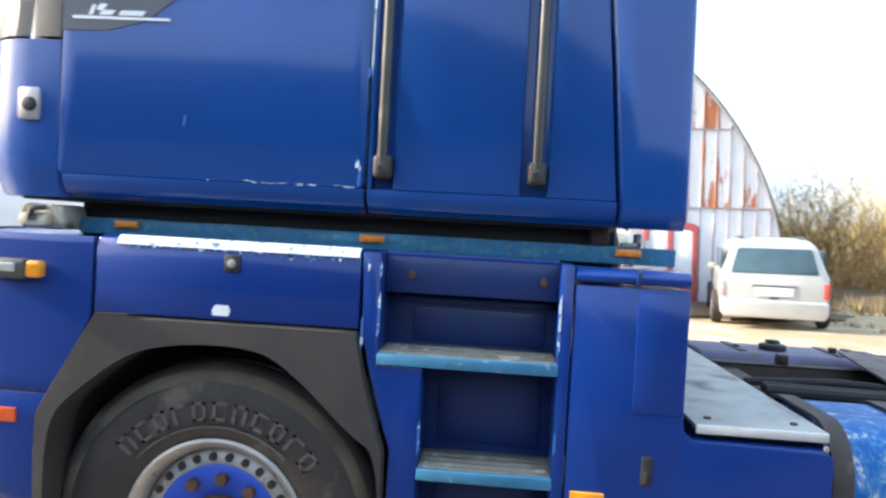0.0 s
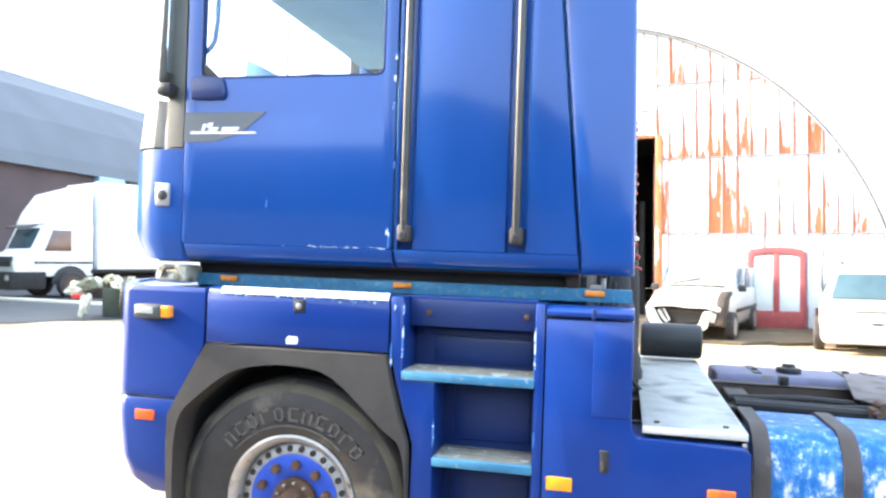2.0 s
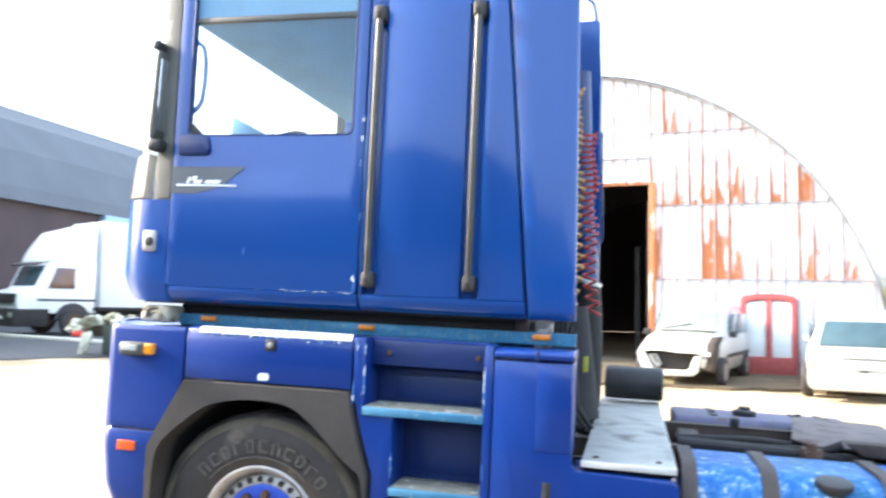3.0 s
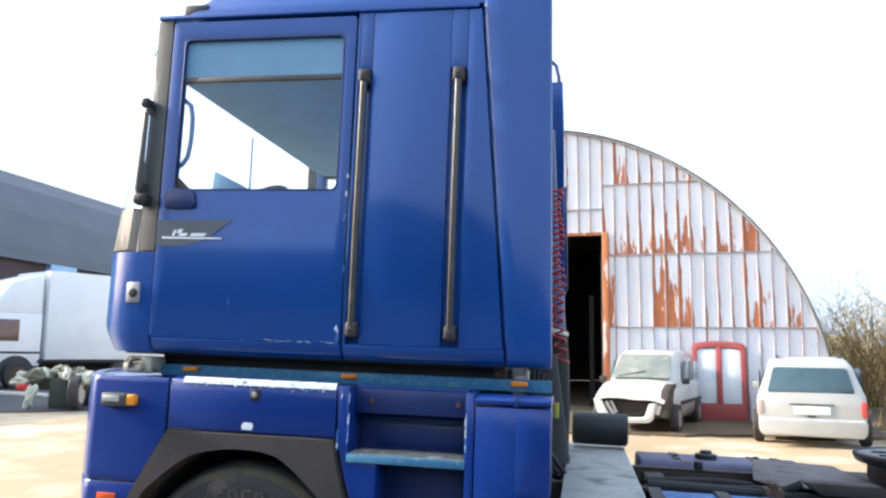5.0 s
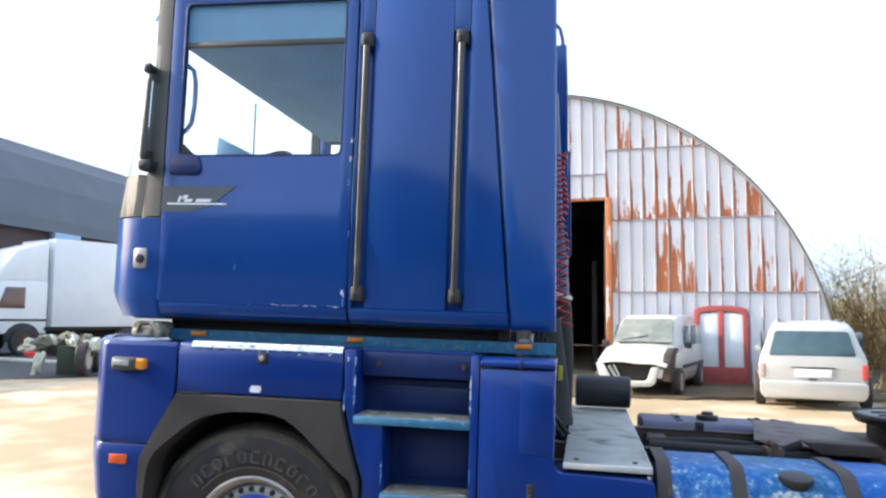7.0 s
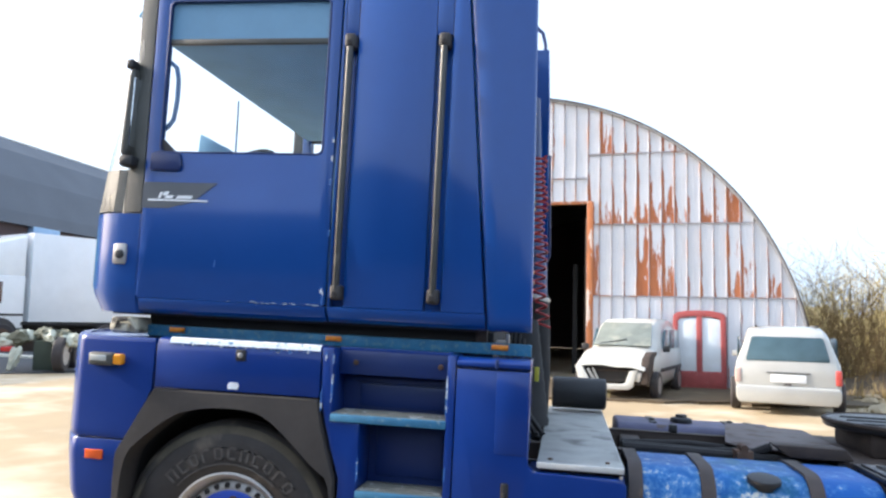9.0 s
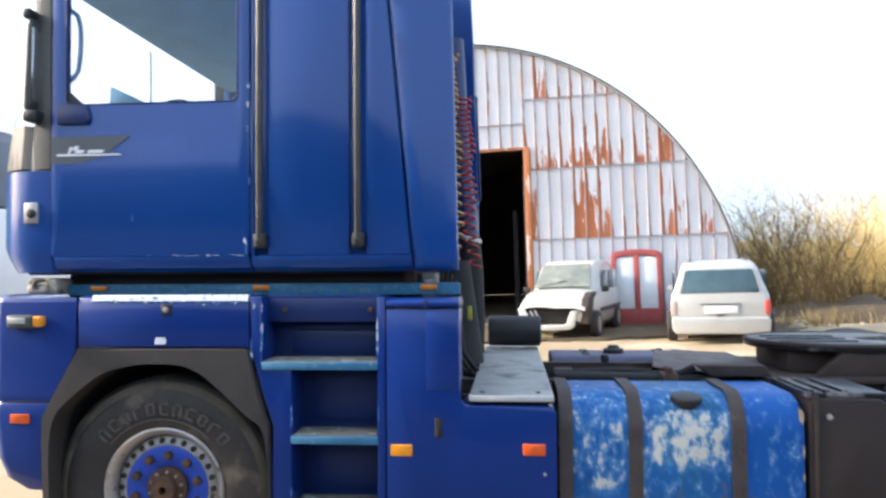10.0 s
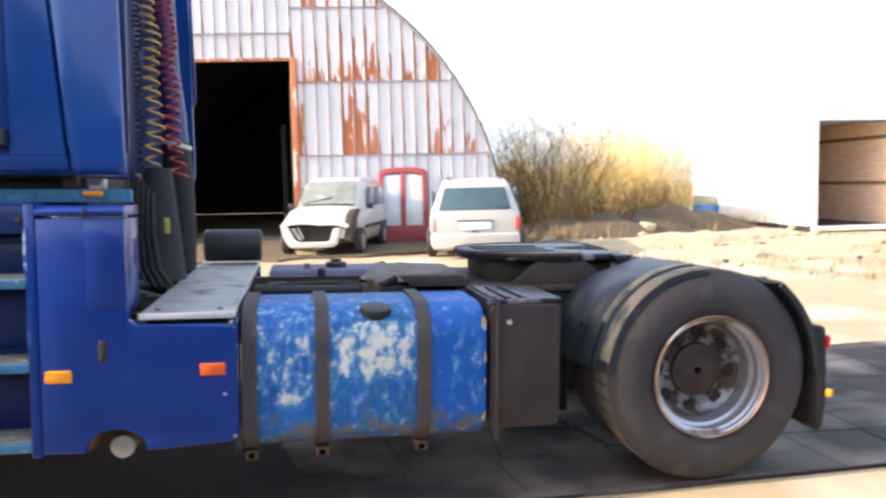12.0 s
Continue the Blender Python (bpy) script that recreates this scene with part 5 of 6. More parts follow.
sw = part("steering_wheel", turned(tube(ring, 0.016, 8), SW), M_BLACK, truck, "black steering wheel")
part("steering_spoke", turned(join(box(-0.22, 0.22, -0.02, 0.02, -0.012, 0.012, 0.004), box(-0.06, 0.06, -0.08, 0.08, -0.03, 0.02, 0.01)), SW), M_BLACK, sw)
for y in (0.62, 1.9):
    seat = part("seat", join(bevel(prism([(-0.02, 2.02), (0.42, 1.98), (0.42, 2.12), (-0.02, 2.14)], y - 0.25, y + 0.25, "y", 0.04, 3), 0), bevel(prism([(0.36, 2.06), (0.50, 2.06), (0.62, 2.62), (0.50, 2.64)], y - 0.24, y + 0.24, "y", 0.05, 3), 0)), M_INT, truck, "grey cloth seat")
    part("headrest", prism([(0.54, 2.64), (0.64, 2.64), (0.66, 2.84), (0.57, 2.84)], y - 0.14, y + 0.14, "y", 0.03, 3), M_INT, seat)
    part("seat_base", box(0.05, 0.38, y - 0.18, y + 0.18, 1.655, 2.0, 0.02), M_BLACK, seat)
part("inner_grab_handle", tube([(-0.655, 0.10, 2.56), (-0.615, 0.10, 2.585), (-0.588, 0.10, 2.625), (-0.576, 0.10, 2.72), (-0.576, 0.10, 2.84), (-0.592, 0.10, 2.91), (-0.65, 0.10, 2.955)], 0.013, 8), M_INNERBLUE, truck, "curved inner grab handle")
part("screen_divider", tube([(-0.73, 1.2, 2.36), (-0.738, 1.2, 3.04)], 0.007, 6), M_INNERBLUE, truck)
part("instrument_hood", prism([(-0.68, 2.665), (-0.475, 2.566), (-0.56, 2.36), (-0.70, 2.36)], 0.58, 0.64, "y", 0.01), M_INT, truck, "blue-grey instrument hood")


def grab_rail(x):
    ob = part("grab_rail", tube([(x, Y0 - 0.03, 1.74), (x, Y0 - 0.035, 2.3), (x, Y0 - 0.03, 2.99)], 0.018, 12), M_CHROME, truck, "long grey metal grab rail")
    for z in (1.70, 2.985):
        part("rail_mount", join(box(x - 0.028, x + 0.030, Y0 - 0.045, Y0 + 0.03, z, z + 0.075, 0.014, 3), rod_y(x, z + 0.03, 0.020, Y0 - 0.05, Y0 - 0.04, 12, 0.003)), M_ARCH, ob, "dark plastic rail mount")
        part("mount_bolt", rod_y(x, z + 0.03, 0.010, Y0 - 0.052, Y0 - 0.046, 10), M_DARK, ob)


grab_rail(0.393)
grab_rail(0.881)

# mirror on the front corner
mir = part("mirror", bevel(prism([(-0.828, 2.42), (-0.80, 2.40), (-0.782, 2.45), (-0.775, 2.84), (-0.79, 2.89), (-0.812, 2.84)], 0.0, 0.14, "y", 0.014, 3), 0), M_PILLAR, truck, "grey plastic mirror housing")
part("mirror_glass", prism([(-0.786, 2.46), (-0.779, 2.46), (-0.772, 2.83), (-0.779, 2.83)], 0.008, 0.132, "y", 0.002), M_MIRROR, mir, "bright mirror glass")
part("mirror_arm", tube([(-0.80, 0.01, 2.92), (-0.80, 0.06, 2.90), (-0.74, 0.10, 2.88)], 0.014, 8), M_BLACK, mir)
part("mirror_arm", tube([(-0.80, 0.0, 2.36), (-0.79, 0.03, 2.38), (-0.73, 0.08, 2.40)], 0.018, 8), M_BLACK, mir)
part("mirror_cap", box(-0.825, -0.782, -0.01, 0.06, 2.875, 2.925, 0.012), M_BLACK, mir)
part("mirror_cap", box(-0.825, -0.745, -0.01, 0.09, 2.35, 2.41, 0.016), M_BLACK, mir)

# corner indicator
lamp = part("corner_lamp", box(-0.842, -0.765, Y0 - 0.012, Y0 + 0.06, 1.835, 1.945, 0.012), M_STEEL, truck, "grey corner lamp with dark socket")
part("lamp_socket", rod_y(-0.797, 1.887, 0.024, Y0 - 0.022, Y0, 14, 0.004), M_BLACK, lamp)

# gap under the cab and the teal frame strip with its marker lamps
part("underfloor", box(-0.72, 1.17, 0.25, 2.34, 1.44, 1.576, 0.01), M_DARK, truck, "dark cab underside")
strip = part("frame_strip", box(-0.70, 1.362, 0.205, 0.25, 1.466, 1.524, 0.004), M_TEAL, truck, "worn teal painted frame strip")
for x in (-0.526, 0.343, 1.206):
    part("marker_lamp", join(box(x - 0.042, x + 0.042, 0.192, 0.207, 1.490, 1.517, 0.004), box(x - 0.034, x + 0.034, 0.184, 0.196, 1.493, 1.514, 0.005)), M_MARKER, strip, "small dirty amber marker lamp")
part("cab_mount", join(box(-0.86, -0.70, 0.10, 0.26, 1.475, 1.56, 0.02), tube([(-0.80, 0.06, 1.50), (-0.78, 0.05, 1.545), (-0.72, 0.06, 1.552), (-0.69, 0.08, 1.50)], 0.012, 8), box(-0.83, -0.73, 0.05, 0.1, 1.485, 1.53, 0.012)), M_PALETRIM, truck, "pale cab hinge bracket")
part("rear_cab_latch", join(box(1.08, 1.14, 0.20, 0.3, 1.523, 1.60, 0.01)), M_RUSTDARK, truck)
part("latch_hook", join(box(1.185, 1.25, 0.21, 0.27, 1.522, 1.540, 0.005), box(1.23, 1.25, 0.21, 0.27, 1.522, 1.57, 0.005)), M_STEEL, truck)


# ---- lower body ----
WING = [(0.0, 0.0), (-0.92, 0.0), (-0.945, 0.006), (-0.968, 0.022), (-1.02, 0.085), (-1.10, 0.195), (-1.18, 0.32), (-1.25, 0.45), (-1.31, 0.60), (-1.35, 0.80), (-1.365, 1.05)]


def wing(rows_in):
    """Rounded front corner of the lower body; rows of (height, inset, rear edge)."""
    rows = []
    for z, inset, xr in rows_in:
        pts = [(xr, inset * 0.3, z)] + [(x + inset, y + inset * 0.3, z) for x, y in WING[1:]]
        pts += [(max(x + 0.03, -1.33) if x < xr else x, y + 0.03, z) for x, y, z in reversed(pts)]
        rows.append(pts)
    return loft(rows)


bump = part("front_wing", wing([(0.948, 0.012, -0.655), (0.958, 0.0, -0.65), (1.0, 0.0, -0.63), (1.20, 0.0, -0.536), (1.435, 0.0, -0.532), (1.452, 0.006, -0.534), (1.462, 0.02, -0.536)]), M_BLUE_WORN, truck, "blue front wing panel", smooth=50)
low = part("front_bumper", wing([(0.50, 0.14, -0.70), (0.56, 0.06, -0.705), (0.66, 0.02, -0.71), (0.85, 0.0, -0.70), (0.928, 0.0, -0.668), (0.940, 0.012, -0.66)]), M_BLUE_WORN, truck, "blue lower bumper corner", smooth=50)
part("bumper_front", box(-1.365, -1.30, 1.05, 2.40, 0.48, 1.44, 0.02), M_BLUE_WORN, truck)
part("wing_top", prism([(-0.536, 0.026), (-0.92, 0.026), (-0.96, 0.05), (-1.02, 0.13), (-1.18, 0.36), (-1.30, 0.64), (-1.34, 1.0), (-0.536, 1.0)], 1.448, 1.456, "z", 0.002), M_BLUE_WORN, bump)
ml = part("side_lamp", box(-0.874, -0.738, -0.045, 0.01, 1.312, 1.378, 0.014, 3), M_PILLAR, bump, "grey side lamp with amber end")
part("side_lamp_lens", box(-0.742, -0.692, -0.04, 0.008, 1.318, 1.374, 0.012, 3), M_AMBER, ml, "amber lens")
part("side_lamp_glass", box(-0.862, -0.77, -0.05, -0.04, 1.335, 1.365, 0.006), M_CLEAR, ml)
rf = part("front_reflector", box(-0.872, -0.772, -0.008, 0.01, 0.838, 0.885, 0.004), M_ORANGE, low, "red-orange reflector")

fender = part("fender_panel", prism([(0.0, 1.218), (0.0, 1.43), (0.012, 1.462), (0.045, 1.472), (0.21, 1.468), (0.21, 1.218)], -0.523, 0.348, "x", 0.006), M_BLUE_WORN, truck, "blue panel with chipped upper edge and painted glint line")
# sun glint painted along the shoulder, scuffed towards its rear end
part("shoulder_line", prism([(0.0005, 1.4435), (0.0075, 1.4605), (0.022, 1.4715), (0.024, 1.4745), (0.0055, 1.4635), (-0.002, 1.4445)], -0.455, 0.342, "x", 0), M_LINE, fender, "white shoulder line, a painted sun glint")
rnd = random.Random(9)
for k in range(54):
    x = -0.45 + 0.78 * rnd.random() ** 0.6
    z = 1.444 - 0.03 * max(0.1, x / 0.33) * rnd.random() ** 2
    w, h = rnd.uniform(0.003, 0.016), rnd.uniform(0.003, 0.012)
    part("paint_chip", prism([(x, z - h), (x + w * 0.6, z - h * 0.8), (x + w, z), (x - w * 0.3, z + 0.002)], -0.0022, 0.002, "y", 0), M_EDGE, fender, smooth=0)
lk = part("lock", box(-0.094, -0.040, -0.010, 0.006, 1.374, 1.430, 0.006), M_BLACK, fender, "black push lock")
part("lock_barrel", rod_y(-0.067, 1.402, 0.014, -0.018, -0.006, 14, 0.003), M_STEEL, lk)
part("sticker", prism([(-0.125, 1.232), (-0.075, 1.232), (-0.068, 1.25), (-0.075, 1.266), (-0.118, 1.266), (-0.128, 1.25)], -0.004, 0.002, "y", 0), M_WHITE, fender, "small white sticker", smooth=0)

# wheel arch
outer = [(-0.70, 0.40), (-0.712, 0.75), (-0.710, 0.882), (-0.618, 1.05), (-0.545, 1.18), (-0.526, 1.212), (-0.20, 1.214), (0.10, 1.214), (0.348, 1.214), (0.372, 1.10), (0.405, 0.98), (0.452, 0.84), (0.462, 0.40)]
inner = [(-0.660, 0.40), (-0.668, 0.76), (-0.640, 0.885), (-0.57, 0.955), (-0.43, 1.070), (-0.34, 1.112), (-0.17, 1.140), (0.02, 1.134), (0.12, 1.085), (0.235, 0.985), (0.345, 0.880), (0.436, 0.825), (0.452, 0.40)]


def soften(pts, rounds=2):
    """Corners of an open line cut off, twice as many points a round."""
    for _ in range(rounds):
        out = [pts[0]]
        for p, q in zip(pts, pts[1:]):
            out += [(p[0] * 0.75 + q[0] * 0.25, p[1] * 0.75 + q[1] * 0.25), (p[0] * 0.25 + q[0] * 0.75, p[1] * 0.25 + q[1] * 0.75)]
        pts = out + [pts[-1]]
    return pts


def split(pts, rounds=2):
    """The same line with as many points as a softened one has."""
    for _ in range(rounds):
        out = [pts[0]]
        for p, q in zip(pts, pts[1:]):
            out += [(p[0] * 0.96 + q[0] * 0.04, p[1] * 0.96 + q[1] * 0.04), (p[0] * 0.04 + q[0] * 0.96, p[1] * 0.04 + q[1] * 0.96)]
        pts = out + [pts[-1]]
    return pts


outer, inner = split(outer), soften(inner)
bm = bmesh.new()
loops = []
for y, pts in ((0.012, outer), (-0.012, [(x * 0.985 - 0.002, z - 0.008) for x, z in outer]), (-0.014, inner), (0.16, [(x, z) for x, z in inner])):
    loops.append([bm.verts.new((x, y, z)) for x, z in pts])
for a, b2 in zip(loops, loops[1:]):
    for i in range(len(a) - 1):
        bm.faces.new((a[i], a[i + 1], b2[i + 1], b2[i]))
part("wheel_arch", bm, M_ARCH, truck, "weathered black plastic wheel arch", smooth=40)
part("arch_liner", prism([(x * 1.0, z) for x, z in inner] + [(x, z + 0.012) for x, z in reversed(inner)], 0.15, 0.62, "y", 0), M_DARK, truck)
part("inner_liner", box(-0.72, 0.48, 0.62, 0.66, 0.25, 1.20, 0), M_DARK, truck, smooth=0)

# step unit
steps = part("step_column", prism([(0.352, 1.465), (0.412, 1.465), (0.412, 1.11), (0.558, 1.11), (0.558, 0.40), (0.545, 0.385), (0.46, 0.385), (0.466, 0.84), (0.42, 0.98), (0.385, 1.10), (0.360, 1.22)], 0.0, 0.24, "y", 0.008), M_BLUE_WORN, truck, "blue step housing with chipped edges")
part("step_post", box(0.977, 1.018, 0.0, 0.26, 0.385, 1.462, 0.008), M_BLUE_WORN, steps)
# back plates carry the recess shade in their darker blue
part("step_back", box(0.40, 0.985, 0.22, 0.25, 0.38, 1.468, 0.002), M_BLUE_DARK, steps, "blue back plate, recess shade in its colour")
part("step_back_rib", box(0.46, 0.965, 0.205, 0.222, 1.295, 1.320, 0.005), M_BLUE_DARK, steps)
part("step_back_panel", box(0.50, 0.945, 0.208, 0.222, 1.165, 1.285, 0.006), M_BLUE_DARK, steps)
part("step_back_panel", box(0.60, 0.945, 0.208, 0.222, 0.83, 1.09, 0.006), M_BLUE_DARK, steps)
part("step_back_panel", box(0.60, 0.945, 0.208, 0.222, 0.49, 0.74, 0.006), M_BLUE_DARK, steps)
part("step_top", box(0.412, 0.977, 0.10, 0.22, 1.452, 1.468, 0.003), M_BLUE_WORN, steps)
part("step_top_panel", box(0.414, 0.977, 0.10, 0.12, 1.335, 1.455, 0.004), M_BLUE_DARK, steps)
for x in (0.50, 0.93):
    part("bolt", rod_y(x, 1.395, 0.014, 0.088, 0.102, 10, 0.003), M_RUST, steps)
for z, x0 in ((1.148, 0.415), (0.793, 0.560), (0.452, 0.560)):
    st = part("step", box(x0, 0.979, 0.006, 0.22, z - 0.004, z + 0.004, 0.002), M_TREAD, steps, "worn grey step tread")
    part("step_edge", box(x0 - 0.002, 0.981, -0.014, 0.010, z - 0.036, z + 0.001, 0.004), M_STEP_EDGE, st, "light blue step edge")
    for k in range(3):
        part("tread_rib", box(x0 + 0.01, 0.972, 0.04 + 0.05 * k, 0.055 + 0.05 * k, z + 0.002, z + 0.010, 0.002), M_TREAD, st)
for x, z, h in ((0.412, 1.20, 0.14), (0.412, 1.38, 0.06), (0.979, 1.17, 0.20), (0.558, 0.83, 0.12), (0.361, 1.15, 0.12), (0.375, 1.40, 0.05), (0.558, 0.50, 0.05), (0.984, 0.86, 0.08)):
    part("paint_chip", prism([(x - 0.003, z), (x + 0.004, z + 0.02), (x + 0.003, z + h), (x - 0.004, z + h * 0.8)], -0.0025, 0.004, "y", 0), M_EDGE, steps, smooth=0)

# locker and side skirt
lock_up = part("locker", prism([(1.03, 0.99), (1.369, 0.99), (1.369, 1.40), (1.03, 1.40)], 0.062, 0.30, "y", 0.006, 2), M_BLUE_WORN, truck, "blue side locker with hinged lid")
part("locker_lid", prism([(0.012, 1.410), (-0.004, 1.416), (-0.004, 1.436), (0.02, 1.456), (0.30, 1.456), (0.30, 1.410)], 1.022, 1.372, "x", 0.004), M_BLUE_WORN, lock_up)
part("locker_panel", box(1.215, 1.366, -0.004, 0.01, 1.015, 1.392, 0.004, 2), M_BLUE_WORN, lock_up)
part("lid_rib", box(1.205, 1.220, -0.010, 0.02, 1.405, 1.452, 0.003), M_BLUE_DARK, lock_up)
skirt_pts = [(1.022, 0.40), (1.185, 0.395)] + [(1.315 - 0.125 * math.cos(math.pi * i / 10), 0.395 + 0.10 * math.sin(math.pi * i / 10)) for i in range(0, 11)] + [(1.45, 0.395), (1.80, 0.415), (1.826, 0.44), (1.826, 0.915), (1.80, 0.942), (1.40, 0.946), (1.376, 0.97), (1.372, 1.02), (1.372, 1.402), (1.022, 1.402)]
skirt = part("side_skirt", prism(skirt_pts, 0.0, 0.06, "y", 0.008), M_BLUE_WORN, truck, "blue lower side skirt with scuffed corner")
part("skirt_top", box(1.375, 1.815, 0.055, 0.40, 0.925, 0.940, 0.004), M_BLUE_WORN, skirt)
part("skirt_rear", box(1.79, 1.822, 0.055, 0.42, 0.42, 0.935, 0.006), M_BLUE_WORN, skirt)
arc = [(math.cos(math.pi * i / 14), math.sin(math.pi * i / 14)) for i in range(15)]
part("skirt_recess", prism([(1.315 + 0.128 * c, 0.392 + 0.106 * q) for c, q in arc] + [(1.315 + 0.118 * c, 0.392 + 0.096 * q) for c, q in reversed(arc)], 0.055, 0.30, "y", 0), mat("dirty_tan_plastic", (0.24, 0.13, 0.04), 0.7, 0, 0.4, 9), skirt, "tan dirty recess", smooth=50)
# back plate, darker brown than the recess rim
part("recess_back", box(1.19, 1.44, 0.27, 0.29, 0.33, 0.50, 0), mat("dark_brown_back", (0.05, 0.028, 0.02), 0.85, 0, 0.4, 9), skirt, smooth=0)
part("exhaust_tip", rod_y(1.318, 0.385, 0.052, 0.10, 0.34, 20, 0.006), M_STEEL, skirt)
sl = part("latch_slot", box(1.252, 1.290, -0.006, 0.01, 0.792, 0.886, 0.010, 3), M_BLACK, skirt, "black recessed latch")
part("latch_pull", box(1.262, 1.280, -0.012, 0.0, 0.80, 0.84, 0.004), M_DARK, sl)
part("reflector", box(1.040, 1.146, -0.010, 0.006, 0.706, 0.760, 0.005), M_AMBER, skirt, "amber side reflector")
part("reflector", box(1.668, 1.774, -0.010, 0.006, 0.716, 0.770, 0.005), M_ORANGE, skirt, "red-orange side reflector")
for x, z in ((1.77, 0.63), (1.80, 0.95), (1.81, 0.44)):
    part("rivet", rod_y(x, z, 0.008, -0.006, 0.002, 8), M_STEEL, skirt)
# unseen far panel, assumed by symmetry; added to block light under the truck
part("far_skirt", box(1.03, 1.82, 2.46, 2.49, 0.40, 0.95, 0.01), M_BLUE_WORN, truck, "unseen blue far-side skirt panel that blocks light")
# added plate: keeps the sun off the tank's front end
part("skirt_flange", box(1.800, 1.814, 0.012, 0.33, 0.45, 0.955, 0.003), M_BLUE_DARK, truck)
# unseen block added to keep far ground light from under the cab
part("silencer", bevel(prism(soft_rect(0.35, 1.0, 0.24, 0.62, 0.08, 4), 1.70, 2.35, "y", 0.03, 2), 0), M_RUSTDARK, truck, "unseen dark block under the cab that blocks light")
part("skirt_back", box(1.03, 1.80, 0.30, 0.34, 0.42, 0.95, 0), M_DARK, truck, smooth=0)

# catwalk plate
cat = part("catwalk_plate", box(1.416, 1.812, 0.02, 2.48, 0.974, 0.990, 0.004), M_ALU, truck, "dull aluminium catwalk plate")
part("plate_edge", box(1.415, 1.813, 0.012, 0.026, 0.964, 0.992, 0.004), M_ALU_EDGE, cat, "bright front lip")
part("plate_edge", box(1.811, 1.816, 0.022, 2.48, 0.962, 0.991, 0.002), M_ALU_EDGE, cat)
for x in (1.475, 1.745):
    part("bolt", bevel(shift(turned(revolve([(0.012, 0), (0.012, 0.006)], 0, 0, 10), pose(0, 0, 0, 90, 0, 0)), x, 0.12, 0.990), 0), M_RUST, cat)
part("plate_bracket", box(1.43, 1.80, 0.08, 2.40, 0.90, 0.975, 0.01), M_DARK, cat)

# fuel tank
ty0, ty1, tz0, tz1 = 0.045, 0.70, 0.335, 0.992
tank = part("fuel_tank", prism(soft_rect(ty0, ty1, tz0, tz1, 0.17, 8), 1.872, 2.968, "x", 0.03, 3), M_TANK, truck, "blue fuel tank with flaking paint and pale patches", smooth=50)


def strap(x):
    out = soft_rect(ty0 - 0.014, ty1 + 0.014, tz0 - 0.014, tz1 + 0.014, 0.18, 8)
    inn = soft_rect(ty0 - 0.002, ty1 + 0.002, tz0 - 0.002, tz1 + 0.002, 0.172, 8)
    bm = bmesh.new()
    loops = [[bm.verts.new((xx, y, z)) for y, z in pts] for xx, pts in ((x - 0.032, inn), (x - 0.032, out), (x + 0.032, out), (x + 0.032, inn))]
    n = len(out)
    for a, b3 in zip(loops, loops[1:] + loops[:1]):
        for i in range(n):
            bm.faces.new((a[i], a[(i + 1) % n], b3[(i + 1) % n], b3[i]))
    ob = part("tank_strap", bevel(bm, 0.004, 2, 50), M_STRAP, tank, "dusty dark tank strap", smooth=50)
    part("strap_bolt", join(rod_y(x, 0.300, 0.016, 0.12, 0.2, 10), box(x - 0.03, x + 0.03, 0.12, 0.22, 0.280, 0.324, 0.006)), M_RUST, ob, "rusty strap bolt")


for x in (1.872, 2.195, 2.665):
    strap(x)
cap = part("tank_cap", turned(join(bevel(revolve([(0.074, 0.0), (0.074, 0.028)], 0, 0, 28), 0.008), revolve([(0.058, 0.024), (0.052, 0.052)], 0, 0, 28)), Matrix.Translation((2.445, 0.120, 0.955)) @ pose(0, 0, 0, -80, 0, 0) @ Matrix.Translation((0, -0.030, 0))), M_BLACK, tank, "black screw cap")
for z, h, w in ((0.885, 0.05, 0.022), (0.735, 0.045, 0.036), (0.62, 0.02, 0.012), (0.545, 0.06, 0.042), (0.455, 0.03, 0.018)):
    pts = [(2.962 - w * (0.5 + 0.5 * math.cos(a * 0.785)) + 0.004 * math.sin(a * 2.3), z + h * math.sin(a * 0.785)) for a in range(8)]
    part("bare_chip", prism(pts, ty0 + 0.004 if 0.56 < z < 0.88 else ty0 + 0.012, ty0 + 0.06, "y", 0), M_CHIP, tank, smooth=0)
part("tank_bracket", box(1.85, 3.05, 0.55, 0.80, 0.40, 0.62, 0.01), M_DARK, truck)

# battery box
bb = part("battery_box", prism(soft_rect(2.985, 3.335, 0.385, 0.985, 0.04, 4), 0.06, 0.55, "y", 0.012, 3), M_BOX, truck, "brown-black steel battery box")
part("box_lid", box(2.975, 3.34, 0.07, 0.56, 0.985, 1.010, 0.006), M_GREASE, bb)
part("box_strap", box(3.005, 3.030, 0.050, 0.062, 0.33, 1.0, 0.004), M_RUSTDARK, bb)
part("box_bolt", rod_y(3.075, 0.90, 0.014, 0.045, 0.062, 10, 0.003), M_STEEL, bb)
for x in (2.99, 3.06, 3.14):
    part("lid_rib", box(x, x + 0.03, 0.08, 0.5, 1.008, 1.022, 0.003), M_GREASE, bb)


# ---- wheels ----
def nuts(parent, cx, cz, r, y, n, size, material, name="wheel_nut"):
    for i in range(n):
        a = 2 * math.pi * (i + 0.4) / n
        part(name, rod_y(cx + r * math.cos(a), cz + r * math.sin(a), size, y, y + 0.035, 6, 0.004), material, parent)


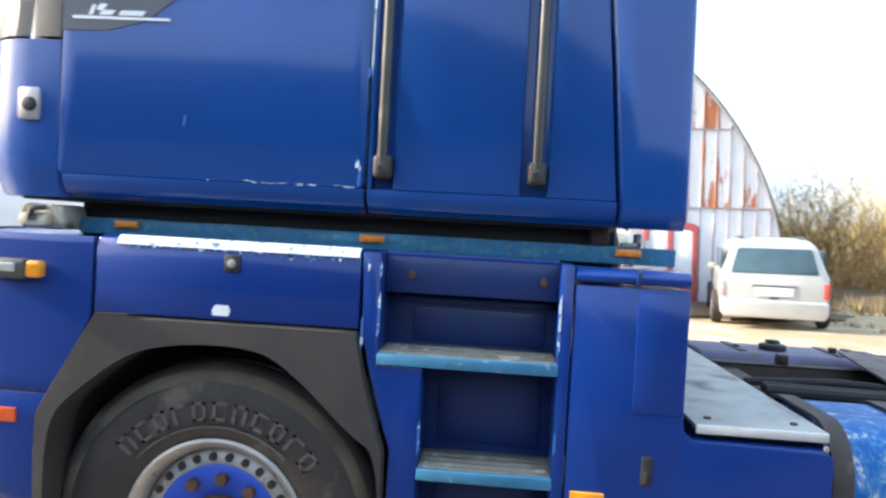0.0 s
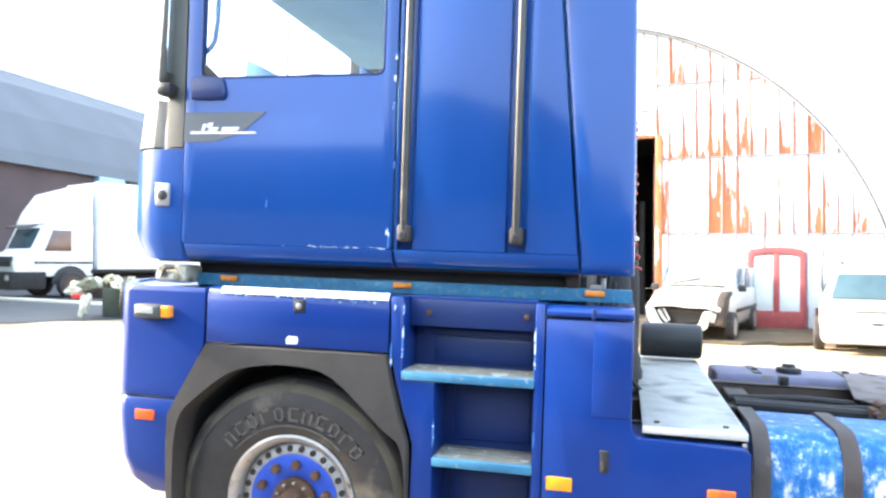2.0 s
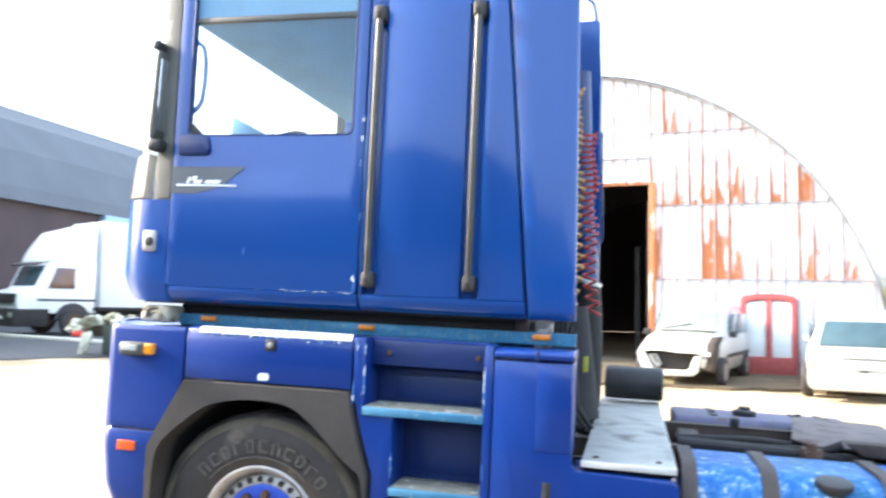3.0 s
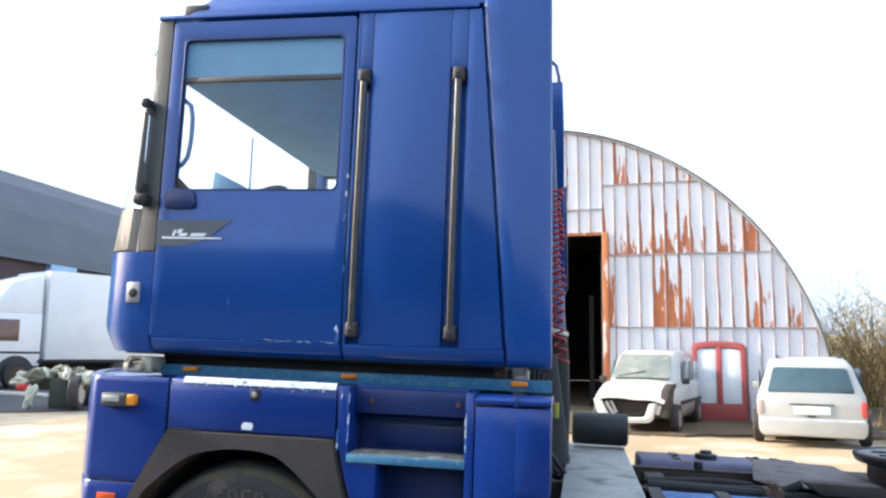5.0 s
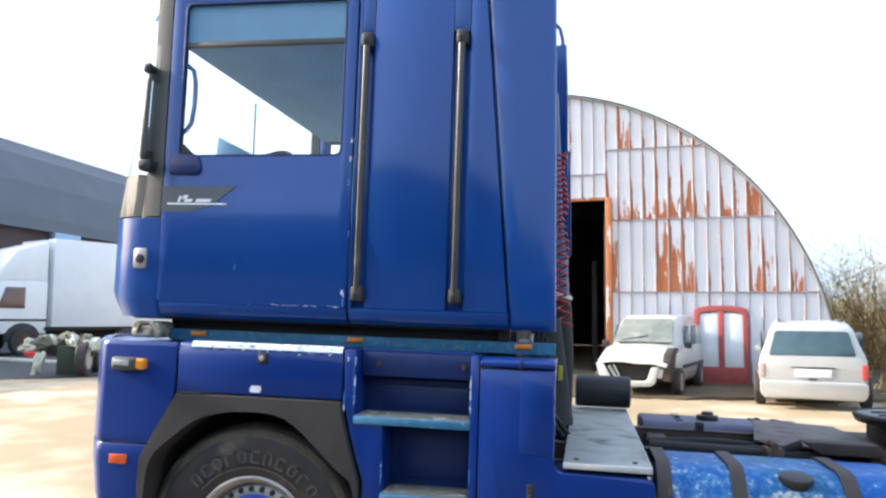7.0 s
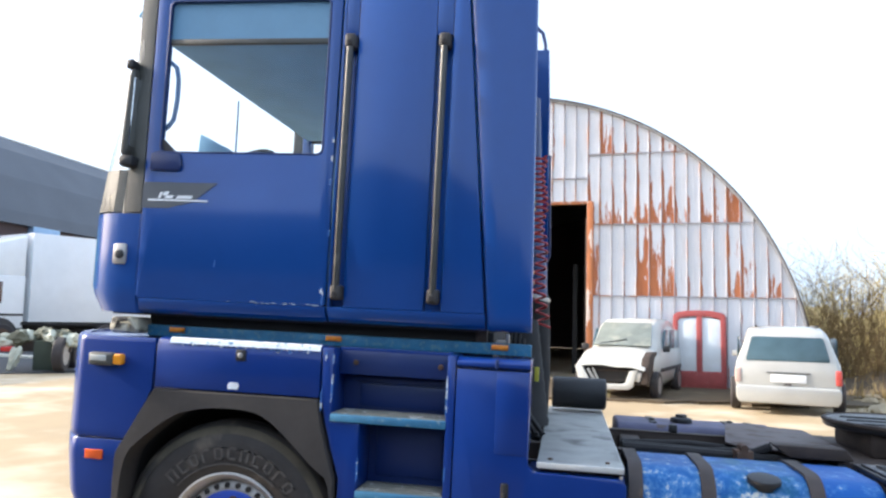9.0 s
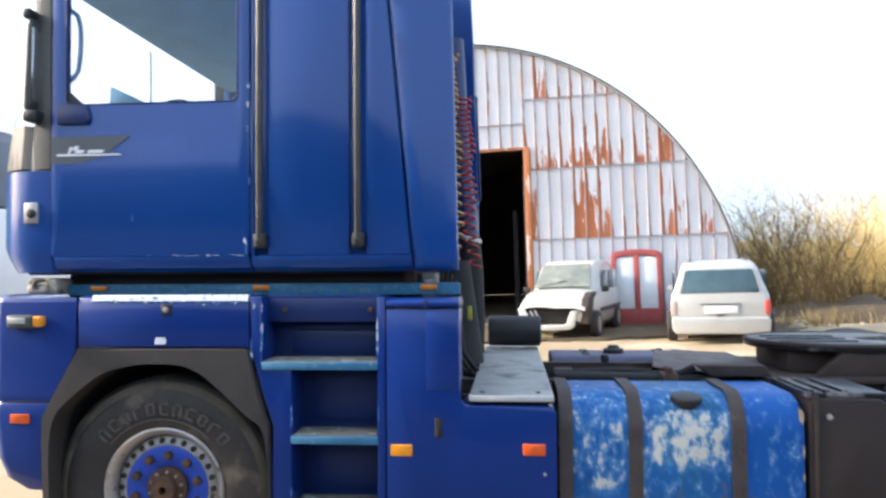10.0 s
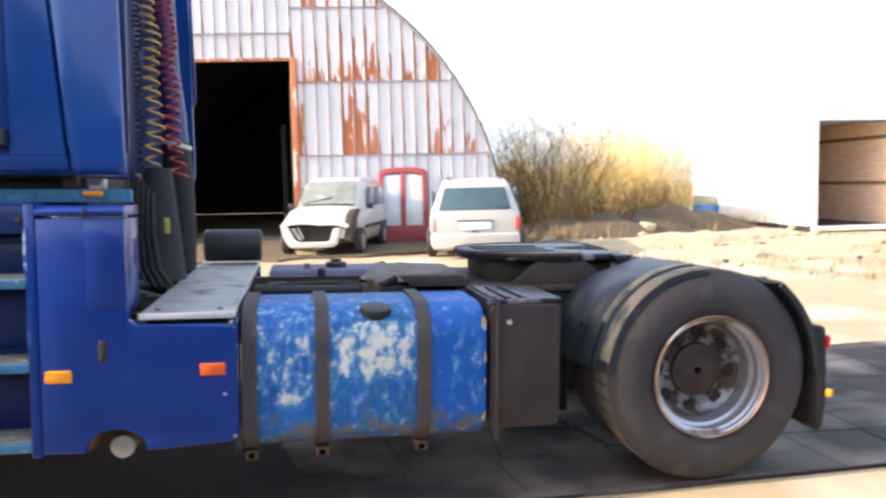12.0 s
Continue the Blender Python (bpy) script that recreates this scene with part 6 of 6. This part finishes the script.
def tyre_profile(R, y, w, bead):
    return [(bead, y + 0.035), (bead + 0.02, y + 0.018), (bead + 0.07, y + 0.004), (R - 0.13, y), (R - 0.07, y + 0.008), (R - 0.028, y + 0.024), (R - 0.010, y + 0.040), (R, y + 0.052),
            (R, y + 0.095), (R - 0.012, y + 0.098), (R - 0.012, y + 0.106), (R, y + 0.11), (R, y + w - 0.11), (R - 0.012, y + w - 0.106), (R - 0.012, y + w - 0.098), (R, y + w - 0.095), (R, y + w - 0.05), (R - 0.03, y + w - 0.02), (R - 0.1, y + w), (bead, y + w - 0.035)]


FX, FZ, FY = -0.124, 0.494, 0.080
fw = part("front_wheel", revolve([(0.02, FY + 0.03), (0.055, FY + 0.032), (0.06, FY + 0.045), (0.105, FY + 0.05), (0.108, FY + 0.10), (0.02, FY + 0.1)], FX, FZ, 36, True), M_RUST, truck, "front wheel with rusty hub")
front_tyre = revolve(tyre_profile(0.568, FY, 0.30, 0.296), FX, FZ, 96, True)
for v in front_tyre.verts:          # flattened where it stands
    v.co.z = max(v.co.z, -0.062)
part("tyre", front_tyre, M_RUBBER_FRONT, fw, "worn dusty tyre", smooth=40)
part("rim_ring", revolve([(0.268, FY + 0.06), (0.280, FY + 0.03), (0.302, FY + 0.010), (0.312, FY + 0.014), (0.312, FY + 0.034), (0.286, FY + 0.05), (0.272, FY + 0.08), (0.272, FY + 0.26), (0.262, FY + 0.26)], FX, FZ, 72, True), M_STEEL, fw, "scuffed steel rim edge", smooth=50)
part("rim_disc", revolve([(0.262, FY + 0.075), (0.240, FY + 0.06), (0.215, FY + 0.058), (0.212, FY + 0.075), (0.26, FY + 0.095)], FX, FZ, 72, True), M_STEEL, fw, smooth=50)
part("hub_disc", revolve([(0.10, FY + 0.078), (0.205, FY + 0.050), (0.214, FY + 0.056), (0.214, FY + 0.085), (0.10, FY + 0.10)], FX, FZ, 72, True), M_HUB_BLUE, fw, "blue painted hub disc", smooth=50)
part("hub_cap", bevel(revolve([(0.02, FY - 0.002), (0.052, FY + 0.0), (0.060, FY + 0.012), (0.060, FY + 0.05), (0.02, FY + 0.05)], FX, FZ, 32, True), 0), M_RUST, fw, "brown rusty hub cap")
nuts(fw, FX, FZ, 0.1675, FY + 0.026, 10, 0.023, M_RUST)
nuts(fw, FX, FZ, 0.084, FY + 0.030, 10, 0.007, M_STEEL, "hub_bolt")
# dark discs paint the shade of open holes
for i in range(26):
    a = 2 * math.pi * i / 26
    part("rim_hole", rod_y(FX + 0.239 * math.cos(a), FZ + 0.239 * math.sin(a), 0.0145, FY + 0.054, FY + 0.066, 12), M_DARK, fw)


def arc_bar(cx, cz, r0, r1, a0, a1, y0, y1, n=4):
    pts = [(cx + r1 * math.cos(radians(a0 + (a1 - a0) * i / n)), cz + r1 * math.sin(radians(a0 + (a1 - a0) * i / n))) for i in range(n + 1)]
    pts += [(cx + r0 * math.cos(radians(a0 + (a1 - a0) * i / n)), cz + r0 * math.sin(radians(a0 + (a1 - a0) * i / n))) for i in range(n, -1, -1)]
    return prism(pts, y0, y1, "y", 0)


# raised maker's mark on the sidewall, as plain bars
for i in range(11):
    a = 138 - i * 9.8
    y0, y1 = FY - 0.002, FY + 0.008
    strokes = [arc_bar(FX, FZ, 0.376, 0.440, a + 1.7, a + 3.3, y0, y1, 1), arc_bar(FX, FZ, 0.430, 0.440, a - 3.3, a + 3.3, y0, y1, 3)]
    if i % 3:
        strokes.append(arc_bar(FX, FZ, 0.376, 0.386, a - 3.3, a + 3.3, y0, y1, 3))
    if i % 2 == 0:
        strokes.append(arc_bar(FX, FZ, 0.376, 0.440, a - 3.3, a - 1.7, y0, y1, 1))
    part("sidewall_mark", join(*strokes), M_LETTER, fw, smooth=0)
part("sidewall_mark", arc_bar(FX, FZ, 0.352, 0.358, 48, 140, FY - 0.002, FY + 0.008, 20), M_LETTER, fw, smooth=0)
part("worn_shoulder", revolve([(0.505, FY + 0.005), (0.530, FY + 0.0125), (0.543, FY + 0.023), (0.543, FY + 0.04), (0.505, FY + 0.04)], FX, FZ, 96, True), M_SHOULDER, fw, "dusty worn shoulder", smooth=50)
part("axle_beam", rod_y(FX, FZ, 0.09, FY + 0.2, 2.2, 16), M_DARK, truck)
ffar = part("front_wheel", revolve(tyre_profile(0.535, 2.12, 0.30, 0.1), FX, FZ, 48, True), M_RUBBER, truck)

RX, RZ, RY = 4.132, 0.594, 0.035
rw = part("rear_wheel", revolve([(0.02, RY + 0.150), (0.085, RY + 0.152), (0.100, RY + 0.160), (0.136, RY + 0.166), (0.142, RY + 0.180), (0.142, RY + 0.280), (0.02, RY + 0.280)], RX, RZ, 36, True), mat("dark_brown_hub", (0.055, 0.034, 0.027), 0.6, 0.2, 0.45, 14, bump=0.3, bscale=90), truck, "rear twin wheel with deep dished rim")
part("tyre", revolve(tyre_profile(0.540, RY, 0.29, 0.296), RX, RZ, 96, True), M_RUBBER, rw, "bald dusty outer tyre", smooth=40)
for k in range(44):
    a0 = 2 * math.pi * k / 44
    part("tread_block", turned(box(0.538, 0.5425, RY + 0.06, RY + 0.235, -0.030, 0.030, 0.001, 1), Matrix.Translation((RX, 0, RZ)) @ Matrix.Rotation(a0, 4, "Y")), M_TREADTAN, rw, smooth=0)
part("tyre", revolve(tyre_profile(0.540, RY + 0.33, 0.29, 0.28), RX, RZ, 64, True), M_RUBBER, rw, "inner twin tyre", smooth=40)
part("rim_lip", revolve([(0.300, RY + 0.030), (0.313, RY + 0.014), (0.312, RY + 0.0), (0.306, RY - 0.004), (0.300, RY + 0.002), (0.298, RY + 0.024)], RX, RZ, 80, True), M_RIMRUST, rw, "thin rusty rim lip", smooth=50)
part("rim", revolve([(0.299, RY + 0.010), (0.290, RY + 0.016), (0.287, RY + 0.034), (0.276, RY + 0.040), (0.274, RY + 0.066), (0.280, RY + 0.078), (0.276, RY + 0.094), (0.261, RY + 0.100), (0.257, RY + 0.130), (0.250, RY + 0.160), (0.246, RY + 0.250), (0.296, RY + 0.250)], RX, RZ, 80, True), M_SILVER, rw, "dull silver rim with stepped rings", smooth=30)
part("rim_dish", revolve([(0.12, RY + 0.190), (0.160, RY + 0.190), (0.174, RY + 0.200), (0.196, RY + 0.206), (0.226, RY + 0.196), (0.238, RY + 0.176), (0.250, RY + 0.170), (0.250, RY + 0.225), (0.12, RY + 0.235)], RX, RZ, 64, True), M_DISH, rw, "grimy wheel disc with round holes", smooth=50)
# shade of the disc's openings, painted as dark rounds
for i in range(8):
    a = 2 * math.pi * (i - 0.11) / 8
    part("rim_hole", rod_y(RX + 0.203 * math.cos(a), RZ + 0.203 * math.sin(a), 0.034, RY + 0.196, RY + 0.225, 18), M_DARK, rw)
nuts(rw, RX, RZ, 0.160, RY + 0.165, 10, 0.014, M_RUST)
part("rear_axle", rod_y(RX, RZ, 0.11, 0.5, 2.0, 16), M_DARK, truck)
part("rear_wheel", revolve(tyre_profile(0.540, 1.86, 0.60, 0.1), RX, RZ, 48, True), M_RUBBER, truck)


def guard(a0, a1, r, y0, y1, n=24, nose=0.0):
    """A curved mudguard with rolled edge and a pressed rib; its inner part may swell forwards into a deep nose."""
    rows = []
    for i in range(n + 1):
        a = radians(a0 + (a1 - a0) * i / n)
        swell = nose * min(1.0, max(0.0, (math.degrees(a) - 118) / 22))
        prof = [(r - 0.03, y0), (r - 0.002, y0), (r + 0.004, y0 + 0.02), (r + 0.004, y0 + 0.12), (r - 0.010, y0 + 0.130), (r - 0.010, y0 + 0.145), (r + 0.012, y0 + 0.158), (r + 0.012, y0 + 0.20),
                (r + 0.002, y0 + 0.212), (r + 0.004 + swell * 0.5, y0 + 0.235), (r + 0.004 + swell * 0.9, y0 + 0.27), (r + 0.004 + swell, y0 + 0.32), (r + 0.004 + swell, y1 - 0.02), (r - 0.002 + swell, y1), (r - 0.014 + swell, y1), (r - 0.014 + swell, y0 + 0.33), (r - 0.012, y0 + 0.22), (r - 0.024, y0 + 0.14), (r - 0.008, y0 + 0.012), (r - 0.03, y0 + 0.01)]
        sink = 0.010 * max(0.0, (120 - math.degrees(a)) / 27) if nose else 0.0
        rows.append([(RX + (q - sink) * math.cos(a), y, RZ + (q - sink) * math.sin(a)) for q, y in prof])
    return loft(rows)


gd = part("mudguard", guard(93, 177, 0.553, 0.055, 0.72, nose=0.068), M_GUARD, truck, "dusty blue-black mudguard over the wheel's front half", smooth=45)
for ya, yb, rr, top in ((0.057, 0.178, 0.5575, 171), (0.205, 0.280, 0.5670, 152)):
    rows = []
    for i in range(17):
        a = radians(95 + (top - 95) * i / 16)
        sink = 0.010 * max(0.0, (120 - math.degrees(a)) / 27)
        rows.append([(RX + (q - sink) * math.cos(a), yy, RZ + (q - sink) * math.sin(a)) for q, yy in ((rr - 0.002, ya), (rr + 0.002, ya + 0.01), (rr + 0.002, yb - 0.01), (rr - 0.002, yb))])
    part("dust_layer", loft(rows), M_DUST, gd, "tan dust on the guard", smooth=50)
# dark box added to stand in for shade ahead of the tyre
part("inner_frame", box(3.30, 3.62, 0.73, 0.79, 0.25, 0.96, 0.01), M_DARK, truck)
# hole's shade, painted as a dark round
part("guard_hole", turned(rod_y(0, 0, 0.018, -0.012, 0.004, 14), Matrix.Translation((3.537, 0.285, 0.84)) @ Matrix.Rotation(radians(-75), 4, "Z")), M_DARK, gd)
rear_guard = part("rear_mudguard", guard(2, 52, 0.600, 0.03, 0.68, 16), M_BLACK, truck, "black rear mudguard", smooth=45)
part("mud_flap", prism([(4.690, 0.84), (4.772, 0.83), (4.790, 0.60), (4.792, 0.42), (4.778, 0.30), (4.745, 0.27), (4.735, 0.42), (4.728, 0.68)], 0.05, 0.66, "y", 0.02, 3), M_DARK, rear_guard, "black rubber mud flap")
part("flap_lamp", box(4.775, 4.80, 0.01, 0.05, 0.466, 0.506, 0.010), M_AMBER, rear_guard, "amber lamp")
part("flap_lamp", box(4.770, 4.79, 0.035, 0.08, 0.716, 0.785, 0.008), M_RED, rear_guard, "red lamp")

# chassis
for y in (0.80, 1.62):
    part("chassis_rail", join(box(-0.6, 4.85, y, y + 0.012, 0.70, 0.955, 0.003), box(-0.6, 4.85, y, y + 0.08, 0.943, 0.957, 0.003), box(-0.6, 4.85, y, y + 0.08, 0.70, 0.712, 0.003)), M_RUSTDARK, truck, "dirty rust-brown chassis rail")
far_tank = part("far_tank", prism(soft_rect(1.92, 2.45, 0.42, 0.966, 0.08, 6), 1.90, 3.0, "x", 0.02, 3), M_RAIL, truck, "blue tank on the far side, its violet tone painted glare", smooth=50)
part("tank_cap", bevel(turned(revolve([(0.075, 0), (0.075, 0.035), (0.04, 0.04), (0.04, 0.06)], 0, 0, 20), Matrix.Translation((2.366, 2.16, 0.964)) @ pose(0, 0, 0, 90, 0, 0)), 0.006), M_BLACK, far_tank, "black screw cap")
for x, h in ((2.16, 0.985), (2.70, 1.0), (2.86, 0.985)):
    part("tank_clip", join(box(x - 0.025, x + 0.025, 2.02, 2.38, 0.964, 0.973, 0.003), box(x - 0.018, x + 0.018, 2.14, 2.18, 0.966, h, 0.006)), M_BLACK, far_tank)
for x in (0.5, 1.9, 3.1, 4.5):
    part("cross_member", box(x, x + 0.12, 0.81, 1.65, 0.72, 0.93, 0.01), M_RUSTDARK, truck)
part("gearbox", bevel(prism([(0.5, 0.55), (1.7, 0.62), (1.7, 0.92), (0.5, 0.95)], 0.95, 1.55, "y", 0.06, 3), 0), M_DARK, truck)
part("air_pipe", tube([(1.86, 0.78, 0.99), (2.3, 0.77, 0.985), (2.55, 0.76, 1.0), (2.62, 0.72, 1.04)], 0.022, 8), M_DARK, truck)
part("air_pipe", tube([(1.86, 0.74, 0.985), (2.4, 0.73, 0.98), (2.75, 0.75, 0.97)], 0.024, 8), M_DARK, truck)
part("air_pipe", tube([(1.86, 1.0, 0.97), (2.25, 1.02, 0.985), (2.5, 1.0, 0.975)], 0.018, 8), M_DARK, truck)
part("valve_block", join(box(2.43, 2.52, 0.64, 0.74, 0.955, 1.02, 0.01), rod_y(2.475, 1.03, 0.02, 0.64, 0.74, 10), rod_y(2.445, 1.0, 0.014, 0.60, 0.66, 10)), M_RUST, truck)
part("cover_plate", bevel(prism([(2.52, 0.80), (2.98, 0.78), (3.08, 0.95), (3.08, 1.78), (2.62, 1.90), (2.44, 0.98)], 1.004, 1.016, "z", 0.003), 0), mat("dusty_brown_plate", (0.13, 0.105, 0.10), 0.7, 0.2, 0.4, 9, bump=0.3, bscale=60, patch=(0.07, 0.04, 0.03), patch_at=0.55, patch_scale=8, patch_soft=0.1), truck, "dusty brown chassis cover plate")
part("side_plate", prism([(2.62, 1.06), (2.98, 1.06), (3.02, 1.0), (2.70, 1.0)], 0.66, 0.78, "y", 0.006), M_RUSTDARK, truck)
part("pipe_clip", box(2.22, 2.27, 1.63, 1.70, 0.955, 1.01, 0.01), M_BLACK, truck)
# fifth wheel on its mounting plate
horse = [(3.58 + 0.52 * math.cos(radians(q)), 1.25 + 0.47 * math.sin(radians(q))) for q in range(75, 286, 15)]
horse += [(3.92, 0.83), (4.02, 0.92), (4.0, 1.03), (3.74, 1.17), (3.69, 1.25), (3.74, 1.33), (4.0, 1.47), (4.02, 1.58), (3.92, 1.67)]
fifth = part("fifth_wheel", bevel(prism(horse, 1.112, 1.156, "z", 0.012, 2), 0), M_GREASE, truck, "greasy worn coupling plate with a slotted rear")
part("coupling_rim", tube([(3.58 + 0.515 * math.cos(radians(q)), 1.25 + 0.465 * math.sin(radians(q)), 1.150) for q in range(75, 286, 10)], 0.014, 6), M_RUSTDARK, fifth)
part("coupling_skirt", prism([(3.20, 0.95), (3.95, 0.90), (3.95, 1.60), (3.20, 1.55)], 0.985, 1.114, "z", 0.02), M_RUSTDARK, fifth)
for y in (0.86, 1.58):
    part("coupling_ramp", prism([(3.92, 1.150), (4.02, 1.150), (4.34, 1.045), (4.34, 1.02), (3.92, 1.10)], y - 0.09, y + 0.09, "y", 0.012), M_GREASE, fifth)
for y in (0.80, 1.63):
    part("coupling_stand", prism([(3.30, 0.985), (3.92, 0.985), (3.72, 1.128), (3.46, 1.128)], y, y + 0.06, "y", 0.01), M_RUSTDARK, fifth)
for y in (1.02, 1.20, 1.38):
    part("grease_groove", tube([(3.16 + 0.10 * abs(y - 1.2), y, 1.157), (3.62, y, 1.157)], 0.008, 6), M_BLACK, fifth)
part("mounting_plate", box(2.95, 4.35, 0.70, 1.80, 0.957, 0.986, 0.004), M_RUSTDARK, truck, "rusty mounting plate")
part("rear_crossbar", box(4.78, 4.88, 0.5, 2.0, 0.78, 0.98, 0.02), M_RUSTDARK, truck)

# behind the cab: coiled hoses, duct, filter drum, far grab handle
def coil(x, y, z0, z1, r, turns, wob, seed, thick, lean=0.0):
    """A hanging spring of hose, tight above and drawn out below."""
    pts = []
    n = turns * 16
    for i in range(n + 1):
        t = i / n
        a = 2 * math.pi * turns * t
        z = z1 - (z1 - z0) * (0.72 * t + 0.28 * t ** 3)
        rr = r * (1 + 0.10 * math.sin(a * 0.21 + seed))
        pts.append((x + lean * t + rr * math.cos(a) + wob * math.sin(2.2 * math.pi * t) + 0.012 * math.sin(a * 0.13 + seed), y + rr * math.sin(a), z))
    return tube(pts, thick, 8)


part("red_hose", coil(1.296, 1.62, 1.60, 2.78, 0.042, 24, 0.006, 1, 0.0075, 0.062), M_COIL_R, truck, "coiled red air hose")
part("yellow_hose", coil(1.212, 1.52, 1.58, 3.05, 0.046, 27, -0.006, 2, 0.0080, 0.034), M_COIL_Y, truck, "coiled yellow air hose")
part("black_cable", coil(1.165, 1.50, 1.20, 3.0, 0.024, 50, 0.006, 4, 0.006), M_BLACK, truck, "thin coiled black cable")
part("intake_duct", tube([(1.33, 1.95, 0.98), (1.335, 1.95, 1.25), (1.325, 1.95, 1.55), (1.305, 1.95, 1.82)], 0.092, 20), M_DARK, truck, "black rubber air duct")
part("duct_clamp", turned(revolve([(0.092, 0), (0.101, 0.004), (0.101, 0.026), (0.092, 0.030)], 0, 0, 28, True), Matrix.Translation((1.307, 1.95, 1.80)) @ pose(0, 0, 0, 90, 14, 0)), M_ALU_EDGE, truck, "bright steel hose clamp")
part("intake_pipe", tube([(1.305, 1.95, 1.81), (1.295, 1.97, 2.0), (1.26, 2.0, 2.3), (1.21, 2.04, 3.3)], 0.085, 18, 0.070), M_BLUE_DARK, truck, "blue upright intake pipe")
boot = []
for i in range(19):
    t = i / 18
    r = (0.14 - 0.06 * t) * (1.0 + 0.05 * (i % 2))
    boot.append([(1.30 - 0.04 * t + r * math.cos(2 * math.pi * k / 20), 1.32 + 0.2 * t + r * 0.8 * math.sin(2 * math.pi * k / 20), 0.99 + 0.66 * t) for k in range(20)])
part("rubber_boot", loft(boot), M_DARK, truck, "ribbed black rubber boot", smooth=60)
for k in range(5):
    part("loose_hose", tube([(1.20 + 0.024 * k, 1.10, 1.62 - 0.03 * k), (1.18 + 0.03 * k, 1.06, 1.3), (1.19 + 0.035 * k, 1.04, 1.08), (1.24 + 0.045 * k, 1.0 - 0.02 * k, 0.985)], 0.015, 8), M_DARK, truck)
part("pipe_bundle", join(tube([(1.05, 0.95, 0.96), (1.25, 1.0, 1.0), (1.39, 1.06, 0.95)], 0.03, 10), tube([(1.05, 0.80, 0.95), (1.25, 0.84, 0.98), (1.38, 0.90, 0.93)], 0.02, 8)), M_BLACK, truck)
part("yellow_tag", box(1.345, 1.372, 1.18, 1.19, 1.27, 1.36, 0.004), mat("yellow_tag", (0.5, 0.45, 0.05), 0.5), truck)
part("filter_drum", bevel(turned(revolve([(0.115, 0), (0.115, 0.40)], 0, 0, 32), Matrix.Translation((1.84, 2.28, 1.120)) @ pose(0, 0, 0, 0, 0, 90)), 0.02, 3), M_BLACK, truck, "black drum at the far end of the catwalk")
part("rear_bracket", box(1.152, 1.30, 0.5, 0.53, 1.7, 3.2, 0.006), M_BLUE_DARK, truck)
part("rear_grab_handle", tube([(1.20, YF - 0.02, 4.02), (1.262, YF - 0.02, 3.96), (1.285, YF - 0.02, 3.86), (1.285, YF - 0.02, 3.55), (1.20, YF - 0.02, 3.52)], 0.016, 8), M_BLUE_DARK, truck, "blue upper grab loop")
part("rear_grab_handle", tube([(1.30, YF - 0.02, 2.97), (1.355, YF - 0.02, 2.95), (1.352, YF - 0.02, 2.88), (1.375, YF - 0.02, 2.15), (1.33, YF - 0.02, 2.08)], 0.014, 8), M_BLUE_DARK, truck)


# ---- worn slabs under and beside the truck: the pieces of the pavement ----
# near-black sheet puts the truck's ground shade into colour, up to its shadow edge
pave = solo("pavement", box(-0.9, 9.6, 0.085, 2.75, -0.20, -0.056, 0), mat("shade_dark_joint", (0.014, 0.011, 0.011), 0.95, 0, 0.35, 2.5, bump=0.5, bscale=40), "worn concrete slabs with earthy joints", "pavement", kind="structure", smooth=0)
rnd = random.Random(31)
SX, SY = 0.58, 0.60
NX, NY = 18, 5
jit = [[(rnd.uniform(-0.10, 0.10), rnd.uniform(-0.09, 0.09)) for j in range(NY + 1)] for i in range(NX + 1)]
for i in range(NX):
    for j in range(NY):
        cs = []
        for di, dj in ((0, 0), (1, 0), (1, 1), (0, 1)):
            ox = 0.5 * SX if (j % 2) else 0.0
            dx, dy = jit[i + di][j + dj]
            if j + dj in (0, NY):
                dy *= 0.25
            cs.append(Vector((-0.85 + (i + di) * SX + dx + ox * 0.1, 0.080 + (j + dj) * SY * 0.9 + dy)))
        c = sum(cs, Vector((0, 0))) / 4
        if c.x < 1.95 and j < 3:          # no slabs beside the steps; the dark sheet stands in for the truck's shade
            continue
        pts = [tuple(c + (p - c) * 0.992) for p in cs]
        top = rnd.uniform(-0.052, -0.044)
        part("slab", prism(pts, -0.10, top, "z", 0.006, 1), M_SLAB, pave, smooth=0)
